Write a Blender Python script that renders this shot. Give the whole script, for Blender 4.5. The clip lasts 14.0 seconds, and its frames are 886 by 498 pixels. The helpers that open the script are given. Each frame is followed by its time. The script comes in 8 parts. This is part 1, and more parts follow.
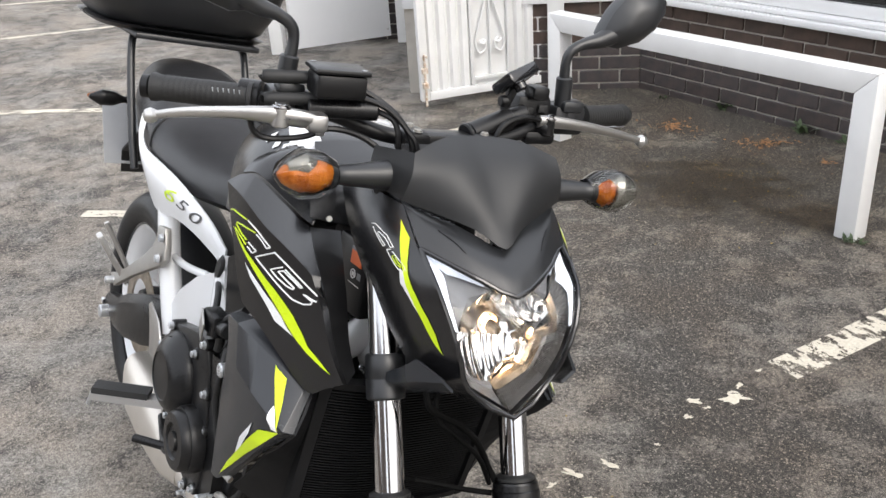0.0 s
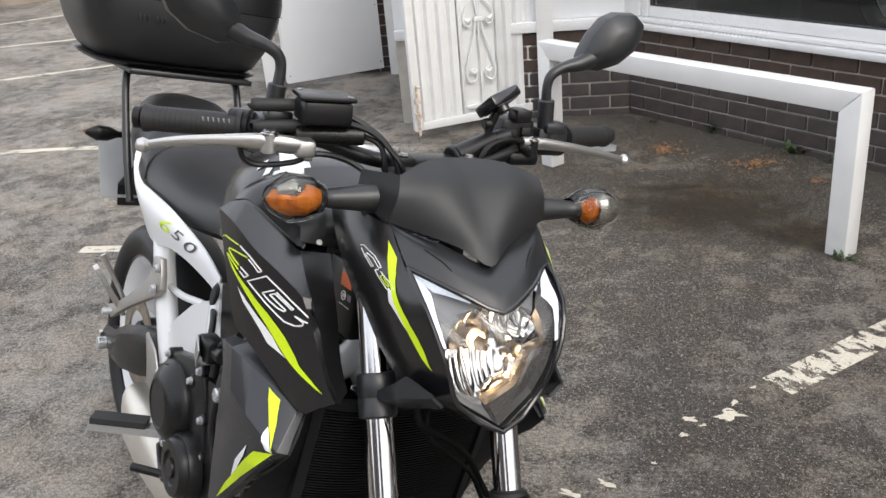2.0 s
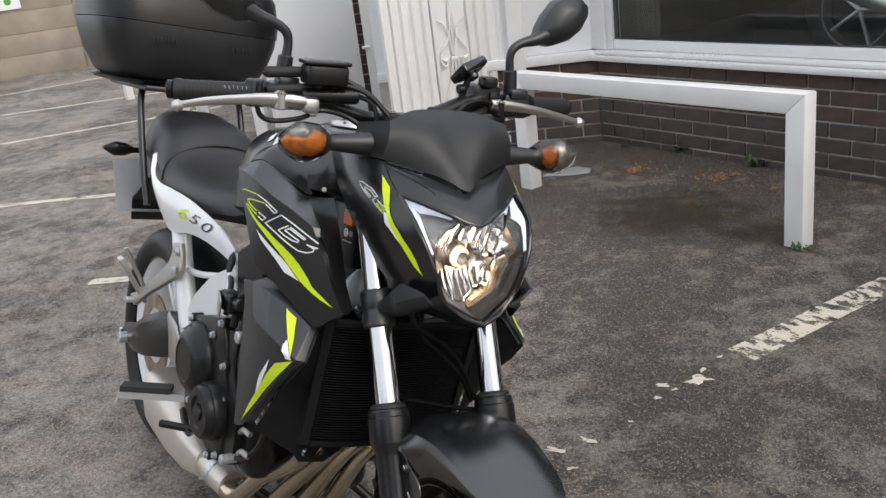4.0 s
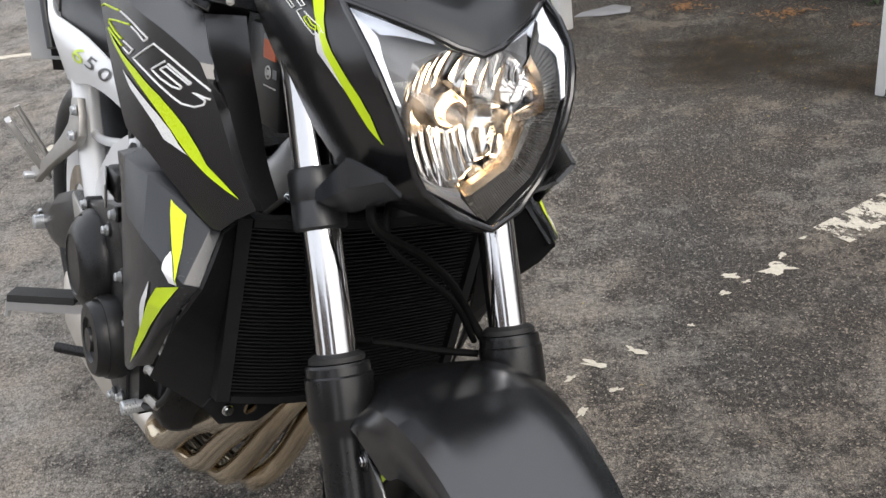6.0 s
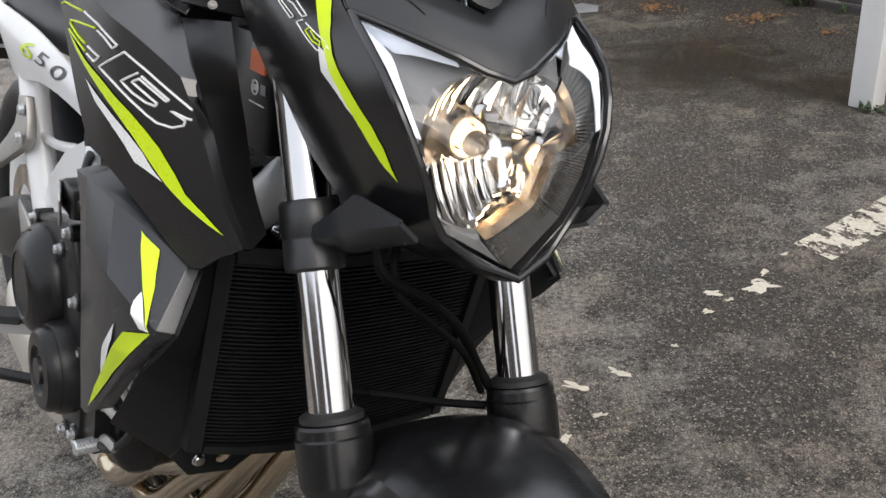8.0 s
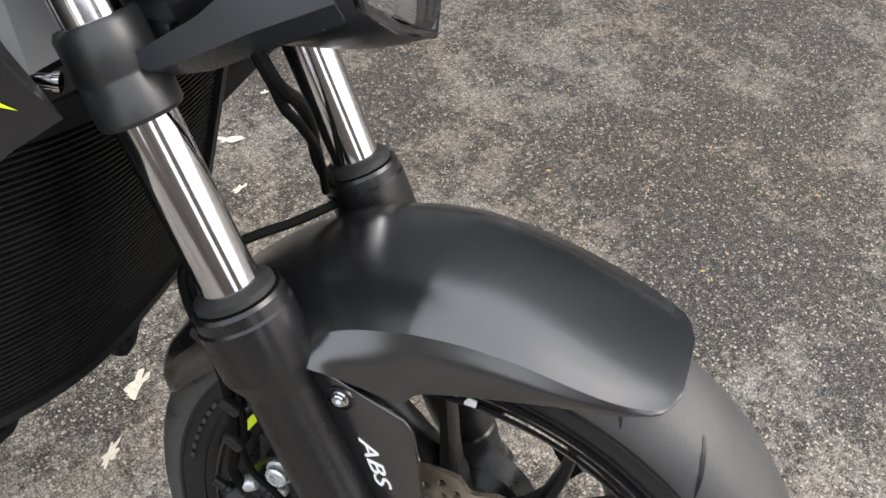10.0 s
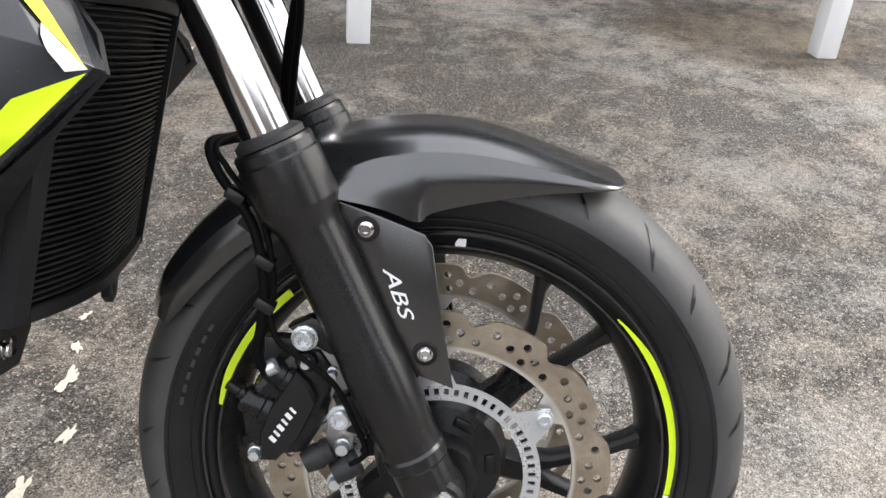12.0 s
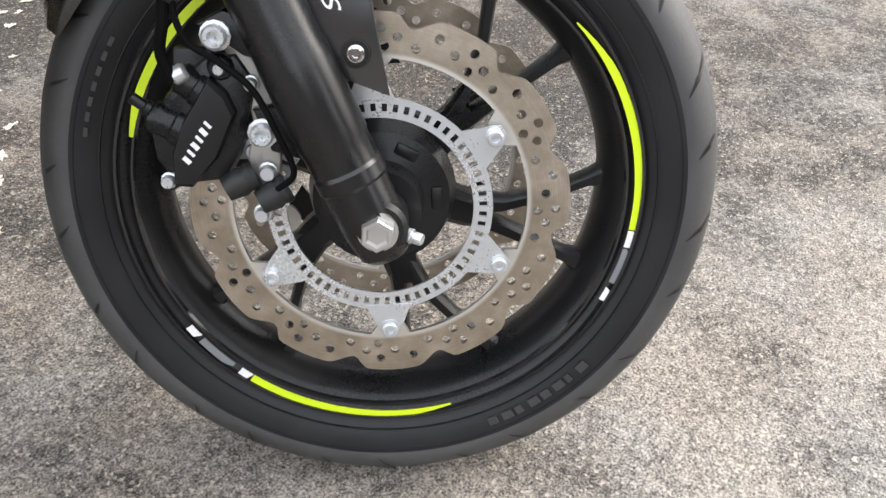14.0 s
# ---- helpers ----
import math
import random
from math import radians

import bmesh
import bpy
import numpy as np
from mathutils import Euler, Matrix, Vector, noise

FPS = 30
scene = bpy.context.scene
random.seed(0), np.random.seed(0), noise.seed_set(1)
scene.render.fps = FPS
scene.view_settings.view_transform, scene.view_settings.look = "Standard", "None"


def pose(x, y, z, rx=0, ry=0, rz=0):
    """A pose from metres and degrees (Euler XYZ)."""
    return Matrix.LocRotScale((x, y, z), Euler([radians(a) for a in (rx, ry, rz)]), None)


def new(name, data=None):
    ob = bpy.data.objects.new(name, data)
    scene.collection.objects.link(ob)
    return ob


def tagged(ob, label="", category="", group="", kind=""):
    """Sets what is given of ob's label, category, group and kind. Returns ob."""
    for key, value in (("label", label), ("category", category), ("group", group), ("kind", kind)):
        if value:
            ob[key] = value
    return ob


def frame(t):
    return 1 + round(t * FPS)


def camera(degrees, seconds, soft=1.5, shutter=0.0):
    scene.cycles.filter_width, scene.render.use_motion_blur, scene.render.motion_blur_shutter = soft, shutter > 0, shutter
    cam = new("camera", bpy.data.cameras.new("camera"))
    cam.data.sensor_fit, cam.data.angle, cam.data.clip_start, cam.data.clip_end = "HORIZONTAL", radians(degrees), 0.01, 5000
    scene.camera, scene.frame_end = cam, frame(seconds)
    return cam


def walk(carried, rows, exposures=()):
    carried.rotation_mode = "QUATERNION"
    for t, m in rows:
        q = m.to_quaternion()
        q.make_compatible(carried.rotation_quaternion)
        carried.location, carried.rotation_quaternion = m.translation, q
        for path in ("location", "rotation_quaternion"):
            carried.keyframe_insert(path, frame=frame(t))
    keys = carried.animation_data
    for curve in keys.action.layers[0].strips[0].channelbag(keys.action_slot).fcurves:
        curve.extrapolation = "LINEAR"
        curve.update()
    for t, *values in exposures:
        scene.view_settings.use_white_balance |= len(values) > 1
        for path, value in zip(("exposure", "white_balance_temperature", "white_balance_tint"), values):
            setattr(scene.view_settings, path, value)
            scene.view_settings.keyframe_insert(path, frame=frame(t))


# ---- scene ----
cam = camera(53.26, 14.0)
PATH = [
    (0, 0.2822, 0.2725, 1.4246, 63.981, 3.564, 7.301),
    (0.5, 0.2907, 0.2653, 1.4251, 64.325, 3.989, 7.944),
    (1, 0.3001, 0.2472, 1.4335, 64.550, 4.342, 8.194),
    (1.5, 0.3035, 0.2256, 1.4404, 64.725, 4.406, 7.966),
    (2, 0.3023, 0.2434, 1.4214, 65.925, 4.801, 6.678),
    (2.2, 0.3081, 0.2438, 1.4045, 67.067, 5.105, 6.449),
    (4.3, 0.3300, -0.0741, 1.2992, 69.830, 7.183, 4.692),
    (4.5, 0.3247, -0.0325, 1.2763, 68.436, 7.045, 4.180),
    (5, 0.3006, 0.1759, 1.2274, 65.224, 6.986, 4.248),
    (5.5, 0.2896, 0.3564, 1.1776, 63.046, 7.819, 5.452),
    (6, 0.2983, 0.4830, 1.1139, 60.861, 8.083, 6.261),
    (6.5, 0.3716, 0.5399, 1.0903, 61.795, 9.456, 10.770),
    (7, 0.4039, 0.5822, 1.1003, 63.298, 10.484, 13.637),
    (7.5, 0.3767, 0.5957, 1.1081, 62.522, 8.768, 12.312),
    (8, 0.2293, 0.5885, 1.1143, 59.888, 5.569, 3.769),
    (8.5, 0.0800, 0.6260, 1.1406, 53.441, 3.480, -9.792),
    (9, 0.0251, 0.7611, 1.1170, 43.514, 1.459, -21.310),
    (9.2, 0.0056, 0.8002, 1.1115, 40.435, 0.478, -25.506),
    (11.3, -0.2792, 0.7778, 0.9807, 50.012, -3.181, -51.318),
    (11.5, -0.3211, 0.7629, 0.9668, 53.049, -3.255, -52.870),
    (12, -0.4398, 0.7307, 0.8883, 60.360, -4.155, -57.797),
    (12.5, -0.4704, 0.7096, 0.8303, 61.898, -4.302, -58.800),
    (13, -0.4522, 0.7108, 0.7771, 59.097, -4.530, -58.927),
    (13.5, -0.4321, 0.7097, 0.7382, 56.192, -4.111, -60.114),
    (14, -0.4229, 0.6949, 0.7161, 53.584, -3.835, -60.029),
]
EXPOSURE = [(0.0, 0.28), (0.5, -0.06), (1.0, -0.18), (1.5, 0.11), (2.2, 0.04), (4.5, -0.27), (5.2, -0.05), (5.5, -0.02), (6.5, 0.02), (7.5, -0.08), (8.0, -0.12), (8.5, -0.14), (9.0, 0.34), (11.3, 0.80), (12.0, 0.74), (12.5, 0.66), (13.2, 0.66), (14.0, 0.88)]
SKY, SUN, SUN_TURN = 0.185, 1.5, 50.0

walk(cam, [(t, pose(x, y, z, rx, ry, rz)) for t, x, y, z, rx, ry, rz in PATH], EXPOSURE)

# world: overcast daylight
world = bpy.data.worlds.new("overcast")
scene.world = world
world.use_nodes = True
wn = world.node_tree.nodes
wl = world.node_tree.links
sky = wn.new("ShaderNodeTexSky")
sky.sky_type, sky.sun_disc = "NISHITA", False
sky.sun_elevation, sky.sun_rotation = radians(42), radians(180 - SUN_TURN)
sky.air_density, sky.dust_density, sky.ozone_density = 1.6, 6.0, 1.0
haze = wn.new("ShaderNodeMix")
haze.data_type = "RGBA"
haze.inputs[0].default_value = 0.72
haze.inputs[7].default_value = (9.75, 9.95, 10.6, 1)
wl.new(sky.outputs[0], haze.inputs[6])
wl.new(haze.outputs[2], wn["Background"].inputs[0])
wn["Background"].inputs[1].default_value = SKY

sun = new("sun", bpy.data.lights.new("sun", "SUN"))
sun.data.energy, sun.data.angle, sun.data.color = SUN, radians(35), (1.0, 0.985, 0.965)
sun.matrix_world = pose(0, 0, 6, 48, 0, SUN_TURN)


# ---- materials ----
def nodes_of(name):
    m = bpy.data.materials.new(name)
    m.use_nodes = True
    return m, m.node_tree.nodes, m.node_tree.links, m.node_tree.nodes["Principled BSDF"]


def set_in(b, **values):
    for key, v in values.items():
        b.inputs[key.replace("_", " ")].default_value = v


def noise_tex(n, l, coord, scale, detail=4.0, rough=0.55):
    t = n.new("ShaderNodeTexNoise")
    t.inputs["Scale"].default_value, t.inputs["Detail"].default_value, t.inputs["Roughness"].default_value = scale, detail, rough
    l.new(coord, t.inputs["Vector"])
    return t.outputs["Fac"]


def ramp(n, l, fac, stops):
    r = n.new("ShaderNodeValToRGB")
    l.new(fac, r.inputs[0])
    e = r.color_ramp.elements
    while len(e) < len(stops):
        e.new(0.5)
    for k, (p, c) in enumerate(stops):
        e[k].position = p
        e[k].color = (*c, 1) if len(c) == 3 else c
    return r.outputs[0]


def mix(n, l, fac, a, b, kind="MIX"):
    m = n.new("ShaderNodeMix")
    m.data_type, m.blend_type = "RGBA", kind
    for socket, v in ((m.inputs[0], fac), (m.inputs[6], a), (m.inputs[7], b)):
        if isinstance(v, (int, float)):
            socket.default_value = v
        elif isinstance(v, tuple):
            socket.default_value = (*v, 1) if len(v) == 3 else v
        else:
            l.new(v, socket)
    return m.outputs[2]


def grey(v):
    return (v, v, v)


def surface(name, base, other, rough, metal=0.0, coarse=6.0, fine=180.0, bump=0.05, coat=0.0, spec=0.5, spread=0.08, depth=0.001, sheen=0.0, world_space=False):
    """A painted, cast or moulded surface: two colours drifting at a coarse scale, fine grain in relief and gloss."""
    m, n, l, b = nodes_of(name)
    if world_space:
        coord = n.new("ShaderNodeNewGeometry").outputs["Position"]
    else:
        coord = n.new("ShaderNodeTexCoord").outputs["Object"]
    big = noise_tex(n, l, coord, coarse, 5)
    small = noise_tex(n, l, coord, fine, 3, 0.6)
    l.new(ramp(n, l, big, [(0.3, base), (0.7, other)]), b.inputs["Base Color"])
    gloss = ramp(n, l, mix(n, l, 0.5, big, small), [(0.3, grey(max(rough - spread, 0.02))), (0.7, grey(min(rough + spread, 1.0)))])
    l.new(gloss, b.inputs["Roughness"])
    set_in(b, Metallic=metal, Coat_Weight=coat, Coat_Roughness=0.08, Specular_IOR_Level=spec)
    if sheen:
        set_in(b, Sheen_Weight=sheen)
    if bump:
        bp = n.new("ShaderNodeBump")
        bp.inputs["Strength"].default_value, bp.inputs["Distance"].default_value = bump, depth
        l.new(small, bp.inputs["Height"])
        l.new(bp.outputs[0], b.inputs["Normal"])
    return m


def glassy(name, colour, rough=0.0, ior=1.45, weight=1.0):
    m, n, l, b = nodes_of(name)
    set_in(b, Base_Color=(*colour, 1), Roughness=rough, IOR=ior, Transmission_Weight=weight)
    return m


def glow(name, colour, strength):
    m, n, l, b = nodes_of(name)
    set_in(b, Base_Color=(*colour, 1), Emission_Color=(*colour, 1), Emission_Strength=strength, Roughness=0.3)
    return m


def near(n, l, pos, centre, reach, soft, wobble=0.0, squash=1.0):
    """One inside a blotted round patch of ground, nought outside it."""
    v = n.new("ShaderNodeVectorMath")
    v.operation = "SUBTRACT"
    v.inputs[1].default_value = (*centre, 0)
    l.new(pos, v.inputs[0])
    k = n.new("ShaderNodeVectorMath")
    k.operation = "MULTIPLY"
    k.inputs[1].default_value = (1, squash, 0)
    l.new(v.outputs[0], k.inputs[0])
    d = n.new("ShaderNodeVectorMath")
    d.operation = "LENGTH"
    l.new(k.outputs[0], d.inputs[0])
    w = n.new("ShaderNodeMath")
    w.operation = "MULTIPLY_ADD"
    w.inputs[1].default_value = wobble
    l.new(noise_tex(n, l, pos, 5.0 / max(reach, 0.3) * 0.6, 6, 0.62), w.inputs[0])
    l.new(d.outputs["Value"], w.inputs[2])
    r = n.new("ShaderNodeMapRange")
    r.inputs[1].default_value, r.inputs[2].default_value = reach + wobble / 2 - soft, reach + wobble / 2 + soft
    r.inputs[3].default_value, r.inputs[4].default_value = 1.0, 0.0
    l.new(w.outputs[0], r.inputs[0])
    return r.outputs[0]


def summed(n, l, *terms):
    """Adds (value, weight) pairs."""
    total = None
    for v, k in terms:
        m = n.new("ShaderNodeMath")
        m.operation = "MULTIPLY_ADD"
        l.new(v, m.inputs[0])
        m.inputs[1].default_value = k
        if total is None:
            m.inputs[2].default_value = 0.0
        else:
            l.new(total, m.inputs[2])
        total = m.outputs[0]
    return total


def asphalt_material():
    """Old asphalt: dark binder, a crust of pale worn stone and lichen, bright chips, damp stains."""
    m, n, l, b = nodes_of("worn_asphalt")
    pos = n.new("ShaderNodeNewGeometry").outputs["Position"]
    vor = n.new("ShaderNodeTexVoronoi")
    vor.inputs["Scale"].default_value = 290
    l.new(pos, vor.inputs["Vector"])
    cell = n.new("ShaderNodeSeparateColor")
    l.new(vor.outputs["Color"], cell.inputs[0])
    grit = noise_tex(n, l, pos, 330, 3, 0.8)
    fine = noise_tex(n, l, pos, 85, 5, 0.75)
    blot = noise_tex(n, l, pos, 9.0, 6, 0.66)
    patch = noise_tex(n, l, pos, 1.3, 5, 0.60)
    hue = noise_tex(n, l, pos, 3.1, 4, 0.6)
    worn = near(n, l, pos, (0.45, 0.45), 0.75, 0.4, 0.7)
    pale_spot = near(n, l, pos, (0.42, 1.72), 0.30, 0.2, 0.5)
    dull = near(n, l, pos, (1.20, 1.90), 1.05, 0.5, 0.9)
    damp = near(n, l, pos, (1.0, 4.3), 1.25, 0.5, 1.1)
    stain = near(n, l, pos, (0.86, 3.74), 0.32, 0.16, 0.95, 1.0)
    wall_damp = near(n, l, pos, (3.15, 1.45), 0.45, 0.10, 0.6, 0.9)
    seep = near(n, l, pos, (1.22, 3.42), 0.16, 0.05, 0.26)
    binder = ramp(n, l, summed(n, l, (fine, 0.35), (grit, 0.65)), [(0.42, (0.007, 0.0066, 0.006)), (0.495, (0.032, 0.0300, 0.0275)), (0.585, (0.200, 0.188, 0.170))])
    pale = ramp(n, l, summed(n, l, (fine, 0.35), (grit, 0.65)), [(0.40, (0.035, 0.032, 0.029)), (0.48, (0.20, 0.189, 0.171)), (0.61, (0.46, 0.445, 0.41))])
    streak = noise_tex(n, l, pos, 26.0, 4, 0.7)
    cover = summed(n, l, (blot, 0.62), (streak, 0.22), (fine, 0.20), (patch, 0.62), (worn, 0.065), (pale_spot, 0.06), (damp, -0.12), (dull, -0.08))
    crust = ramp(n, l, cover, [(0.750, grey(0.0)), (0.832, grey(0.50)), (0.94, grey(0.95))])
    tone = mix(n, l, crust, binder, pale)
    chips = ramp(n, l, cell.outputs[0], [(0.0, grey(0.0)), (0.910, grey(0.0)), (0.94, grey(0.5)), (0.99, grey(0.9))])
    tone = mix(n, l, chips, tone, (0.42, 0.395, 0.345))
    tone = mix(n, l, ramp(n, l, hue, [(0.38, grey(0.1)), (0.60, grey(0.7))]), tone, mix(n, l, 1.0, tone, (1.09, 0.97, 0.86), "MULTIPLY"))
    wet = n.new("ShaderNodeMath")
    wet.operation = "MAXIMUM"
    l.new(stain, wet.inputs[0])
    l.new(seep, wet.inputs[1])
    tone = mix(n, l, dull, tone, mix(n, l, 1.0, tone, (0.68, 0.66, 0.64), "MULTIPLY"))
    tone = mix(n, l, wall_damp, tone, mix(n, l, 1.0, tone, (0.52, 0.46, 0.38), "MULTIPLY"))
    tone = mix(n, l, damp, tone, mix(n, l, 1.0, tone, (0.90, 0.86, 0.80), "MULTIPLY"))
    tone = mix(n, l, wet.outputs[0], tone, mix(n, l, 1.0, tone, (0.52, 0.45, 0.35), "MULTIPLY"))
    l.new(tone, b.inputs["Base Color"])
    l.new(mix(n, l, wet.outputs[0], grey(0.82), grey(0.42)), b.inputs["Roughness"])
    bp = n.new("ShaderNodeBump")
    bp.inputs["Strength"].default_value, bp.inputs["Distance"].default_value = 0.9, 0.005
    l.new(summed(n, l, (vor.outputs["Distance"], 0.4), (grit, 0.35), (fine, 0.35)), bp.inputs["Height"])
    l.new(bp.outputs[0], b.inputs["Normal"])
    return m


def worn_line_material(name="worn_road_paint", missing=0.435, turn=0.0, grain=(9, 30, 20)):
    """Old road paint: flakes are missing, in streaks, and the asphalt shows between them."""
    m, n, l, b = nodes_of(name)
    pos = n.new("ShaderNodeNewGeometry").outputs["Position"]
    stretch = n.new("ShaderNodeVectorMath")
    stretch.operation = "MULTIPLY"
    stretch.inputs[1].default_value = grain
    along = n.new("ShaderNodeVectorRotate")
    along.rotation_type = "Z_AXIS"
    along.inputs["Angle"].default_value = radians(turn)
    l.new(pos, along.inputs["Vector"])
    l.new(along.outputs[0], stretch.inputs[0])
    flake = noise_tex(n, l, stretch.outputs[0], 1.0, 7, 0.70)
    fine = noise_tex(n, l, pos, 150, 4, 0.7)
    l.new(ramp(n, l, fine, [(0.3, (0.46, 0.42, 0.34)), (0.7, (0.66, 0.61, 0.51))]), b.inputs["Base Color"])
    l.new(ramp(n, l, mix(n, l, 0.22, flake, fine), [(missing, grey(0.0)), (missing + 0.015, grey(1.0))]), b.inputs["Alpha"])
    set_in(b, Roughness=0.75)
    return m


asphalt = asphalt_material()
line_paint = worn_line_material(missing=0.452)
line_paint_cracked = worn_line_material("cracked_road_paint", 0.474, -39.0, (26, 12, 20))
flake_paint = worn_line_material("paint_flake", 0.36)
white_paint = surface("white_gloss_paint", (0.86, 0.86, 0.85), (0.78, 0.78, 0.77), 0.38, coarse=5, fine=60, bump=0.12)
upvc = surface("white_plastic_frame", (0.82, 0.82, 0.82), (0.76, 0.76, 0.76), 0.3, coarse=3, fine=90, bump=0.03)
white_board = surface("white_sheet_panel", (0.88, 0.89, 0.90), (0.83, 0.84, 0.85), 0.45, coarse=2, fine=50, bump=0.05)
mortar = surface("mortar", (0.58, 0.55, 0.49), (0.44, 0.41, 0.37), 0.9, coarse=9, fine=300, bump=0.5)
concrete = surface("stained_concrete", (0.34, 0.29, 0.23), (0.22, 0.19, 0.16), 0.9, coarse=2.2, fine=120, bump=0.5, world_space=True)
rust = surface("rusty_steel", (0.42, 0.26, 0.14), (0.74, 0.70, 0.64), 0.7, coarse=55, fine=200, bump=0.4)
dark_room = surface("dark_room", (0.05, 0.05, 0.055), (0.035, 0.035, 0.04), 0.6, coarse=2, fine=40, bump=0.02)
# dark brown for out-of-view walls, picked to dim what the bike reflects
mortar_wall = surface("dark_brown_render", (0.15, 0.12, 0.10), (0.085, 0.070, 0.060), 0.85, coarse=0.7, fine=90, bump=0.3, world_space=True)
pane_glass = glassy("window_glass", (0.9, 0.95, 0.95), 0.0, 1.45)
weed_leaf = surface("weed_leaf", (0.040, 0.070, 0.028), (0.070, 0.095, 0.042), 0.6, coarse=60, fine=400, bump=0.1)
dry_leaf = surface("dry_leaf", (0.26, 0.12, 0.05), (0.40, 0.22, 0.10), 0.75, coarse=25, fine=200, bump=0.2)


def brick_material():
    m, n, l, b = nodes_of("dark_brick")
    coord = n.new("ShaderNodeTexCoord").outputs["Object"]
    info = n.new("ShaderNodeObjectInfo").outputs["Random"]
    a = ramp(n, l, info, [(0.0, (0.066, 0.041, 0.031)), (0.5, (0.090, 0.058, 0.045)), (1.0, (0.056, 0.041, 0.035))])
    grain = noise_tex(n, l, coord, 120, 4, 0.65)
    stain = noise_tex(n, l, coord, 14, 4)
    tone = mix(n, l, 0.55, a, ramp(n, l, stain, [(0.3, (0.03, 0.022, 0.018)), (0.7, (0.10, 0.066, 0.05))]))
    l.new(tone, b.inputs["Base Color"])
    l.new(ramp(n, l, grain, [(0.3, grey(0.42)), (0.7, grey(0.7))]), b.inputs["Roughness"])
    bp = n.new("ShaderNodeBump")
    bp.inputs["Strength"].default_value, bp.inputs["Distance"].default_value = 0.35, 0.002
    l.new(grain, bp.inputs["Height"])
    l.new(bp.outputs[0], b.inputs["Normal"])
    return m


brick_red = brick_material()
brick_blue = brick_red.copy()
brick_blue.name = "blue_engineering_brick"
for nd in brick_blue.node_tree.nodes:
    if nd.bl_idname == "ShaderNodeValToRGB" and len(nd.color_ramp.elements) == 3:
        for e, c in zip(nd.color_ramp.elements, ((0.048, 0.051, 0.060), (0.066, 0.069, 0.080), (0.040, 0.042, 0.050))):
            e.color = (*c, 1)


# ---- mesh tools ----
def part(name, bm, material, parent=None, label="", angle=35, frame_m=None):
    """Links a bmesh as one mesh object, under a thing or a part if one is given."""
    bmesh.ops.recalc_face_normals(bm, faces=bm.faces)
    me = bpy.data.meshes.new(name)
    bm.to_mesh(me)
    bm.free()
    me.materials.append(material)
    for p in me.polygons:
        p.use_smooth = True
    me.set_sharp_from_angle(angle=radians(angle))
    ob = new(name, me)
    if parent is not None:
        ob.parent = parent
    if frame_m is not None:
        ob.matrix_basis = frame_m
    if label:
        ob["label"] = label
    return ob


def join(*bms):
    out = bmesh.new()
    for b in bms:
        me = bpy.data.meshes.new("tmp")
        b.to_mesh(me)
        b.free()
        out.from_mesh(me)
        bpy.data.meshes.remove(me)
    return out


def moved(bm, m):
    bmesh.ops.transform(bm, matrix=m, verts=bm.verts)
    return bm


def mirrored(bm):
    for v in bm.verts:
        v.co.y = -v.co.y
    bmesh.ops.reverse_faces(bm, faces=bm.faces)
    return bm


def box(x0, y0, z0, x1, y1, z1, bevel=0.0, seg=2):
    bm = bmesh.new()
    bmesh.ops.create_cube(bm, size=1)
    for v in bm.verts:
        v.co = ((x0 + x1) / 2 + v.co.x * (x1 - x0), (y0 + y1) / 2 + v.co.y * (y1 - y0), (z0 + z1) / 2 + v.co.z * (z1 - z0))
    if bevel:
        bmesh.ops.bevel(bm, geom=bm.edges, offset=bevel, segments=seg, profile=0.5, affect="EDGES")
    return bm


def smooth_path(points, steps=6):
    p = [Vector(q) for q in points]
    if len(p) < 3:
        return p
    ext = [2 * p[0] - p[1], *p, 2 * p[-1] - p[-2]]
    out = []
    for i in range(1, len(ext) - 2):
        a, b, c, d = ext[i - 1 : i + 3]
        for k in range(steps):
            s = k / steps
            out.append(0.5 * ((2 * b) + (c - a) * s + (2 * a - 5 * b + 4 * c - d) * s * s + (3 * b - a - 3 * c + d) * s**3))
    return out + [p[-1]]


def tube(points, radius, n=12, steps=6, squash=1.0, caps=True):
    """A round bar along a smooth path. radius: one number, or one for each point."""
    path = smooth_path(points, steps)
    radii = radius if isinstance(radius, (list, tuple)) else [radius] * len(points)
    bm = bmesh.new()
    rings, side = [], None
    for i, p in enumerate(path):
        ahead = (path[min(i + 1, len(path) - 1)] - path[max(i - 1, 0)]).normalized()
        if side is None:
            side = ahead.orthogonal().normalized()
        side = (side - ahead * side.dot(ahead)).normalized()
        other = ahead.cross(side)
        s = i / max(len(path) - 1, 1) * (len(radii) - 1)
        k = min(int(s), len(radii) - 2) if len(radii) > 1 else 0
        r = radii[k] + (radii[k + 1] - radii[k]) * (s - k) if len(radii) > 1 else radii[0]
        rings.append([bm.verts.new(p + side * (r * math.cos(a)) + other * (r * squash * math.sin(a))) for a in (2 * math.pi * j / n for j in range(n))])
    for a, b in zip(rings, rings[1:]):
        for j in range(n):
            bm.faces.new((a[j], a[(j + 1) % n], b[(j + 1) % n], b[j]))
    if caps:
        bm.faces.new(rings[0])
        bm.faces.new(rings[-1])
    return bm


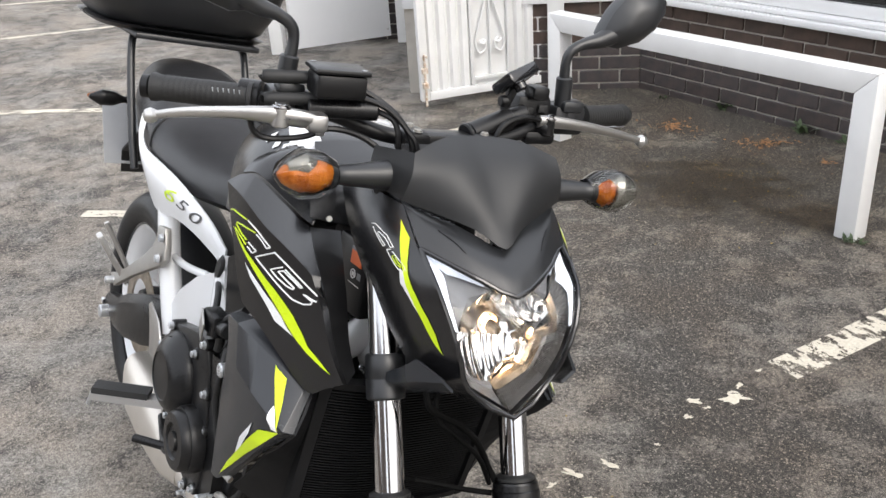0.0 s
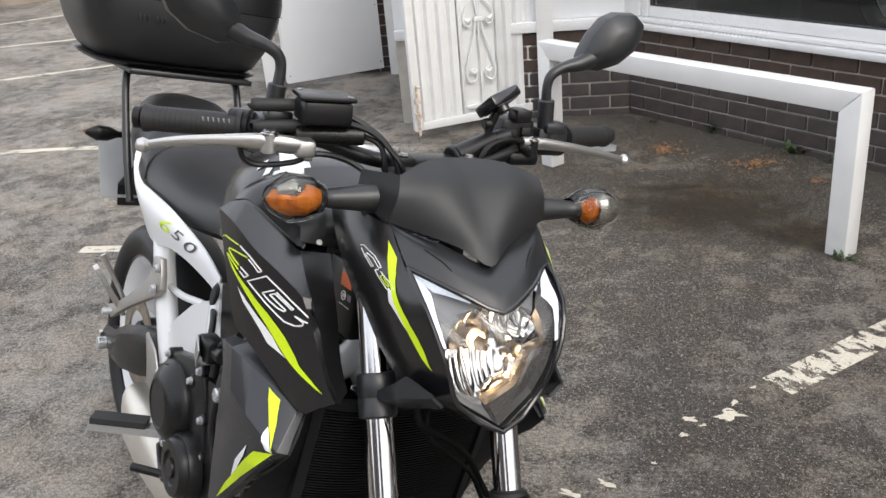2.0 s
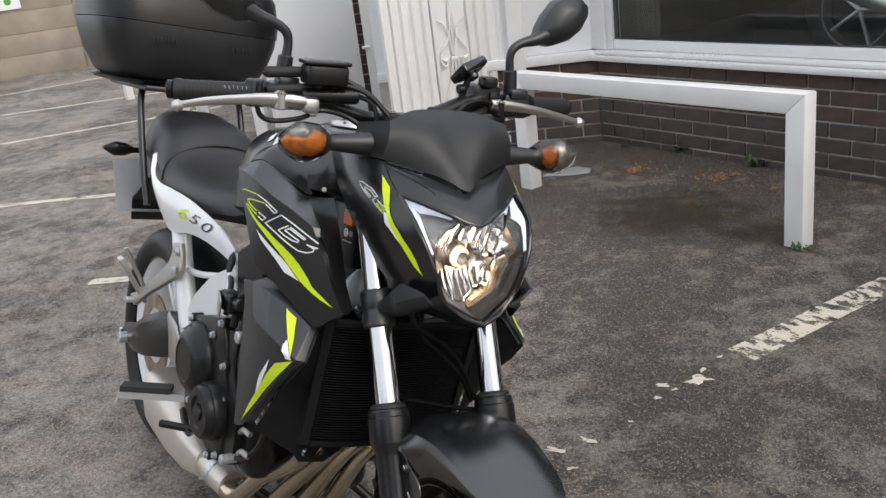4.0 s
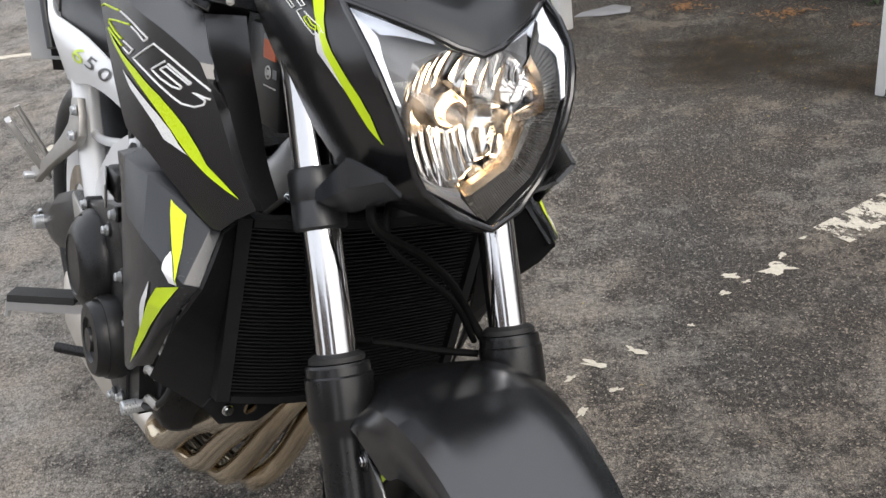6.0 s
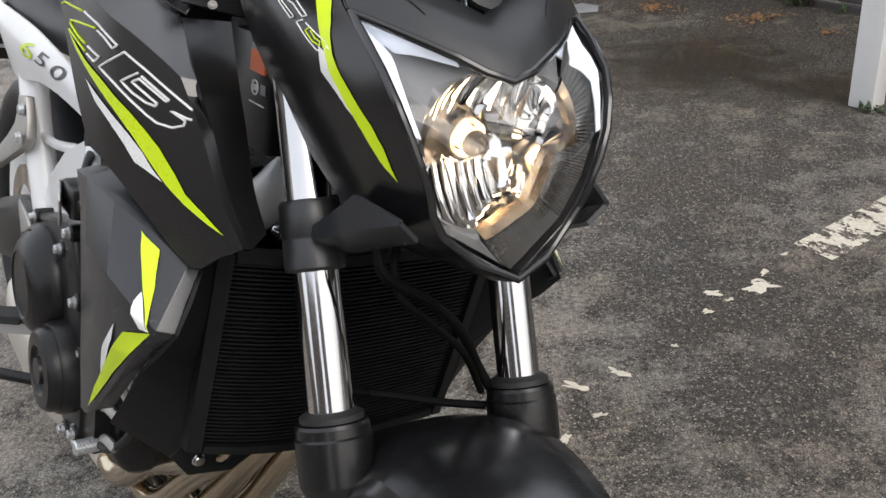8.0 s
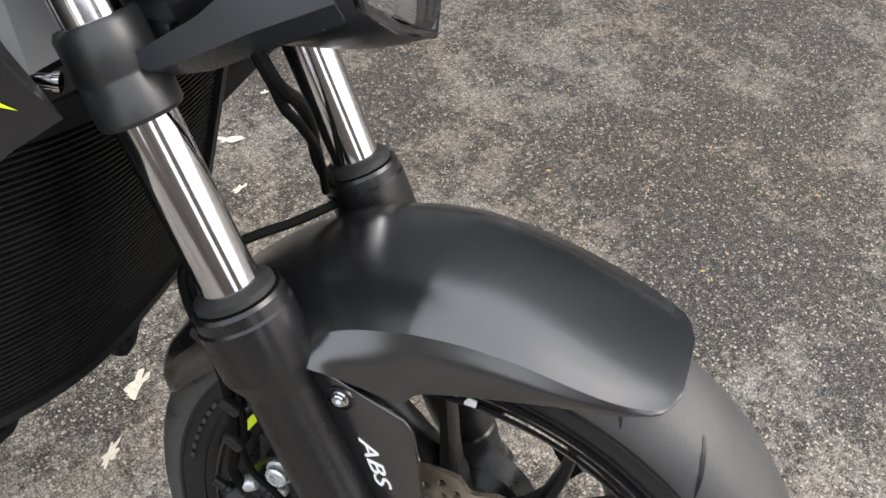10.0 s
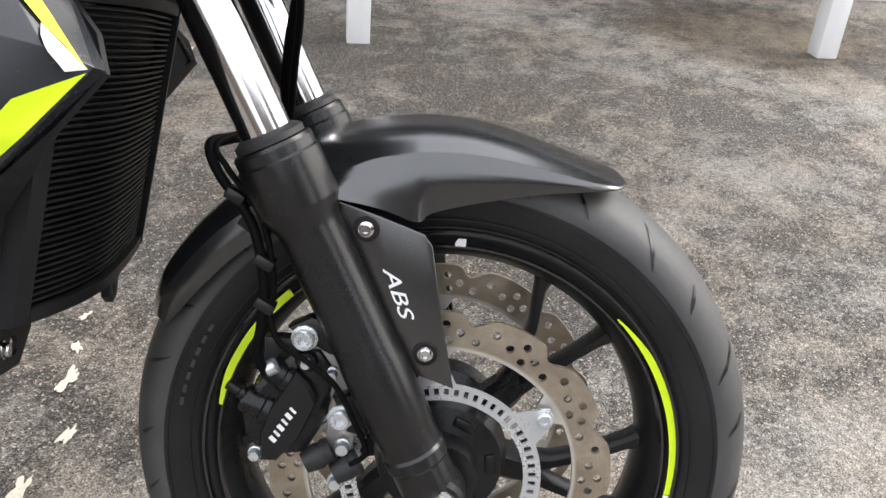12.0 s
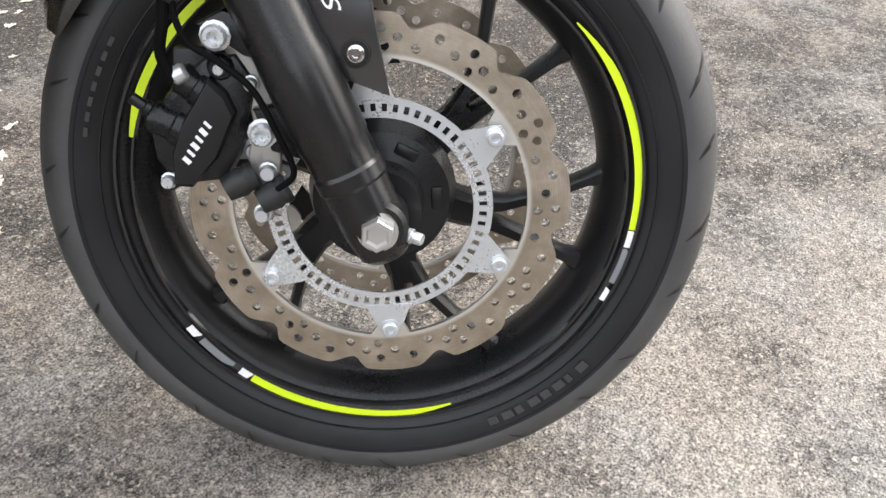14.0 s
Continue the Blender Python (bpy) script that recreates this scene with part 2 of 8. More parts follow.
def lathe(profile, n=48, closed=False, m=None):
    """Turns a profile of (radius, height) about the y axis."""
    bm = bmesh.new()
    rings = []
    for r, h in profile:
        if r < 1e-6:
            rings.append([bm.verts.new((0, h, 0))])
        else:
            rings.append([bm.verts.new((r * math.cos(a), h, r * math.sin(a))) for a in (2 * math.pi * j / n for j in range(n))])
    pairs = list(zip(rings, rings[1:]))
    if closed:
        pairs.append((rings[-1], rings[0]))
    for a, b in pairs:
        for j in range(n):
            k = (j + 1) % n
            if len(a) == 1 and len(b) > 1:
                bm.faces.new((a[0], b[k], b[j]))
            elif len(b) == 1 and len(a) > 1:
                bm.faces.new((a[j], a[k], b[0]))
            elif len(a) > 1:
                bm.faces.new((a[j], a[k], b[k], b[j]))
    if m is not None:
        moved(bm, m)
    return bm


def turned(profile, a, b, n=24):
    """A lathe whose axis runs from a to b; heights are metres from a."""
    a, b = Vector(a), Vector(b)
    q = Vector((0, 1, 0)).rotation_difference((b - a).normalized())
    return lathe(profile, n, m=Matrix.Translation(a) @ q.to_matrix().to_4x4())


def rod(a, b, r, n=16, bevel=0.002):
    h = (Vector(b) - Vector(a)).length
    e = min(bevel, r * 0.4)
    return turned([(0, 0), (r - e, 0), (r, e), (r, h - e), (r - e, h), (0, h)], a, b, n)


def bolt(at, way, r=0.007, h=0.006, socket=True):
    a = Vector(at)
    w = Vector(way).normalized()
    prof = [(r * 1.25, 0), (r * 1.25, h * 0.25), (r, h * 0.3), (r, h * 0.85), (r * 0.85, h)]
    prof += [(r * 0.5, h), (r * 0.5, h * 0.5), (0, h * 0.5)] if socket else [(0, h)]
    return turned(prof, a, a + w * h, 12)


def plate(outline, thick, plane="xz", level=0.0, holes=(), bevel=0.0):
    """A flat sheet cut to an outline, with holes, given in two coordinates; the third runs from level to level + thick."""
    bm = bmesh.new()
    axes = ["xyz".index(c) for c in plane]
    third = 3 - sum(axes)

    def at(p):
        v = [0.0, 0.0, 0.0]
        v[axes[0]], v[axes[1]], v[third] = p[0], p[1], level
        return v

    edges = []
    for loop in (outline, *holes):
        vs = [bm.verts.new(at(p)) for p in loop]
        edges += [bm.edges.new((vs[i], vs[(i + 1) % len(vs)])) for i in range(len(vs))]
    if holes:
        bmesh.ops.triangle_fill(bm, use_beauty=True, use_dissolve=False, edges=edges)
    else:
        bm.faces.new(bm.verts[:])
    got = bmesh.ops.extrude_face_region(bm, geom=bm.faces[:])
    for v in (g for g in got["geom"] if isinstance(g, bmesh.types.BMVert)):
        v.co[third] += thick
    if bevel:
        sharp = [e for e in bm.edges if len(e.link_faces) == 2 and e.calc_face_angle(0) > 0.8]
        bmesh.ops.bevel(bm, geom=sharp, offset=bevel, segments=2, profile=0.5, affect="EDGES")
    return bm


def loft(rings, caps=True, closed=True):
    """A skin through rings that have the same number of points."""
    bm = bmesh.new()
    vs = [[bm.verts.new(p) for p in ring] for ring in rings]
    for a, b in zip(vs, vs[1:]):
        n = len(a)
        for j in range(n if closed else n - 1):
            k = (j + 1) % n
            bm.faces.new((a[j], a[k], b[k], b[j]))
    if caps and closed:
        bm.faces.new(vs[0])
        bm.faces.new(vs[-1])
    return bm


def shell(verts, faces, thick=0.004, bevel=0.0, seg=2, cuts=0, soften=0.5):
    """A moulded panel: a sheet of flat facets, made solid inwards and rounded along its edges."""
    bm = bmesh.new()
    vs = [bm.verts.new(v) for v in verts]
    for f in faces:
        bm.faces.new([vs[i] for i in f])
    bmesh.ops.recalc_face_normals(bm, faces=bm.faces)
    if cuts:
        bmesh.ops.subdivide_edges(bm, edges=bm.edges[:], cuts=cuts, use_grid_fill=True, smooth=soften)
    bmesh.ops.solidify(bm, geom=bm.faces[:], thickness=thick)
    if bevel:
        sharp = [e for e in bm.edges if len(e.link_faces) == 2 and e.calc_face_angle(0) > 0.25]
        bmesh.ops.bevel(bm, geom=sharp, offset=bevel, segments=seg, profile=0.5, affect="EDGES", clamp_overlap=True)
    return bm


def dense(rows, s=4):
    """A finer grid through the given rows, smooth both ways."""
    lines = [smooth_path(r, s) for r in rows]
    cols = [smooth_path([ln[j] for ln in lines], s) for j in range(len(lines[0]))]
    return [[tuple(c[i]) for c in cols] for i in range(len(cols[0]))]


def grid_shell(rows, thick=0.004, bevel=0.0012, keep=None):
    w = len(rows[0])
    verts = [p for r in rows for p in r]
    faces = [(i * w + j, i * w + j + 1, (i + 1) * w + j + 1, (i + 1) * w + j) for i in range(len(rows) - 1) for j in range(w - 1) if keep is None or keep(i, j)]
    return shell(verts, faces, thick, bevel, 2)


def creased(rows, at, s=3):
    """A finer grid that stays sharp along the columns named."""
    cuts = [0, *at, len(rows[0]) - 1]
    strips = [dense([r[a : b + 1] for r in rows], s) for a, b in zip(cuts, cuts[1:])]
    return [sum((list(st[i]) if k == 0 else list(st[i][1:]) for k, st in enumerate(strips)), []) for i in range(len(strips[0]))]


def circle(cx, cz, r, n=10, start=0.0):
    return [(cx + r * math.cos(start + 2 * math.pi * k / n), cz + r * math.sin(start + 2 * math.pi * k / n)) for k in range(n)]


def thing(name, label, category, m=None, group="", kind=""):
    ob = new(name)
    ob.empty_display_size = 0.1
    if m is not None:
        ob.matrix_basis = m
    return tagged(ob, label, category, group, kind)


# ---- the car park ----
ground_bm = bmesh.new()
R = 260.0
ring0 = [ground_bm.verts.new((0.0 + x, 2.0 + y, 0)) for x, y in ((-14, -8), (14, -8), (14, 14), (-14, 14))]
ring1 = [ground_bm.verts.new((x, y, 0)) for x, y in ((-R, -R), (R, -R), (R, R), (-R, R))]
ground_bm.faces.new(ring0)
for j in range(4):
    ground_bm.faces.new((ring0[j], ring0[(j + 1) % 4], ring1[(j + 1) % 4], ring1[j]))
tagged(part("ground", ground_bm, asphalt), "worn grey asphalt of a car park with damp stains", "ground", kind="structure")


def road_line(a, b, width, name="parking_line", coat=None):
    a, b = Vector((*a, 0)), Vector((*b, 0))
    d = (b - a).normalized()
    s = Vector((-d.y, d.x, 0)) * width / 2
    n = max(2, int((b - a).length / 0.12))
    bm = bmesh.new()
    rows = []
    for i in range(n + 1):
        p = a + (b - a) * (i / n)
        wob = Vector((noise.noise(p * 3) * 0.012, noise.noise(p * 3 + Vector((7, 0, 0))) * 0.012, 0))
        rows.append((bm.verts.new(p + s + wob + Vector((0, 0, 0.004))), bm.verts.new(p - s + wob + Vector((0, 0, 0.004)))))
    for (p, q), (r, t) in zip(rows, rows[1:]):
        bm.faces.new((p, q, t, r))
    return tagged(part(name, bm, coat or line_paint), "worn cream-white painted parking bay line on asphalt", "road marking", group="parking bay lines", kind="structure")


road_line((0.862, 2.405), (1.475, 2.862), 0.104, coat=line_paint_cracked)


def paint_flake(x, y, rx, ry, turn, seed):
    """A scrap of old paint left on the asphalt, with a ragged outline."""
    bm = bmesh.new()
    vs = []
    for k in range(26):
        a = 2 * math.pi * k / 26
        r = 0.62 + 0.75 * noise.noise(Vector((math.cos(a) * 1.7 + seed, math.sin(a) * 1.7, seed * 1.3)))
        r = max(r, 0.2)
        u, v = rx * r * math.cos(a), ry * r * math.sin(a)
        c, s = math.cos(radians(turn)), math.sin(radians(turn))
        vs.append(bm.verts.new((x + u * c - v * s, y + u * s + v * c, 0.003)))
    bm.faces.new(vs)
    return tagged(part("paint_flake", bm, flake_paint), "scrap of flaking cream road paint on asphalt", "road marking", group="scraps of old paint", kind="structure")


for k, (x, y, rx, ry, turn) in enumerate(((0.720, 2.272, 0.062, 0.030, 20), (0.735, 2.325, 0.020, 0.012, 60), (0.607, 2.250, 0.028, 0.018, 10), (0.640, 2.222, 0.016, 0.007, 20), (0.585, 2.180, 0.020, 0.012, 10), (0.498, 2.064, 0.010, 0.009, 0), (0.375, 1.985, 0.034, 0.014, -25), (0.290, 1.946, 0.038, 0.014, -20), (0.245, 1.905, 0.022, 0.012, 30), (0.200, 1.740, 0.050, 0.016, 25), (0.265, 1.80, 0.022, 0.012, 60), (0.12, 1.64, 0.030, 0.013, 20), (0.33, 1.86, 0.018, 0.010, 10), (0.02, 1.60, 0.04, 0.016, 35), (-0.06, 1.52, 0.03, 0.012, 40), (0.80, 2.40, 0.02, 0.008, 30))):
    paint_flake(x, y, rx, ry, turn, k * 1.37)
road_line((-3.9, 4.98), (-2.1, 5.02), 0.075)
road_line((-5.2, 6.75), (-2.6, 7.85), 0.075)
road_line((-6.3, 8.50), (-3.6, 9.20), 0.075)
road_line((-1.775, 3.492), (-1.54, 3.487), 0.07)
road_line((-0.62, 4.28), (-0.1, 4.62), 0.07)
road_line((-6.6, 10.2), (-5.1, 11.2), 0.075)

# the line of white hoop barriers
LINE = Vector((0.693, -0.721, 0)).normalized()
ACROSS = Vector((-LINE.y, LINE.x, 0))


def hoop_barrier(a, b, top=0.60, w=0.078):
    a, b = Vector((*a, 0)), Vector((*b, 0))
    d = (b - a).normalized()
    length = (b - a).length
    m = Matrix.Translation(a) @ Matrix(((d.x, -d.y, 0, 0), (d.y, d.x, 0, 0), (0, 0, 1, 0), (0, 0, 0, 1)))
    ob = thing("hoop_barrier", "white painted square steel hoop barrier set in asphalt", "barrier", m, group="barriers along the building")
    h = w / 2

    def mitred(x, sign):
        # a leg whose top is cut at 45 degrees to meet the rail
        v = [(x - h, -h, 0), (x + h, -h, 0), (x + h, h, 0), (x - h, h, 0)]
        hi, lo = top, top - w
        t = [(x - h, -h, hi if sign > 0 else lo), (x + h, -h, lo if sign > 0 else hi), (x + h, h, lo if sign > 0 else hi), (x - h, h, hi if sign > 0 else lo)]
        bm = loft([v, t])
        bmesh.ops.bevel(bm, geom=bm.edges, offset=0.004, segments=2, profile=0.5, affect="EDGES")
        return bm

    part("leg", mitred(h, 1), white_paint, ob)
    part("leg", mitred(length - h, -1), white_paint, ob)
    e = 0.0015
    rail = loft([[(e, -h, top), (e, h, top), (w + e, h, top - w), (w + e, -h, top - w)], [(length - e, -h, top), (length - e, h, top), (length - w - e, h, top - w), (length - w - e, -h, top - w)]])
    bmesh.ops.bevel(rail, geom=rail.edges, offset=0.004, segments=2, profile=0.5, affect="EDGES")
    part("rail", rail, white_paint, ob)
    return ob


hoop_barrier((0.215, 4.40), (1.295, 3.235))
hoop_barrier((1.92, 2.53), (3.06, 1.16))
hoop_barrier((-4.0, 8.95), (-2.93, 7.80))
hoop_barrier((-2.68, 7.52), (-1.62, 6.42))

# ---- materials of the motorcycle ----
satin_black = surface("satin_black_paint", (0.006, 0.006, 0.0065), (0.009, 0.009, 0.010), 0.25, coarse=5, fine=350, bump=0.0, spread=0.02, spec=0.75)
guard_black = surface("satin_black_moulding", (0.006, 0.0063, 0.007), (0.009, 0.0094, 0.0105), 0.23, coarse=5, fine=350, bump=0.0, spread=0.003, spec=1.0)
set_in(guard_black.node_tree.nodes["Principled BSDF"], IOR=1.56)
fork_black = surface("black_anodised_fork", (0.005, 0.005, 0.0055), (0.008, 0.008, 0.0085), 0.28, coarse=9, fine=500, bump=0.0, spread=0.015, spec=0.5)
hose_rubber = surface("hose_rubber", (0.003, 0.003, 0.003), (0.005, 0.005, 0.005), 0.6, coarse=20, fine=500, bump=0.1, spec=0.06)
satin_grey = surface("dark_grey_satin_paint", (0.020, 0.022, 0.025), (0.025, 0.027, 0.031), 0.26, coarse=3, fine=200, bump=0.0, spread=0.02)
matt_black = surface("matt_black_plastic", (0.0105, 0.0112, 0.0125), (0.0165, 0.0173, 0.019), 0.36, coarse=8, fine=700, bump=0.10, spread=0.06, spec=0.58)
visor_black = surface("grained_black_plastic", (0.010, 0.0105, 0.0115), (0.014, 0.0145, 0.0155), 0.50, coarse=8, fine=900, bump=0.12, spread=0.04, spec=0.5)
deep_black = surface("black_plastic", (0.005, 0.005, 0.0055), (0.009, 0.009, 0.0095), 0.36, coarse=8, fine=500, bump=0.08, spec=0.35)
gloss_black = surface("gloss_black_trim", (0.010, 0.010, 0.011), (0.014, 0.014, 0.015), 0.14, coarse=8, fine=500, bump=0.0, coat=0.4)
cast_black = surface("black_cast_alloy", (0.007, 0.007, 0.0075), (0.014, 0.014, 0.0145), 0.30, coarse=12, fine=600, bump=0.12, spec=0.3)
chrome = surface("polished_chrome", (0.62, 0.62, 0.63), (0.56, 0.56, 0.57), 0.11, metal=1.0, coarse=9, fine=300, bump=0.0, spread=0.03)
alloy = surface("brushed_alloy", (0.62, 0.61, 0.59), (0.52, 0.51, 0.50), 0.32, metal=0.9, coarse=14, fine=400, bump=0.06)
cast_alloy = surface("cast_grey_alloy", (0.46, 0.44, 0.41), (0.36, 0.35, 0.33), 0.45, metal=0.75, coarse=14, fine=400, bump=0.12)


def disc_material():
    """Drilled steel: bright rims, a brown swept band with fine rings, darker and lighter by turns round the disc."""
    m, n, l, b = nodes_of("brake_disc_steel")
    coord = n.new("ShaderNodeTexCoord").outputs["Object"]
    v = n.new("ShaderNodeVectorMath")
    v.operation = "MULTIPLY_ADD"
    v.inputs[1].default_value, v.inputs[2].default_value = (1, 0, 1), (0, 0, -0.3)
    l.new(coord, v.inputs[0])
    d = n.new("ShaderNodeVectorMath")
    d.operation = "LENGTH"
    l.new(v.outputs[0], d.inputs[0])
    ring = n.new("ShaderNodeCombineXYZ")
    l.new(d.outputs["Value"], ring.inputs[0])
    lines = noise_tex(n, l, ring.outputs[0], 1400, 3, 0.7)
    cloud = noise_tex(n, l, coord, 26, 4, 0.6)
    band = ramp(n, l, summed(n, l, (lines, 0.45), (cloud, 0.55)), [(0.36, (0.24, 0.20, 0.155)), (0.52, (0.40, 0.345, 0.275)), (0.66, (0.58, 0.52, 0.44))])
    worn = n.new("ShaderNodeMapRange")
    worn.inputs[1].default_value, worn.inputs[2].default_value = 0.1235, 0.1262
    l.new(d.outputs["Value"], worn.inputs[0])
    l.new(mix(n, l, worn.outputs[0], (0.66, 0.64, 0.60), band), b.inputs["Base Color"])
    l.new(ramp(n, l, lines, [(0.3, grey(0.26)), (0.7, grey(0.42))]), b.inputs["Roughness"])
    set_in(b, Metallic=0.85)
    return m


disc_steel = disc_material()
zinc = surface("zinc_plate", (0.64, 0.66, 0.68), (0.54, 0.56, 0.58), 0.30, metal=0.70, coarse=18, fine=400, bump=0.05)
header_steel = surface("heat_browned_steel", (0.60, 0.52, 0.40), (0.50, 0.42, 0.31), 0.19, metal=1.0, coarse=7, fine=260, bump=0.0, spread=0.03)
muffler_steel = surface("satin_steel", (0.72, 0.68, 0.62), (0.62, 0.58, 0.52), 0.42, metal=0.7, coarse=7, fine=260, bump=0.04)
rubber = surface("tyre_rubber", (0.008, 0.0084, 0.0092), (0.015, 0.0152, 0.016), 0.45, coarse=14, fine=420, bump=0.2, spread=0.1, spec=0.3)
grip_rubber = surface("grip_rubber", (0.009, 0.009, 0.009), (0.015, 0.015, 0.015), 0.6, coarse=20, fine=500, bump=0.3)
seat_vinyl = surface("seat_vinyl", (0.014, 0.014, 0.015), (0.022, 0.022, 0.024), 0.45, coarse=9, fine=900, bump=0.35)
bike_white = surface("white_body_paint", (0.78, 0.79, 0.80), (0.74, 0.75, 0.76), 0.25, coarse=5, fine=300, bump=0.0, coat=0.4, spread=0.01)
lime = surface("fluorescent_lime_decal", (0.60, 0.78, 0.015), (0.56, 0.73, 0.012), 0.32, coarse=6, fine=300, bump=0.0)
white_decal = surface("white_decal", (0.80, 0.80, 0.80), (0.74, 0.74, 0.74), 0.32, coarse=6, fine=300, bump=0.0)
grey_decal = surface("grey_decal", (0.20, 0.21, 0.22), (0.17, 0.18, 0.19), 0.35, coarse=6, fine=300, bump=0.0)
orange_decal = surface("orange_label", (0.75, 0.16, 0.05), (0.68, 0.14, 0.04), 0.4, coarse=6, fine=300, bump=0.0)
lens_clear = glassy("clear_lens", (0.98, 0.99, 0.99), 0.0, 1.03)
set_in(lens_clear.node_tree.nodes["Principled BSDF"], Coat_Weight=0.8, Coat_Roughness=0.0, Coat_IOR=1.5)
lens_smoke = glassy("indicator_lens", (0.66, 0.66, 0.63), 0.0, 1.04)
set_in(lens_smoke.node_tree.nodes["Principled BSDF"], Coat_Weight=0.8, Coat_Roughness=0.02, Coat_IOR=1.5)
amber = surface("amber_reflector", (0.66, 0.20, 0.02), (0.28, 0.055, 0.006), 0.14, metal=0.35, coarse=45, fine=110, bump=1.0, depth=0.003)
mirror_metal = surface("vacuum_metal_reflector", (0.80, 0.79, 0.78), (0.76, 0.75, 0.74), 0.07, metal=1.0, coarse=9, fine=60, bump=0.0, spread=0.02)
smoke_silver = surface("dull_silver_reflector", (0.42, 0.41, 0.38), (0.25, 0.24, 0.21), 0.22, metal=0.8, coarse=60, fine=120, bump=0.6, depth=0.003)
bulb_glow = glow("halogen_glow", (1.0, 0.78, 0.48), 13.0)
led_glow = glow("position_light_glow", (0.62, 0.65, 0.72), 0.36)
radiator_core = surface("radiator_fins", (0.006, 0.0062, 0.007), (0.010, 0.0102, 0.011), 0.5, coarse=40, fine=400, bump=0.1, spec=0.2)
smoked_mirror = surface("mirror_glass", (0.6, 0.6, 0.6), (0.6, 0.6, 0.6), 0.02, metal=1.0, bump=0.0)
skirt_grey = surface("smoky_ribbed_plastic", (0.055, 0.050, 0.045), (0.040, 0.037, 0.034), 0.25, metal=0.3, coarse=12, fine=300, bump=0.0)
bezel_silver = surface("grey_headlight_bezel", (0.17, 0.17, 0.175), (0.13, 0.13, 0.135), 0.36, metal=0.3, coarse=12, fine=700, bump=0.1)
# tread colour is paled for dust and for the sky's sheen on it
tread_rubber = surface("dusty_sheen_tread_rubber", (0.032, 0.032, 0.033), (0.064, 0.063, 0.062), 0.55, coarse=9, fine=300, bump=0.25, spread=0.1)
dark_decal = surface("dark_grey_decal", (0.03, 0.03, 0.032), (0.04, 0.04, 0.042), 0.35, coarse=6, fine=300, bump=0.0)
# bronze bulb metal; on the ribbed band it stands in for bulb light
bronze_tint_chrome = surface("warm_tinted_chrome", (0.58, 0.46, 0.34), (0.48, 0.37, 0.26), 0.24, metal=1.0, coarse=20, fine=200, bump=0.0)
plate_grey = surface("grey_plate_back", (0.42, 0.43, 0.44), (0.36, 0.37, 0.38), 0.5, coarse=8, fine=200, bump=0.05)

# ---- the shop front: brick plinth, sill, window, panelled return, gate ----
WALL_A = Vector((0.669, 5.202, 0))
WALL_ANGLE = -48.7
WALL_M = Matrix.Translation(WALL_A) @ pose(0, 0, 0, 0, 0, WALL_ANGLE)
RETURN_M = Matrix.Translation(WALL_A) @ pose(0, 0, 0, 0, 0, 180)


def wall_part(name, bm, material, m, parent=None, label="", cat="", angle=35):
    ob = part(name, bm, material, parent, label, angle)
    if parent is None:
        ob.matrix_basis = m
        tagged(ob, label, cat, kind="structure")
    return ob


# in the wall's own frame x runs along it, y into the building, z up
wall_front = wall_part("wall_front", box(0.0, 0.012, 0.0, 5.6, 0.22, 0.485), mortar, WALL_M, label="dark brick plinth wall under a shop window", cat="wall")
wall_return = wall_part("wall_return", box(0.0, -0.22, 0.0, 1.3, -0.012, 0.485), mortar, RETURN_M, label="dark brick return wall beside the gate", cat="wall")
sill = wall_part("sill", join(box(-0.06, -0.055, 0.487, 5.6, 0.20, 0.520, 0.006), box(-0.04, -0.035, 0.5225, 5.6, 0.20, 0.545, 0.006)), upvc, WALL_M, label="white plastic window sill with a double nose", cat="sill")
window = wall_part("window_1", box(0.075, 0.006, 0.547, 0.125, 0.075, 2.35, 0.004), upvc, WALL_M, label="white framed shop window", cat="window")
wall_part("window_frame", join(box(0.127, 0.010, 0.547, 5.6, 0.075, 0.602, 0.005), box(0.127, 0.010, 2.295, 5.6, 0.075, 2.35, 0.005), box(5.5, 0.008, 0.603, 5.6, 0.075, 2.294, 0.005)), upvc, WALL_M, window)
wall_part("window_gasket", join(box(0.128, 0.020, 0.603, 0.150, 0.040, 2.29), box(0.150, 0.020, 0.603, 5.5, 0.040, 0.608)), dark_room, WALL_M, window)
pane = wall_part("pane", box(0.152, 0.028, 0.609, 5.5, 0.034, 2.294), pane_glass, WALL_M, window, "shop window glass")
pane.visible_shadow = False
wall_part("corner_post", box(-0.035, -0.012, 0.547, 0.073, 0.075, 2.35, 0.006), upvc, WALL_M, window)
# upper wall and roof are unseen; dark colour chosen to dim reflections
wall_part("wall_upper", box(-0.06, 0.0, 2.352, 5.6, 0.22, 2.46), mortar_wall, WALL_M, label="dark wall over the shop window, out of view", cat="wall")
wall_part("return_panel", box(0.002, -0.10, 0.547, 1.3, -0.012, 2.46, 0.003), white_board, RETURN_M, label="white flat panel above the brick return", cat="panel")
wall_part("return_sill", box(0.0, -0.12, 0.487, 1.3, 0.030, 0.545, 0.005), upvc, RETURN_M, label="white sill of the return wall", cat="sill")
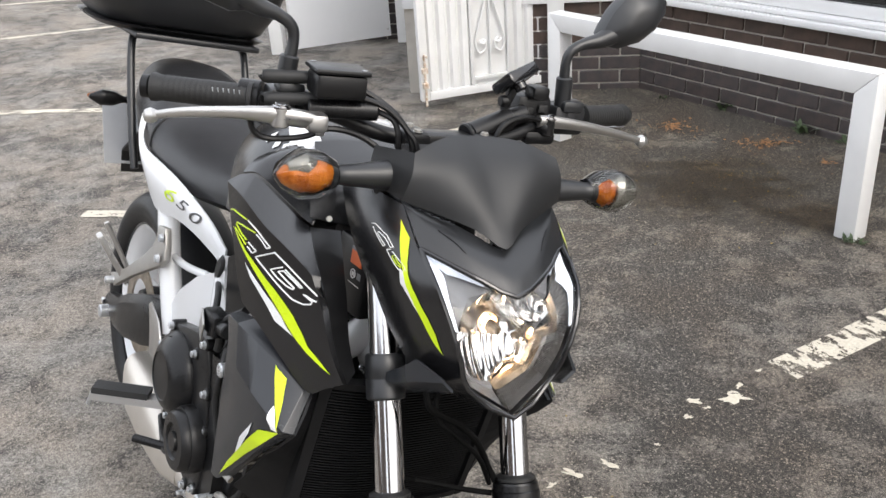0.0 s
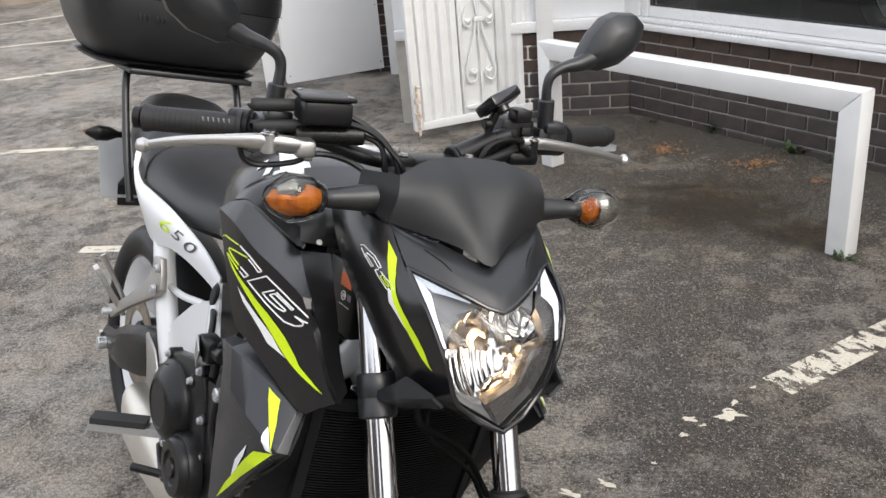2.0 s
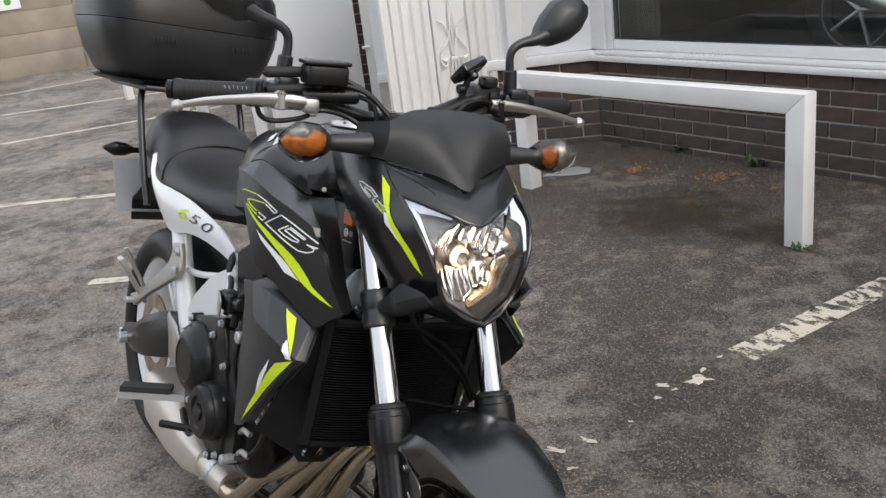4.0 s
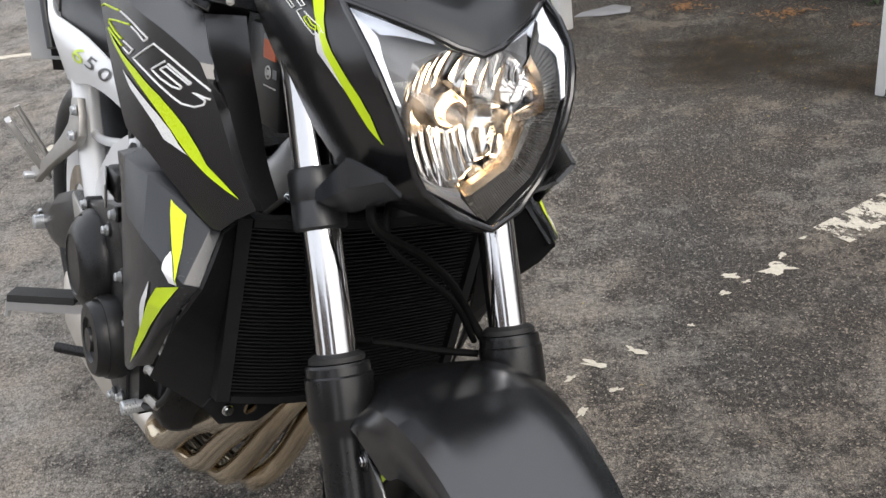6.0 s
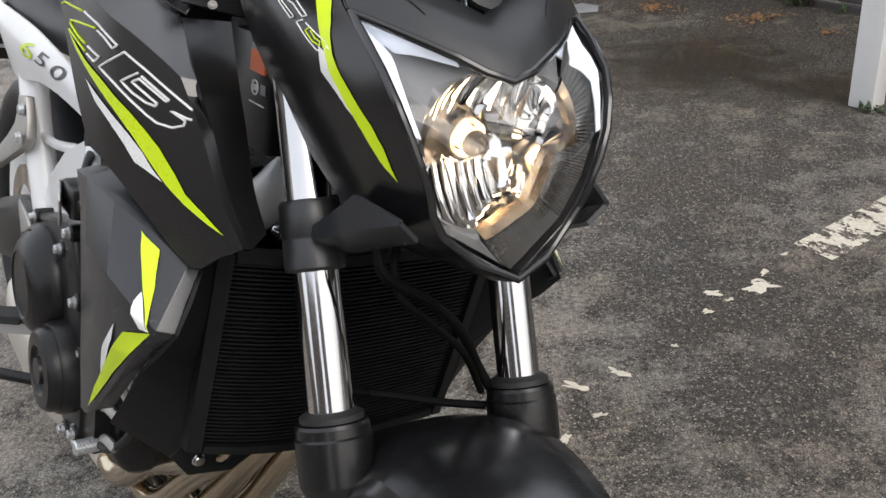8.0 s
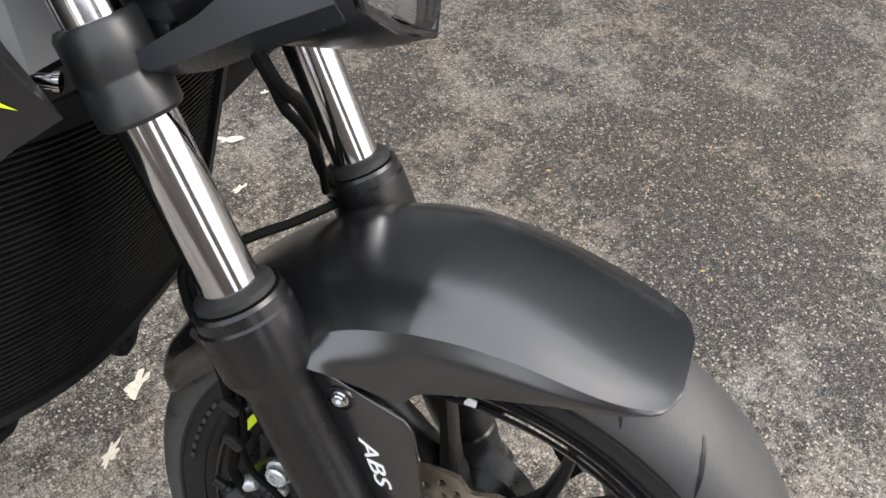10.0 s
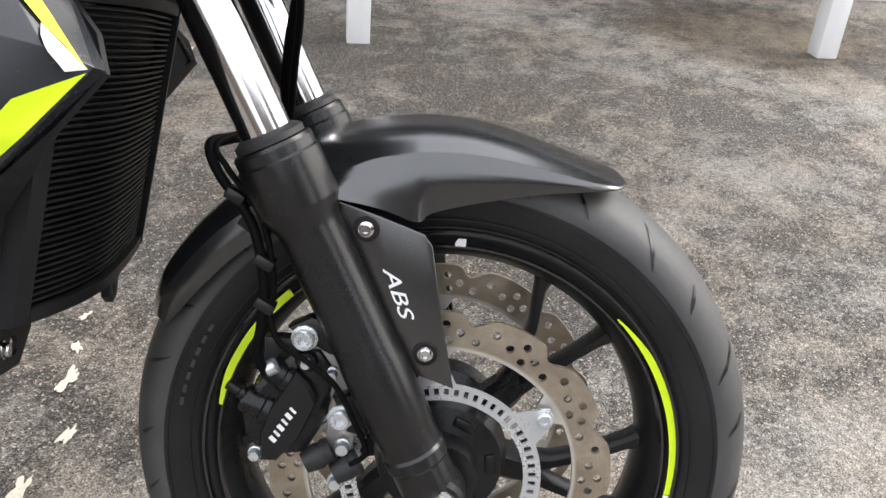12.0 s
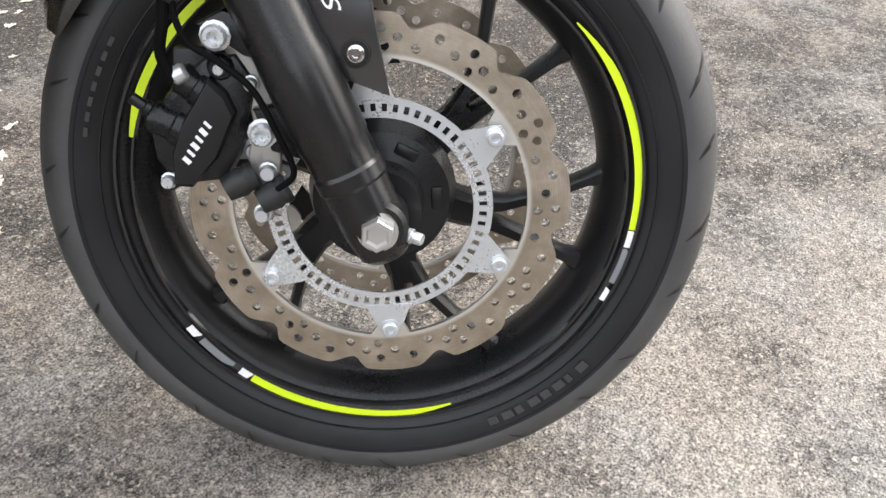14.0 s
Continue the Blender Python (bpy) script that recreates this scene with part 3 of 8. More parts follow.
# the room behind the glass: its near-black colour stands in for indoor gloom
room = wall_part("showroom", join(box(-0.9, 0.30, 0.28, 5.6, 3.6, 0.34), box(-0.9, 3.6, 0.30, 5.6, 3.7, 2.40), box(-1.0, 0.225, 0.3, -0.9, 3.7, 2.40), box(5.6, 0.225, 0.3, 5.7, 3.7, 2.40), box(-1.0, 0.225, 2.40, 5.7, 3.7, 2.45)), dark_room, WALL_M, label="showroom behind the window, coloured near-black as indoor gloom", cat="room")
wall_part("building_side", box(5.602, 0.0, 0.0, 5.8, 6.0, 2.46), mortar_wall, WALL_M, label="plain end wall of the shop", cat="wall")
wall_part("roof", box(-0.3, -0.10, 2.462, 5.9, 6.0, 2.56), mortar_wall, WALL_M, label="flat roof edge of the shop", cat="roof")

# two parked machines inside, simple and dimly seen
def showroom_bike(x, y, tint):
    m = WALL_M @ Matrix.Translation((x, y, 0.342))
    ob = thing("display_motorcycle", "motorcycle with pale fairing parked in a dark showroom", "motorcycle", m, group="showroom motorcycles")
    for cx in (-0.65, 0.70):
        w = Matrix.Translation((cx, 0, 0.30))
        part("wheel", lathe([(0.20, -0.05), (0.23, -0.06), (0.28, -0.055), (0.30, 0.0), (0.28, 0.055), (0.23, 0.06), (0.20, 0.05)], 40, closed=True, m=w), rubber, ob)
        part("rim", join(lathe([(0.19, -0.04), (0.205, -0.04), (0.205, 0.04), (0.19, 0.04)], 40, closed=True, m=w), *[tube([(cx, 0, 0.3), (cx + 0.19 * math.cos(a), 0, 0.3 + 0.19 * math.sin(a))], 0.012, 8) for a in (k * 1.2566 for k in range(5))]), alloy, ob)
    body = loft([[(px, s * w, z) for s, w, z in ((-1, hw, lo), (-1, hw * 1.1, (lo + hi) / 2), (-1, hw * 0.5, hi), (1, hw * 0.5, hi), (1, hw * 1.1, (lo + hi) / 2), (1, hw, lo))] for px, hw, lo, hi in ((0.85, 0.06, 0.70, 0.85), (0.55, 0.18, 0.42, 1.0), (0.25, 0.20, 0.30, 0.92), (-0.05, 0.17, 0.34, 0.84), (-0.35, 0.12, 0.62, 0.80), (-0.80, 0.07, 0.80, 0.90))])
    part("fairing", body, tint, ob, angle=45)
    part("engine_cover", join(turned([(0.0, 0.03), (0.06, 0.03), (0.085, 0.02), (0.09, 0)], (0.12, -0.215, 0.42), (0.12, -1, 0.42), 30), turned([(0.0, 0.03), (0.04, 0.03), (0.055, 0.0)], (0.26, -0.215, 0.40), (0.26, -1, 0.40), 24)), cast_alloy, ob)
    part("exhaust_can", rod((-0.35, -0.20, 0.35), (-0.75, -0.20, 0.48), 0.055, 20), alloy, ob)
    part("handlebar", tube([(0.42, -0.33, 1.02), (0.48, -0.15, 1.05), (0.48, 0.15, 1.05), (0.42, 0.33, 1.02)], 0.014, 10), dark_room, ob)
    return ob


silver_fairing = surface("silver_fairing_paint", (0.42, 0.42, 0.38), (0.36, 0.36, 0.33), 0.3, metal=0.3, coarse=5, fine=200, bump=0.0)
black_fairing = surface("black_fairing_paint", (0.02, 0.02, 0.022), (0.03, 0.03, 0.032), 0.15, coarse=5, fine=200, bump=0.0, coat=0.5)
showroom_bike(1.75, 0.85, silver_fairing)
showroom_bike(3.6, 1.0, black_fairing)


# ---- white steel gate, standing open ----
def gate_leaf(a, b, height):
    a, b = Vector((*a, 0)), Vector((*b, 0))
    d = (b - a).normalized()
    W = (b - a).length
    m = Matrix.Translation(a) @ Matrix(((d.x, -d.y, 0, 0), (d.y, d.x, 0, 0), (0, 0, 1, 0), (0, 0, 0, 1)))
    ob = thing("metal_gate", "open white steel gate leaf with wrought scrolls", "gate", m)
    g = 0.045
    part("gate_frame", join(box(0, -0.022, g, 0.045, 0.022, height, 0.003), box(W - 0.045, -0.022, g, W, 0.022, height, 0.003), box(0.047, -0.020, g, W - 0.047, 0.020, g + 0.045, 0.003), box(0.047, -0.020, height - 0.045, W - 0.047, 0.020, height, 0.003)), white_paint, ob)
    # ribbed sheet on both sides of a middle field
    x = 0.05
    field0, field1 = 0.305, 0.522
    while x < W - 0.06:
        if not (field0 - 0.055 < x < field1 + 0.012):
            part("rib", loft([[(x, 0.010, z), (x + 0.012, -0.010, z), (x + 0.042, -0.010, z), (x + 0.054, 0.010, z)] for z in (g + 0.047, height - 0.047)]), white_paint, ob)
        x += 0.064
    part("sheet", box(0.046, 0.012, g + 0.046, W - 0.046, 0.016, height - 0.046), white_paint, ob)
    part("field_bar", join(box(field0 - 0.010, -0.016, g + 0.046, field0 + 0.010, 0.011, height - 0.047, 0.002), box(field1 - 0.010, -0.016, g + 0.046, field1 + 0.010, 0.011, height - 0.047, 0.002), box(field0 + 0.011, -0.014, 0.115, field1 - 0.011, 0.010, 0.135, 0.002)), white_paint, ob)
    cx = (field0 + field1) / 2
    part("scroll_stem", tube([(cx, -0.006, 0.136), (cx, -0.006, height - 0.3)], 0.006, 8), white_paint, ob)
    for z0, up in ((0.60, 1), (1.45, -1)):
        for s in (-1, 1):
            pear = ((0.010, 0.0), (0.034, -0.10), (0.072, -0.22), (0.086, -0.29), (0.066, -0.338), (0.034, -0.325), (0.028, -0.290), (0.046, -0.268), (0.060, -0.288))
            curl = ((0.040, 0.000), (0.050, -0.030), (0.076, -0.028), (0.088, 0.010), (0.072, 0.055), (0.040, 0.10), (0.016, 0.16), (0.008, 0.30))
            fan = ((0.006, 0.02), (0.020, 0.12), (0.050, 0.20), (0.082, 0.22))
            for line, r in ((pear, 0.0062), (curl, 0.0058), (fan, 0.005)):
                part("scroll", tube([(cx + s * u, -0.008, z0 + up * v) for u, v in line], r, 8, 5), white_paint, ob)
            for u, v in ((0.046, -0.285), (0.064, -0.002)):
                part("leaf", tube([(cx + s * (u - 0.020), -0.010, z0 + up * (v + 0.012)), (cx + s * u, -0.012, z0 + up * v), (cx + s * (u + 0.020), -0.010, z0 + up * (v + 0.016))], [0.004, 0.013, 0.003], 8, 4, 0.6), white_paint, ob)
        part("collar", box(cx - 0.024, -0.018, z0 - 0.012, cx + 0.024, 0.004, z0 + 0.012, 0.004), white_paint, ob)
    part("drop_bolt", join(rod((0.020, -0.034, 0.02), (0.020, -0.034, 0.30), 0.007), rod((0.02, -0.034, 0.30), (0.02, -0.085, 0.30), 0.006), box(0.005, -0.045, 0.12, 0.036, -0.022, 0.15, 0.002), box(0.005, -0.045, 0.20, 0.036, -0.022, 0.23, 0.002)), rust, ob, "rust-spotted drop bolt")
    part("hinge", rod((W - 0.01, -0.03, 0.48), (W - 0.01, -0.03, 0.54), 0.011), white_paint, ob)
    part("hinge", rod((W - 0.01, -0.03, 1.4), (W - 0.01, -0.03, 1.46), 0.011), white_paint, ob)
    return ob


gate_leaf((-0.515, 4.895), (0.188, 5.255), 1.85)
tagged(part("gate_post", box(0.165, 5.16, 0.0, 0.255, 5.25, 2.0, 0.004), white_paint), "white square steel gate post", "post")


def flat_gate(a, b, height):
    a, b = Vector((*a, 0)), Vector((*b, 0))
    d = (b - a).normalized()
    W = (b - a).length
    m = Matrix.Translation(a) @ Matrix(((d.x, -d.y, 0, 0), (d.y, d.x, 0, 0), (0, 0, 1, 0), (0, 0, 0, 1)))
    ob = thing("sheet_gate", "open gate leaf clad with a flat white sheet", "gate", m)
    part("sheet", box(0, -0.006, 0.05, W, 0.006, height, 0.002), white_board, ob)
    part("gate_frame", join(box(0, 0.008, 0.05, 0.05, 0.05, height), box(W - 0.05, 0.008, 0.05, W, 0.05, height), box(0.052, 0.008, height - 0.05, W - 0.052, 0.05, height)), white_paint, ob)
    for z in (0.1, 0.5, 0.95, 1.4):
        for x in (0.02, W - 0.02):
            part("rivet", bolt((x, -0.006, z), (0, -1, 0), 0.004, 0.003, False), cast_alloy, ob)
    return ob


flat_gate((-1.60, 6.18), (-0.98, 6.52), 1.75)
tagged(part("gate_post", join(box(-0.93, 6.50, 0.0, -0.85, 6.58, 1.95, 0.004), rod((-0.95, 6.49, 0.55), (-0.89, 6.49, 0.55), 0.012)), white_paint), "white steel post with a latch beside the sheet gate", "post")
tagged(part("gate_stop_post", join(box(-1.79, 6.25, 0.0, -1.70, 6.34, 0.72, 0.004), box(-1.70, 6.27, 0.60, -1.62, 6.32, 0.64, 0.003)), white_paint), "short white steel stop post", "post")
wall_pier = part("wall_pier", box(0.0, 0.012, 0.0, 1.75, 0.22, 2.1), mortar, frame_m=Matrix.Translation((-1.25, 6.62, 0)))
tagged(wall_pier, "dark brick wall behind the gates", "wall", kind="structure")

# ---- far side of the car park: concrete panel fence ----
FENCE_M = Matrix.Translation((-9.5, 11.05, 0)) @ pose(0, 0, 0, 0, 0, 25.6)
fence_post = part("fence_post", box(-0.06, -0.06, 0, 0.06, 0.06, 1.85, 0.01), concrete)
fence = thing("concrete_fence", "stained concrete post and panel fence", "fence", FENCE_M)
fence_post.parent = fence
for k in range(1, 9):
    c = new("fence_post", fence_post.data)
    c.parent = fence
    c.location = (k * 1.83, 0, 0)
slab = part("fence_panel", box(0.065, -0.03, 0.0, 1.765, 0.03, 0.295, 0.006), concrete, fence)
for k in range(8):
    for r in range(6):
        if k or r:
            c = new("fence_panel", slab.data)
            c.parent = fence
            c.location = (k * 1.83, random.uniform(-0.006, 0.006), 0.300 * r)
notice_m = FENCE_M @ Matrix.Translation((2.62, -0.042, 1.12))
notice = thing("notice_board", "small white notice with coloured blots on the fence", "sign", notice_m)
part("board", box(-0.30, -0.004, -0.18, 0.30, 0.004, 0.18), upvc, notice)
for x, z, c in ((-0.22, -0.02, surface("orange_print", (0.75, 0.30, 0.08), (0.65, 0.25, 0.06), 0.5)), (-0.02, -0.08, surface("blue_print", (0.05, 0.12, 0.45), (0.05, 0.10, 0.40), 0.5)), (0.14, -0.07, surface("green_print", (0.10, 0.35, 0.08), (0.08, 0.30, 0.06), 0.5))):
    part("print_blot", turned([(0, 0.002), (0.045, 0.002), (0.05, 0)], (x, -0.004, z), (x, -1, z), 9), c, notice)

# ---- bricks: four lower courses are blue-grey, those above brown ----
brick_bm = box(0, 0, 0, 0.215, 0.09, 0.065, 0.003, 1)
me_red = bpy.data.meshes.new("brick")
brick_bm.to_mesh(me_red)
brick_bm.free()
me_blue = me_red.copy()
me_red.materials.append(brick_red)
me_blue.materials.append(brick_blue)
half_bm = box(0, 0, 0, 0.1025, 0.09, 0.065, 0.003, 1)
me_half = bpy.data.meshes.new("brick")
half_bm.to_mesh(me_half)
half_bm.free()
me_half_blue = me_half.copy()
me_half.materials.append(brick_red)
me_half_blue.materials.append(brick_blue)


def lay(wall, length, courses, face, flip=False, z0=-0.036):
    for r in range(courses):
        z = z0 + 0.075 * r
        blue = r < 4
        x = 0.0
        if r % 2:
            c = new("brick", me_half_blue if blue else me_half)
            c.parent = wall
            c.location = (0.0, face, z)
            x = 0.1125
        while x + 0.215 <= length:
            c = new("brick", me_blue if blue else me_red)
            c.parent = wall
            c.location = (x, face + random.uniform(-0.0015, 0.0015), z)
            x += 0.225


# -- unseen plain walls added behind the viewer, putting dark bands into reflections --
def unseen_wall(name, a, b, high, thick=0.25):
    a, b = Vector((*a, 0)), Vector((*b, 0))
    d = (b - a).normalized()
    m = Matrix.Translation(a) @ Matrix(((d.x, -d.y, 0, 0), (d.y, d.x, 0, 0), (0, 0, 1, 0), (0, 0, 0, 1)))
    w = part(name, box(0, 0, 0, (b - a).length, thick, high, 0.01), mortar_wall, frame_m=m)
    return tagged(w, "plain dark brown wall added out of view to darken reflections", "wall", kind="structure")


unseen_wall("unseen_wall_south", (-9.0, -8.0), (-1.2, -8.0), 5.2)
unseen_wall("unseen_wall_south_far", (0.6, -8.6), (3.6, -8.6), 6.0)
unseen_wall("unseen_wall_west", (-9.5, 3.0), (-9.5, -8.0), 2.3)


# -- weeds, dead leaves and a scrap sheet along the building --
def leaf_blade(bm, root, way, length, width, droop):
    side = Vector((-way.y, way.x, 0)).normalized() * width / 2
    rows = []
    for k, g in ((0, 0.35), (0.35, 1.0), (0.7, 0.8), (1.0, 0.08)):
        p = root + way * (length * k) + Vector((0, 0, -droop * length * k * k))
        p.z = max(p.z, 0.004)
        rows.append((bm.verts.new(p + side * g), bm.verts.new(p - side * g + Vector((0, 0, 0.001)))))
    for (a, b), (c, d) in zip(rows, rows[1:]):
        bm.faces.new((a, b, d, c))


def weed(x, y, size, count, seed):
    rng = random.Random(seed)
    ob = thing("weed", "small green weed growing at a foot in the asphalt", "weed", Matrix.Translation((x, y, 0)), group="weeds by the wall")
    for k in range(count):
        bm = bmesh.new()
        a = rng.uniform(0, 6.283)
        up = rng.uniform(0.9, 2.6)
        way = Vector((math.cos(a), math.sin(a), up)).normalized()
        leaf_blade(bm, Vector((rng.uniform(-0.02, 0.02), rng.uniform(-0.02, 0.02), 0.0)), way, size * rng.uniform(0.5, 1.1), size * 0.22, rng.uniform(0.2, 0.7))
        part("leaf", bm, weed_leaf, ob)
    return ob


weed(1.06, 4.77, 0.11, 20, 1)
weed(1.36, 4.38, 0.10, 18, 2)
weed(1.245, 3.215, 0.06, 14, 3)
weed(1.29, 3.20, 0.05, 10, 4)
weed(1.50, 4.24, 0.06, 10, 5)
weed(0.78, 4.98, 0.05, 8, 6)


def litter(name, label, centre, spread, count, size, material, seed):
    """Dead leaves scattered over the ground: many small curled scraps."""
    rng = random.Random(seed)
    bm = bmesh.new()
    for k in range(count):
        r = abs(rng.gauss(0, 0.5))
        a = rng.uniform(0, 6.283)
        x, y = centre[0] + spread[0] * r * math.cos(a), centre[1] + spread[1] * r * math.sin(a)
        s = size * rng.uniform(0.4, 1.3)
        t = rng.uniform(0, 6.283)
        u = Vector((math.cos(t), math.sin(t), rng.uniform(-0.2, 0.3))) * s
        v = Vector((-math.sin(t), math.cos(t), rng.uniform(-0.3, 0.3))) * s * rng.uniform(0.3, 0.6)
        c = Vector((x, y, 0.005 + s * 0.15))
        q = [bm.verts.new(c + o) for o in (-u, -u * 0.3 + v + Vector((0, 0, s * 0.2)), u, u * 0.2 - v)]
        bm.faces.new(q)
    for vert in bm.verts:
        vert.co.z = max(vert.co.z, 0.003)
    return tagged(part(name, bm, material), label, "leaves", kind="stuff")


yellow_leaf = surface("yellow_leaf", (0.42, 0.30, 0.07), (0.30, 0.20, 0.05), 0.7, coarse=25, fine=200, bump=0.2)
litter("dead_leaves", "brown dead leaves lying on damp asphalt", (0.785, 4.51), (0.17, 0.13), 150, 0.010, dry_leaf, 1)
litter("dead_leaves", "brown dead leaves lying on damp asphalt", (1.166, 4.25), (0.20, 0.14), 170, 0.010, dry_leaf, 2)
litter("dead_leaves", "brown dead leaves lying on damp asphalt", (1.37, 3.99), (0.09, 0.07), 36, 0.009, dry_leaf, 3)
litter("leaf_scraps", "tiny yellow leaf scraps strewn over damp asphalt", (0.95, 3.85), (0.60, 0.62), 190, 0.0042, yellow_leaf, 4)
litter("leaf_scraps", "tiny brown leaf scraps strewn along the wall", (1.9, 3.5), (0.75, 0.8), 200, 0.006, dry_leaf, 5)
litter("leaf_scraps", "few tiny yellow leaf scraps on asphalt", (0.9, 1.4), (1.0, 1.2), 40, 0.004, yellow_leaf, 6)

scrap_grey = surface("dirty_grey_sheet", (0.36, 0.36, 0.37), (0.26, 0.26, 0.26), 0.7, coarse=9, fine=120, bump=0.3)
sheet_bm = plate([(0.30, 4.53), (0.335, 4.59), (0.49, 4.665), (0.56, 4.60), (0.55, 4.515), (0.43, 4.505)], 0.004, "xy", 0.003, bevel=0.001)
tagged(part("scrap_sheet", sheet_bm, scrap_grey), "flat pale grey scrap sheet lying on asphalt by the barrier", "scrap")

# ---- the motorcycle ----
def leaned(psi, lean):
    """The frame of a machine standing at the front wheel's contact: x ahead, y to its left, z up along its lean."""
    p, a = radians(psi), radians(lean)
    fwd = Vector((math.sin(p), -math.cos(p), 0))
    flat = Vector((math.cos(p), math.sin(p), 0))
    up = Vector((0, 0, 1))
    left = flat * math.cos(a) - up * math.sin(a)
    top = up * math.cos(a) + flat * math.sin(a)
    m = Matrix((fwd, left, top)).transposed().to_4x4()
    return Matrix.Translation((0.094, 1.021, 0)) @ m


FRAME_M = leaned(39.81, 17.32)
STEER_M = FRAME_M.inverted() @ leaned(30.5, 13.2)

bike = thing("motorcycle", "satin black and lime naked motorcycle leaning on its side stand", "motorcycle", FRAME_M)


def steered(name, bm, material, parent=None, label="", angle=35):
    """A part that turns with the handlebar."""
    if parent is None:
        return part(name, bm, material, bike, label, angle, STEER_M)
    return part(name, bm, material, parent, label, angle)


def headed(name, bm, material, label="", angle=35):
    """A part of the lamp and cowl, which sit a little off the wheel's plane."""
    return part(name, bm, material, bike, label, angle, STEER_M @ Matrix.Translation((0, 0.008, 0)))


def fixed(name, bm, material, parent=None, label="", angle=35):
    return part(name, bm, material, parent or bike, label, angle)


def both(make):
    """The right part and its mirror image."""
    return make(), mirrored(make())


# -- wheels --
def at_hub(x, z):
    return Matrix.Translation((x, 0, z))


def tyre_bm(R, w, bead, m):
    h = w / 2
    half = [(bead, h * 0.80), (bead + 0.008, h * 0.90), (bead + (R - bead) * 0.38, h * 1.0), (bead + (R - bead) * 0.58, h * 0.985), (bead + (R - bead) * 0.74, h * 0.88), (bead + (R - bead) * 0.87, h * 0.67), (bead + (R - bead) * 0.955, h * 0.38)]
    prof = [(r, -y) for r, y in half] + [(R, 0.0)] + [(r, y) for r, y in reversed(half)]
    prof += [(bead - 0.002, h * 0.7), (bead - 0.002, -h * 0.7)]
    return lathe(prof, 168, closed=True, m=m), half


def shoulder_line(half):
    """The tyre's tread from its shoulder to just short of the crown, as (radius, offset)."""
    pts = list(half[3:])
    first = half[2]
    return [(first[0] + (pts[0][0] - first[0]) * 0.35, first[1] + (pts[0][1] - first[1]) * 0.35)] + pts


def rim_bm(bead, w, m):
    h = w / 2 * 0.84
    prof = [(bead + 0.006, -h), (bead + 0.006, -h + 0.006), (bead - 0.004, -h + 0.010), (bead - 0.006, -h * 0.6), (bead - 0.022, -h * 0.35), (bead - 0.022, h * 0.35), (bead - 0.006, h * 0.6), (bead - 0.004, h - 0.010), (bead + 0.006, h - 0.006), (bead + 0.006, h)]
    inner = [(bead - 0.002, h + 0.001), (bead - 0.014, h * 0.86), (bead - 0.026, h * 0.55), (bead - 0.030, 0.0), (bead - 0.026, -h * 0.55), (bead - 0.014, -h * 0.86), (bead - 0.002, -h - 0.001)]
    return lathe(prof + inner, 144, closed=True, m=m)


def arc_band(r0, r1, a0, a1, y, thick=0.0012, n=18, taper=0.0):
    """A curved sticker on a rim's flank, from angle a0 to a1 in degrees; taper narrows its ends."""
    out, back = [], []
    for k in range(n + 1):
        s = k / n
        a = radians(a0 + (a1 - a0) * s)
        t = taper * min(1.0, (1 - s) * 4) + (1 - taper) if taper else 1.0
        rr = r0 + (r1 - r0) * t
        out.append((r0 * math.cos(a), r0 * math.sin(a)))
        back.append((rr * math.cos(a), rr * math.sin(a)))
    return plate(out + back[::-1], thick, "xz", y)


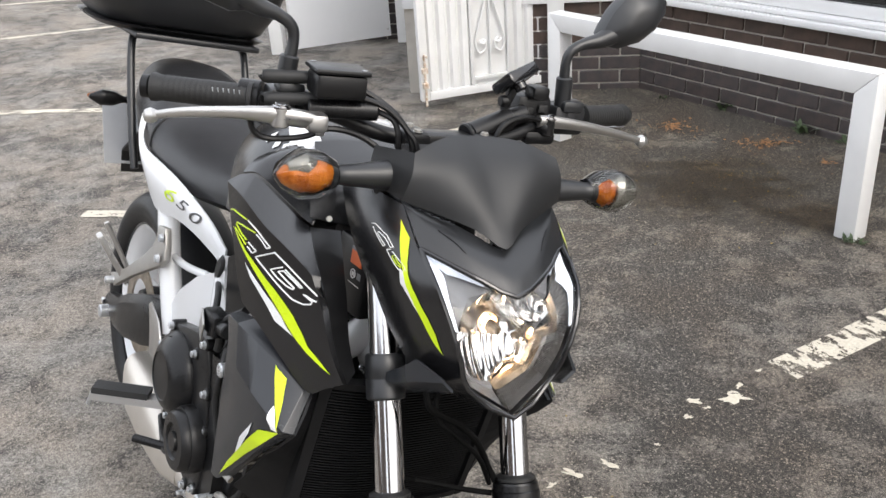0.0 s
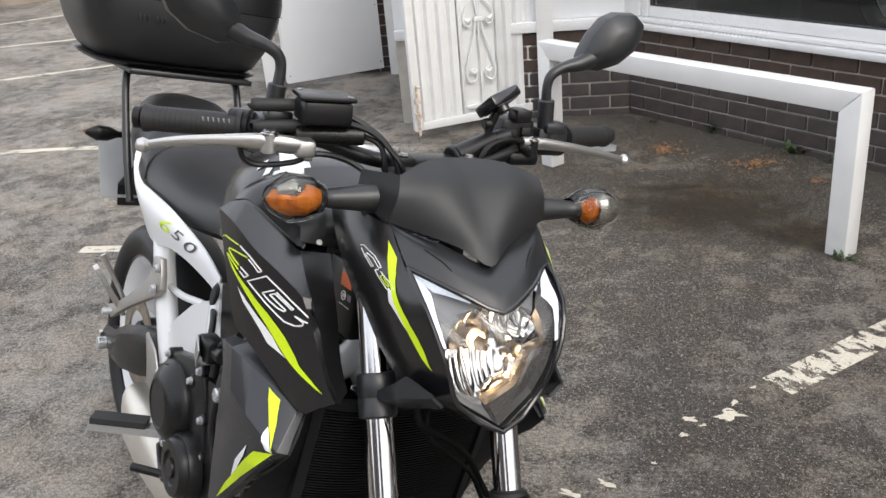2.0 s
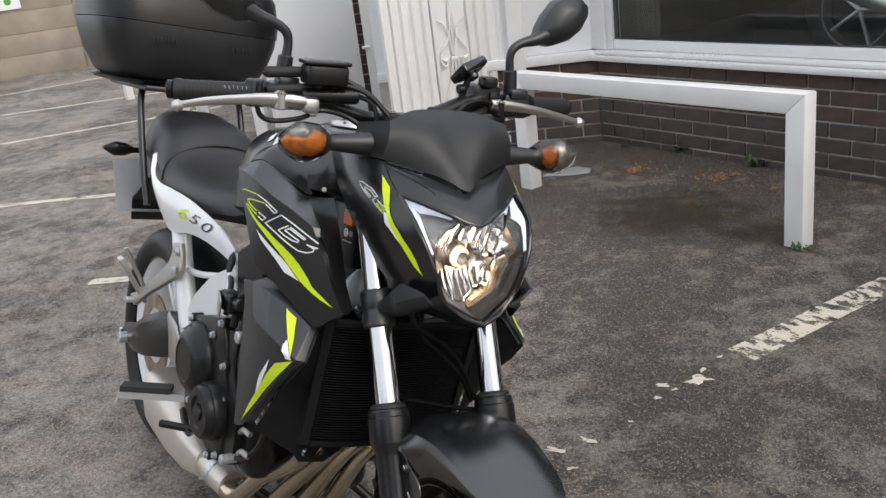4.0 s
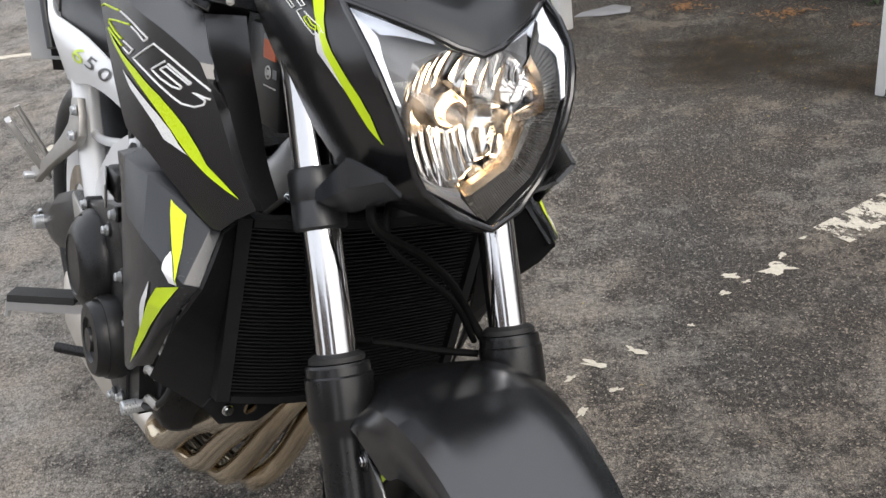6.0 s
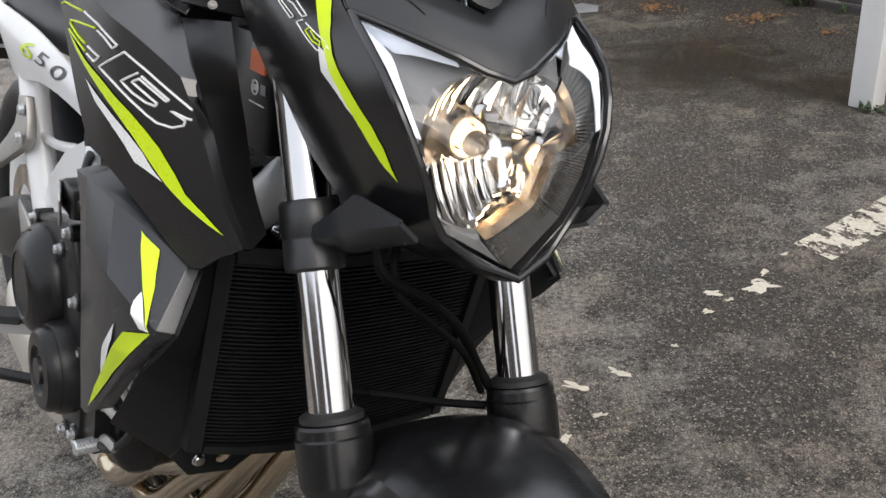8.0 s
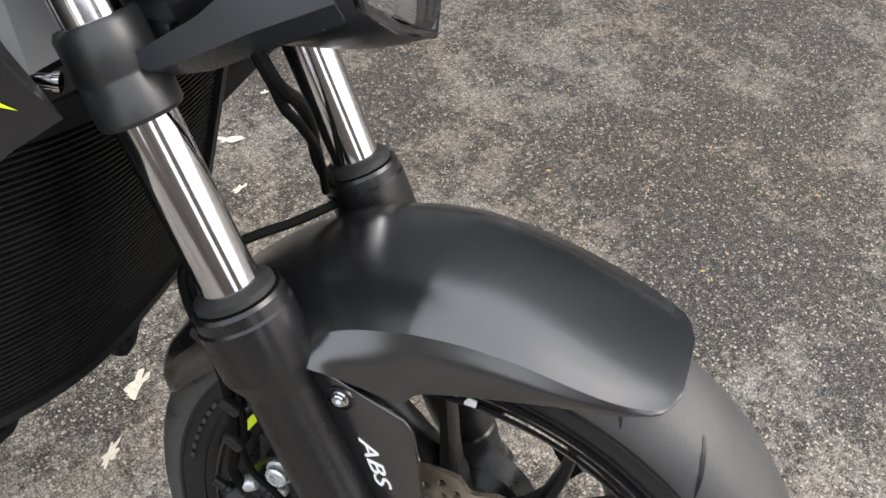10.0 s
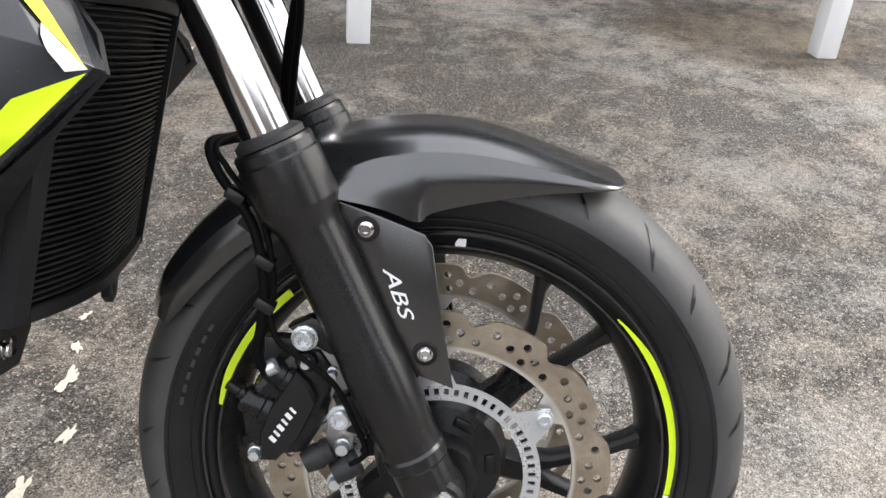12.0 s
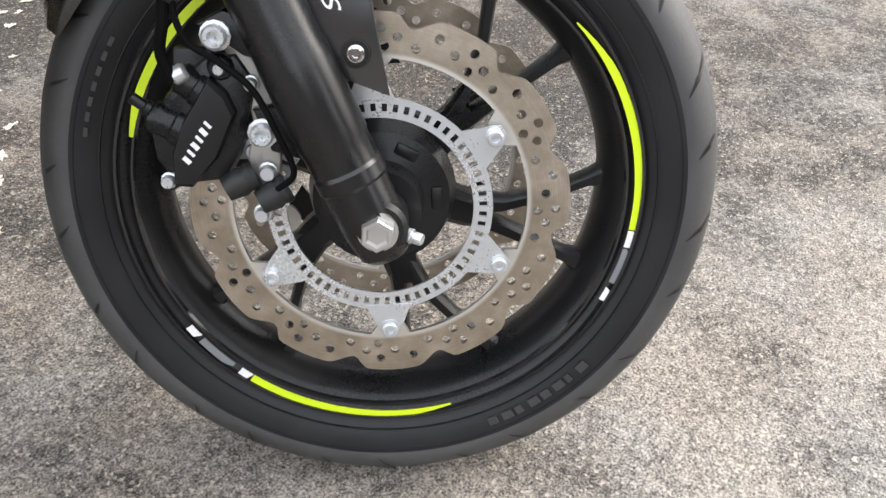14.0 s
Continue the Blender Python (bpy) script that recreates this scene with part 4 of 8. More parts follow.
def front_wheel():
    m = at_hub(0, 0.3)
    rim = steered("front_wheel", rim_bm(0.222, 0.105, m), cast_black, label="black cast alloy front wheel with lime rim tape")
    tb, half = tyre_bm(0.2965, 0.111, 0.227, m)
    tyre = steered("tyre", tb, rubber, rim, "road tyre with slanted grooves")
    crown = shoulder_line(half)
    tread = [(r + 0.0008, -y) for r, y in crown] + [(0.2973, 0.0)] + [(r + 0.0008, y) for r, y in reversed(crown)]
    steered("tread", lathe(tread + [(r - 0.003, y * 0.97) for r, y in reversed(tread)], 168, closed=True, m=m), tread_rubber, tyre, "dusty grey tread, paler for sky sheen")
    # short slanting cuts on both shoulders, long and short by turns
    grooves = bmesh.new()
    lane = [(0.2973, 0.0)] + [(r + 0.0008, y) for r, y in reversed(crown)]
    for k in range(26):
        for side in (-1, 1):
            a0 = 2 * math.pi * (k + (0.5 if side > 0 else 0)) / 26
            s0, s1 = ((0.30, 0.86), (0.46, 0.80))[k % 2]
            rows = []
            for i in range(8):
                s = s0 + (s1 - s0) * i / 7
                j = min(int(s * (len(lane) - 1)), len(lane) - 2)
                f = s * (len(lane) - 1) - j
                r = lane[j][0] + (lane[j + 1][0] - lane[j][0]) * f
                y = side * (lane[j][1] + (lane[j + 1][1] - lane[j][1]) * f)
                a = a0 - 0.17 * (s - s0)
                wdt = 0.0022 * (1 - (abs(i - 3.0) / 4.6) ** 2)
                t = Vector((-math.sin(a), 0.0, math.cos(a))) * wdt
                c = Vector((r * math.cos(a), y, 0.3 + r * math.sin(a))) + Vector((0.0006 * math.cos(a), 0.0006 * side, 0.0006 * math.sin(a)))
                rows.append((grooves.verts.new(c - t), grooves.verts.new(c + t)))
            for (p, q), (r_, s_) in zip(rows, rows[1:]):
                grooves.faces.new((p, q, s_, r_))
    steered("tread_groove", grooves, deep_black, tyre)["kind"] = "stuff"
    for k, w_ in enumerate((5, 6, 4, 6, 5, 6, 3, 6)):
        a0 = -63.5 + 3.3 * k
        steered("sidewall_mark", moved(arc_band(0.2405, 0.2490, a0, a0 + w_ * 0.42, -0.0552, -0.0008, 4), m), dark_decal, tyre)
    for k in range(7):
        steered("sidewall_mark", moved(arc_band(0.244, 0.2475, 150 + 3.1 * k, 151.9 + 3.1 * k, -0.0552, -0.0008, 3), m), dark_decal, tyre)
    for r in (0.2355, 0.2555):
        y = -0.0506 if r < 0.25 else -0.0556
        steered("sidewall_ring", lathe([(r - 0.0010, y + 0.0015), (r - 0.0006, y - 0.0008), (r + 0.0006, y - 0.0008), (r + 0.0010, y + 0.0015)], 144, closed=True, m=m), rubber, tyre)
    steered("rim_ridge", lathe([(0.2078, -0.0430), (0.2088, -0.0470), (0.2108, -0.0474), (0.2118, -0.0440)], 144, closed=True, m=m), gloss_black, rim)
    steered("rim_lip", lathe([(0.2218, -0.0440), (0.2223, -0.0488), (0.2246, -0.0494), (0.2262, -0.0460)], 144, closed=True, m=m), gloss_black, rim)
    # Y-shaped spokes: a stout arm from the hub that parts into two slim branches
    for k in range(6):
        c = 51.6 + 60 * k

        def P(r, a, y):
            return (r * math.cos(a), y, 0.3 + r * math.sin(a))

        def branch(rows):
            # rows of radius, angle, half width, half depth and offset
            rings = []
            for r, a, w, d, y in rows:
                a = radians(a)
                t = Vector((-math.sin(a), 0, math.cos(a)))
                m0 = Vector(P(r, a, y))
                rings.append([tuple(m0 + t * (w * u) + Vector((0, d * v, 0))) for u, v in ((-1, -0.55), (-0.6, -1), (0.6, -1), (1, -0.55), (1, 0.55), (0.6, 1), (-0.6, 1), (-1, 0.55))])
            return loft(rings)

        sp = join(branch([(0.030, c - 9, 0.022, 0.020, 0), (0.055, c - 9, 0.0165, 0.019, 0), (0.082, c - 8.5, 0.0155, 0.017, 0), (0.100, c - 8, 0.012, 0.015, 0)]), branch([(0.078, c - 11, 0.0095, 0.016, 0), (0.11, c - 11.5, 0.0070, 0.014, 0), (0.15, c - 12, 0.0056, 0.013, 0), (0.183, c - 12.2, 0.0060, 0.014, 0), (0.198, c - 12.4, 0.0105, 0.016, 0)]), branch([(0.078, c - 5, 0.0095, 0.016, 0), (0.11, c - 0.5, 0.0070, 0.014, 0), (0.15, c + 6.5, 0.0056, 0.013, 0), (0.183, c + 11.8, 0.0060, 0.014, 0), (0.198, c + 13.2, 0.0105, 0.016, 0)]))
        steered("spoke", sp, cast_black, rim)
    hub = lathe([(0.012, -0.085), (0.034, -0.085), (0.036, -0.06), (0.058, -0.055), (0.064, -0.03), (0.050, -0.02), (0.046, 0.02), (0.058, 0.03), (0.060, 0.055), (0.034, 0.06), (0.012, 0.08)], 36, m=m)
    steered("hub", hub, cast_black, rim)
    for k in range(6):
        a = radians(6 + 60 * k)
        c = Vector((0.047 * math.cos(a), -0.058, 0.3 + 0.047 * math.sin(a)))
        steered("hub_window", moved(box(-0.010, -0.003, -0.005, 0.010, 0.003, 0.005, 0.002), Matrix.Translation(c) @ pose(0, 0, 0, 0, -6 - 60 * k + 90, 0)), deep_black, rim)
    # lime, white and grey tape on the flange
    y = -0.0462
    for a0, a1, mat, fine in ((-4.5, 47, lime, 0.8), (-9.0, -4.8, white_decal, 0.3), (-23.5, -20.0, white_decal, 0.9), (133, 168.5, lime, 0.5), (-122.5, -71, lime, 0.8), (-126.0, -122.8, white_decal, 0.9), (-142.5, -139.0, white_decal, 0.9), (-138, -128, grey_decal, 0.4), (-18.5, -9.5, grey_decal, 0.4), (89, 91.5, white_decal, 0.6)):
        b = moved(arc_band(0.2135, 0.2205, a0, a1, y, -0.0012, taper=fine), at_hub(0.003, 0.297))
        steered("rim_tape", b, mat, rim)
    return rim


def wave_disc(y, thick, m):
    """Twelve lobes with a notch between each two, ears at the carrier's bolts, and drilled holes."""
    outer, inner = [], []
    for k in range(240):
        deg = 360 * k / 240
        u = (deg - 13.8) % 30
        if u < 14:
            f = u / 9 if u < 9 else (14 - u) / 5
            r = 0.1568 - 0.0112 * (3 * f * f - 2 * f**3)
        else:
            r = 0.1568 + 0.0006 * math.sin(math.pi * (u - 14) / 16)
        outer.append((r * math.cos(radians(deg)), r * math.sin(radians(deg))))
    for k in range(180):
        deg = 2.0 * k
        off = abs((deg - 36.5 + 30) % 60 - 30)
        r = 0.1218 - 0.0150 * max(0.0, 1 - (off / 7.5) ** 4) if off < 7.5 else 0.1218
        inner.append((r * math.cos(radians(deg)), r * math.sin(radians(deg))))
    holes = [inner]
    for k in range(12):
        for r, off in ((0.1385, 26.7), (0.1322, 20.4), (0.1440, 13.7), (0.1372, 7.3), (0.1455, 2.0), (0.1308, 1.0)):
            a = radians(30 * k + off)
            holes.append(circle(r * math.cos(a), r * math.sin(a), 0.0040, 10))
    return moved(plate(outer, thick, "xz", y, holes), m)


def brake_disc(y, front=True):
    m = at_hub(0, 0.3)
    disc = steered("brake_disc", wave_disc(y, 0.0045, m), disc_steel, label="wave-edged drilled steel brake disc")
    # inner carrier with six arms; the right one carries the toothed ABS ring
    def tab(a, r0, r1, w0, w1):
        c, s = math.cos(a), math.sin(a)
        pts = [(r0, -w0), (r1 - 0.006, -w1), (r1, -w1 * 0.6), (r1, w1 * 0.6), (r1 - 0.006, w1), (r0, w0)]
        return [(p * c - q * s, p * s + q * c) for p, q in pts]

    if front:
        holes = [[(0.0765 * math.cos(a), 0.0765 * math.sin(a)) for a in (2 * math.pi * k / 96 for k in range(96))]]
        for k in range(60):
            a = 2 * math.pi * k / 60
            c, s = math.cos(a), math.sin(a)
            holes.append([(p * c - q * s, p * s + q * c) for p, q in ((0.0812, -0.0021), (0.0878, -0.0021), (0.0878, 0.0021), (0.0812, 0.0021))])
        outer = [(0.0925 * math.cos(a), 0.0925 * math.sin(a)) for a in (2 * math.pi * k / 120 for k in range(120))]
        steered("abs_ring", moved(plate(outer, 0.0025, "xz", y - 0.008, holes), m), zinc, disc, "silver ABS ring with square slots")
    for k in range(6):
        a = radians(36.5 + 60 * k)
        b = moved(plate(tab(a, 0.088, 0.1195, 0.0195, 0.0088), 0.0025, "xz", y - 0.0085 if front else y + 0.005), m)
        steered("carrier_arm", b, zinc if front else cast_black, disc)
        c = (0.1106 * math.cos(a), y - 0.0085, 0.3 + 0.1106 * math.sin(a))
        if front:
            steered("disc_bolt", bolt(c, (0, -1, 0), 0.0068, 0.006), zinc, disc)
    return disc


front_wheel()
brake_disc(-0.0705)
brake_disc(0.068, False)


# -- fork --
def fork_axis(z, y):
    return Vector((-0.003 - 0.500 * (z - 0.297), y, z))


def fork_leg(y):
    s = -1 if y < 0 else 1
    a, b = fork_axis(0.272, y), fork_axis(0.600, y)
    L = (b - a).length
    prof = [(0, 0), (0.016, 0.0), (0.0225, 0.006), (0.0252, 0.024), (0.0262, 0.032), (0.0264, 0.066), (0.0284, 0.069), (0.0284, 0.079), (0.0270, 0.082), (0.0271, 0.101), (0.0283, 0.104), (0.0284, 0.150), (0.0284, 0.170), (0.0270, 0.180), (0.0268, L - 0.074), (0.0274, L - 0.068), (0.0338, L - 0.054), (0.0344, L - 0.051), (0.0344, L - 0.013), (0.0328, L - 0.011), (0.0328, L - 0.003), (0.0315, L), (0.0, L)]
    leg = steered("fork_leg", turned(prof, a, b, 40), fork_black, label="satin black fork lower leg", angle=22)
    t0, t1 = fork_axis(0.598, y), fork_axis(0.985, y)
    steered("fork_tube", rod(t0, t1, 0.0205, 32), chrome, leg, "polished chrome fork tube")
    steered("dust_seal", turned([(0.0205, 0), (0.0285, 0.001), (0.0285, 0.006), (0.0225, 0.010), (0.0205, 0.010)], fork_axis(0.600, y), fork_axis(0.7, y), 32), grip_rubber, leg)
    c0, c1 = fork_axis(0.718, y), fork_axis(0.775, y)
    steered("lower_clamp", turned([(0.0, 0), (0.0250, 0), (0.0272, 0.003), (0.0272, 0.026), (0.0266, 0.027), (0.0266, 0.030), (0.0272, 0.031), (0.0272, 0.058), (0.0248, 0.062), (0.0, 0.062)], c0, c1, 28), matt_black, leg)
    # axle clamp boss at the foot
    boss = turned([(0, 0), (0.0200, 0), (0.0235, 0.004), (0.0235, 0.034), (0.022, 0.040), (0, 0.040)], (0.0, y + s * 0.020, 0.3), (0.0, y - s * 0.02, 0.3), 28)
    steered("axle_boss", boss, cast_black, leg)
    return leg


right_leg = fork_leg(-0.107)
fork_leg(0.086)
axle = join(turned([(0, 0), (0.0140, 0.0), (0.0140, 0.008), (0.0128, 0.0095), (0.0098, 0.0095), (0.0080, 0.006), (0, 0.0055)], (0, -0.130, 0.3), (0, -0.16, 0.3), 6), turned([(0, 0), (0.0160, 0.0), (0.0160, 0.003), (0, 0.003)], (0, -0.1275, 0.3), (0, -0.16, 0.3), 24))
steered("axle_nut", axle, alloy, right_leg, "bright hexagonal axle nut")
steered("pinch_bolt", bolt((0.024, -0.114, 0.292), (1, -0.5, -0.1), 0.0052, 0.012, False), zinc, right_leg)

# lower yoke between the legs, with the stem
yoke = join(box(-0.262, -0.085, 0.738, -0.205, 0.085, 0.772, 0.008), rod((-0.262, 0, 0.72), (-0.345, 0, 0.90), 0.030, 24))
steered("lower_yoke", yoke, cast_black)
steered("yoke_bolt", bolt((-0.262, -0.118, 0.732), (-1, -0.5, 0), 0.0055, 0.016, False), chrome)
top_yoke = join(box(-0.370, -0.125, 0.972, -0.30, 0.125, 0.996, 0.008), rod((-0.352, 0, 0.99), (-0.36, 0, 1.012), 0.020, 6))
steered("top_yoke", top_yoke, cast_black)

# -- front mudguard --
# angle about the axle; radius at the crown; then pairs of offset and radius: shoulder, crease, flank, lower edge
GUARD = (
    (62.8, 0.3118, 0.015, 0.3114, 0.030, 0.3110, 0.035, 0.3104, 0.037, 0.3098),
    (64.3, 0.3096, 0.032, 0.3092, 0.054, 0.3078, 0.057, 0.3064, 0.0575, 0.3052),
    (67.0, 0.3075, 0.040, 0.3067, 0.064, 0.3035, 0.0665, 0.3000, 0.0665, 0.2975),
    (71.0, 0.3062, 0.046, 0.3050, 0.0715, 0.3000, 0.0745, 0.2940, 0.0735, 0.2885),
    (76.0, 0.3064, 0.048, 0.3050, 0.0755, 0.2980, 0.0795, 0.2885, 0.0775, 0.2785),
    (83.0, 0.3098, 0.050, 0.3080, 0.0785, 0.2985, 0.0840, 0.2835, 0.0815, 0.2660),
    (90.0, 0.3140, 0.052, 0.3115, 0.0820, 0.2998, 0.0875, 0.2800, 0.0840, 0.2565),
    (96.0, 0.3162, 0.054, 0.3135, 0.0855, 0.3010, 0.0905, 0.2780, 0.0870, 0.2500),
    (98.5, 0.3170, 0.055, 0.3140, 0.0870, 0.3010, 0.0930, 0.2760, 0.0940, 0.2450),
    (104.0, 0.3188, 0.056, 0.3155, 0.0905, 0.3008, 0.0985, 0.2820, 0.1015, 0.2600),
    (108.5, 0.3200, 0.057, 0.3165, 0.0925, 0.2975, 0.1015, 0.2850, 0.1055, 0.2715),
    (112.0, 0.3198, 0.057, 0.3165, 0.0920, 0.2925, 0.1030, 0.2860, 0.1070, 0.2800),
    (116.0, 0.3190, 0.056, 0.3150, 0.0840, 0.2960, 0.0880, 0.2860, 0.0885, 0.2790),
    (125.0, 0.3170, 0.052, 0.3130, 0.0740, 0.2970, 0.0775, 0.2830, 0.0770, 0.2720),
    (135.0, 0.3148, 0.050, 0.3110, 0.0690, 0.2970, 0.0735, 0.2830, 0.0730, 0.2720),
    (145.0, 0.3120, 0.048, 0.3090, 0.0650, 0.2970, 0.0695, 0.2840, 0.0690, 0.2740),
    (151.0, 0.3075, 0.042, 0.3050, 0.0590, 0.2950, 0.0635, 0.2840, 0.0635, 0.2770),
    (154.5, 0.3025, 0.030, 0.3005, 0.0500, 0.2930, 0.0555, 0.2850, 0.0560, 0.2810),
)


def mudguard():
    rows = []
    for deg, crown, *pairs in GUARD:
        c, s = math.cos(radians(deg)), math.sin(radians(deg))
        half = list(zip(pairs[0::2], pairs[1::2]))
        line = [(-y - 0.003, r) for y, r in reversed(half)] + [(-0.003, crown)] + [(y * 0.93 - 0.003, r) for y, r in half]
        rows.append([(r * c, y, 0.3 + r * s) for y, r in line])
    skin = creased(rows, (2, 6), 4)
    guard = steered("front_mudguard", grid_shell(skin, 0.003, 0.0), guard_black, label="satin black front mudguard with creased flanks", angle=24)
    for side in (-1, 1):
        y = 0.1035 if side < 0 else 0.092
        outline = [(-0.1063, 0.5590), (-0.0660, 0.5465), (-0.0285, 0.5335), (-0.0220, 0.5246), (-0.0110, 0.4680), (0.0046, 0.3995), (-0.0285, 0.4100), (-0.0418, 0.4310), (-0.0679, 0.4740), (-0.0890, 0.5243)]
        bracket = steered("bracket", plate(outline, 0.005 * side, "xz", y * side - 0.005 * side, bevel=0.0015), guard_black, guard, "black mudguard bracket with a white ABS mark" if side < 0 else "")
        for bx, bz in ((-0.0770, 0.5351), (-0.0215, 0.4302)):
            steered("washer", turned([(0, 0), (0.0095, 0), (0.0095, 0.0004), (0, 0.0004)], (bx, y * side, bz), (bx, side, bz), 24), deep_black, bracket)
            steered("recess_ring", turned([(0.0092, 0), (0.0112, 0), (0.0106, 0.0016), (0.0096, 0.0016)], (bx, y * side, bz), (bx, side, bz), 28), satin_black, bracket)
            steered("bolt", bolt((bx, y * side, bz), (0, side, 0), 0.0054, 0.0045), chrome, bracket)
        steered("hose_stay", moved(box(-0.014, -0.002, -0.012, 0.014, 0.002, 0.012, 0.0015), Matrix.Translation((-0.168, side * 0.084, 0.528)) @ pose(0, 0, 0, 0, 35, 0)), cast_black, guard)
    return guard


guard = mudguard()


# -- writing helper --
def letters(text, size, m, material, parent, name="lettering", extrude=0.0004, shear=0.0, label=""):
    cu = bpy.data.curves.new("txt", "FONT")
    cu.body, cu.size, cu.extrude, cu.shear = text, size, extrude, shear
    cu.align_x, cu.align_y = "CENTER", "CENTER"
    tmp = new("txt", cu)
    me = bpy.data.meshes.new_from_object(tmp.evaluated_get(bpy.context.evaluated_depsgraph_get()))
    bpy.data.objects.remove(tmp)
    bm = bmesh.new()
    bm.from_mesh(me)
    bpy.data.meshes.remove(me)
    moved(bm, m)
    return part(name, bm, material, parent, label)


def basis(at, right, up):
    """A pose whose x runs to the right of the writing and y up it."""
    r = Vector(right).normalized()
    u = (Vector(up) - r * r.dot(Vector(up))).normalized()
    return Matrix.Translation(at) @ Matrix((r, u, r.cross(u))).transposed().to_4x4()


letters("ABS", 0.0165, basis((-0.0485, -0.1040, 0.4835), (0.38, 0, -0.925), (0.925, 0, 0.38)) @ Matrix.Diagonal((1.62, 1, 1, 1)), white_decal, guard, shear=0.35)

# -- body panels: the right one is shaped, the left one is its mirror image --
def swell(x, z, sunk=0.0):
    """A point of the shroud's gently bowed outer face; sunk: how far inside it."""
    return (x, -0.0517 + 0.8558 * x + 0.0037 * z + 0.8481 * x * x + sunk, z)


SEAM = [(-0.520, -0.243, 0.938), (-0.485, -0.233, 0.946), (-0.440, -0.213, 0.9265), (-0.415, -0.2027, 0.916), (-0.398, -0.195, 0.9075), (-0.3835, -0.1888, 0.9038), (-0.381, -0.187, 0.9025)]
CREASE = [swell(x, z) for x, z in ((-0.512, 0.929), (-0.453, 0.9225), (-0.390, 0.9025), (-0.345, 0.891), (-0.310, 0.879), (-0.2845, 0.868))] + [swell(-0.2795, 0.8665, 0.010)]
FLANK = [[swell(x, z) for x, z in row] + [swell(*front, 0.015)] for row, front in (
    (((-0.455, 0.835), (-0.410, 0.832), (-0.360, 0.828), (-0.320, 0.824), (-0.285, 0.820), (-0.2585, 0.826)), (-0.2645, 0.8255)),
    (((-0.430, 0.795), (-0.385, 0.789), (-0.335, 0.779), (-0.290, 0.765), (-0.258, 0.762), (-0.2345, 0.775)), (-0.2440, 0.776)),
    (((-0.415, 0.775), (-0.370, 0.762), (-0.315, 0.735), (-0.262, 0.707), (-0.235, 0.724), (-0.2105, 0.7415)), (-0.2185, 0.7365)),
)]
COVER = [[(x - dx, y * k, z + dz) for x, y, z in SEAM] for dx, k, dz in ((0.012, 0.87, 0.026), (0.024, 0.62, 0.044), (0.034, 0.30, 0.054))]
INNER = [[a, tuple(Vector(a).lerp(Vector(b), 0.70))] for a, b in zip([SEAM[-1], CREASE[-1]] + [r[-1] for r in FLANK], [(-0.352, -0.132, 0.905), (-0.318, -0.142, 0.863), (-0.300, -0.142, 0.820), (-0.282, -0.142, 0.772), (-0.262, -0.140, 0.738)])]
LOWER = [
    [(-0.468, -0.234, 0.739), (-0.410, -0.236, 0.753), (-0.355, -0.226, 0.746), (-0.310, -0.212, 0.731), (-0.282, -0.201, 0.712), (-0.278, -0.197, 0.706)],
    [(-0.468, -0.254, 0.735), (-0.410, -0.262, 0.746), (-0.355, -0.252, 0.739), (-0.310, -0.235, 0.725), (-0.272, -0.213, 0.705), (-0.270, -0.204, 0.699)],
    [(-0.458, -0.253, 0.700), (-0.380, -0.269, 0.690), (-0.325, -0.267, 0.680), (-0.276, -0.259, 0.668), (-0.250, -0.248, 0.656), (-0.245, -0.233, 0.653)],
    [(-0.461, -0.251, 0.590), (-0.405, -0.259, 0.598), (-0.352, -0.262, 0.604), (-0.318, -0.260, 0.610), (-0.288, -0.254, 0.615), (-0.290, -0.236, 0.611)],
    [(-0.464, -0.250, 0.525), (-0.432, -0.253, 0.530), (-0.394, -0.255, 0.540), (-0.370, -0.253, 0.547), (-0.351, -0.249, 0.552), (-0.355, -0.231, 0.549)],
    [(-0.465, -0.249, 0.462), (-0.452, -0.249, 0.463), (-0.439, -0.249, 0.468), (-0.431, -0.248, 0.474), (-0.424, -0.246, 0.480), (-0.425, -0.226, 0.478)],
]


def mirror_rows(rows):
    return [[(x, -y - 0.012, z) for x, y, z in r] for r in rows]


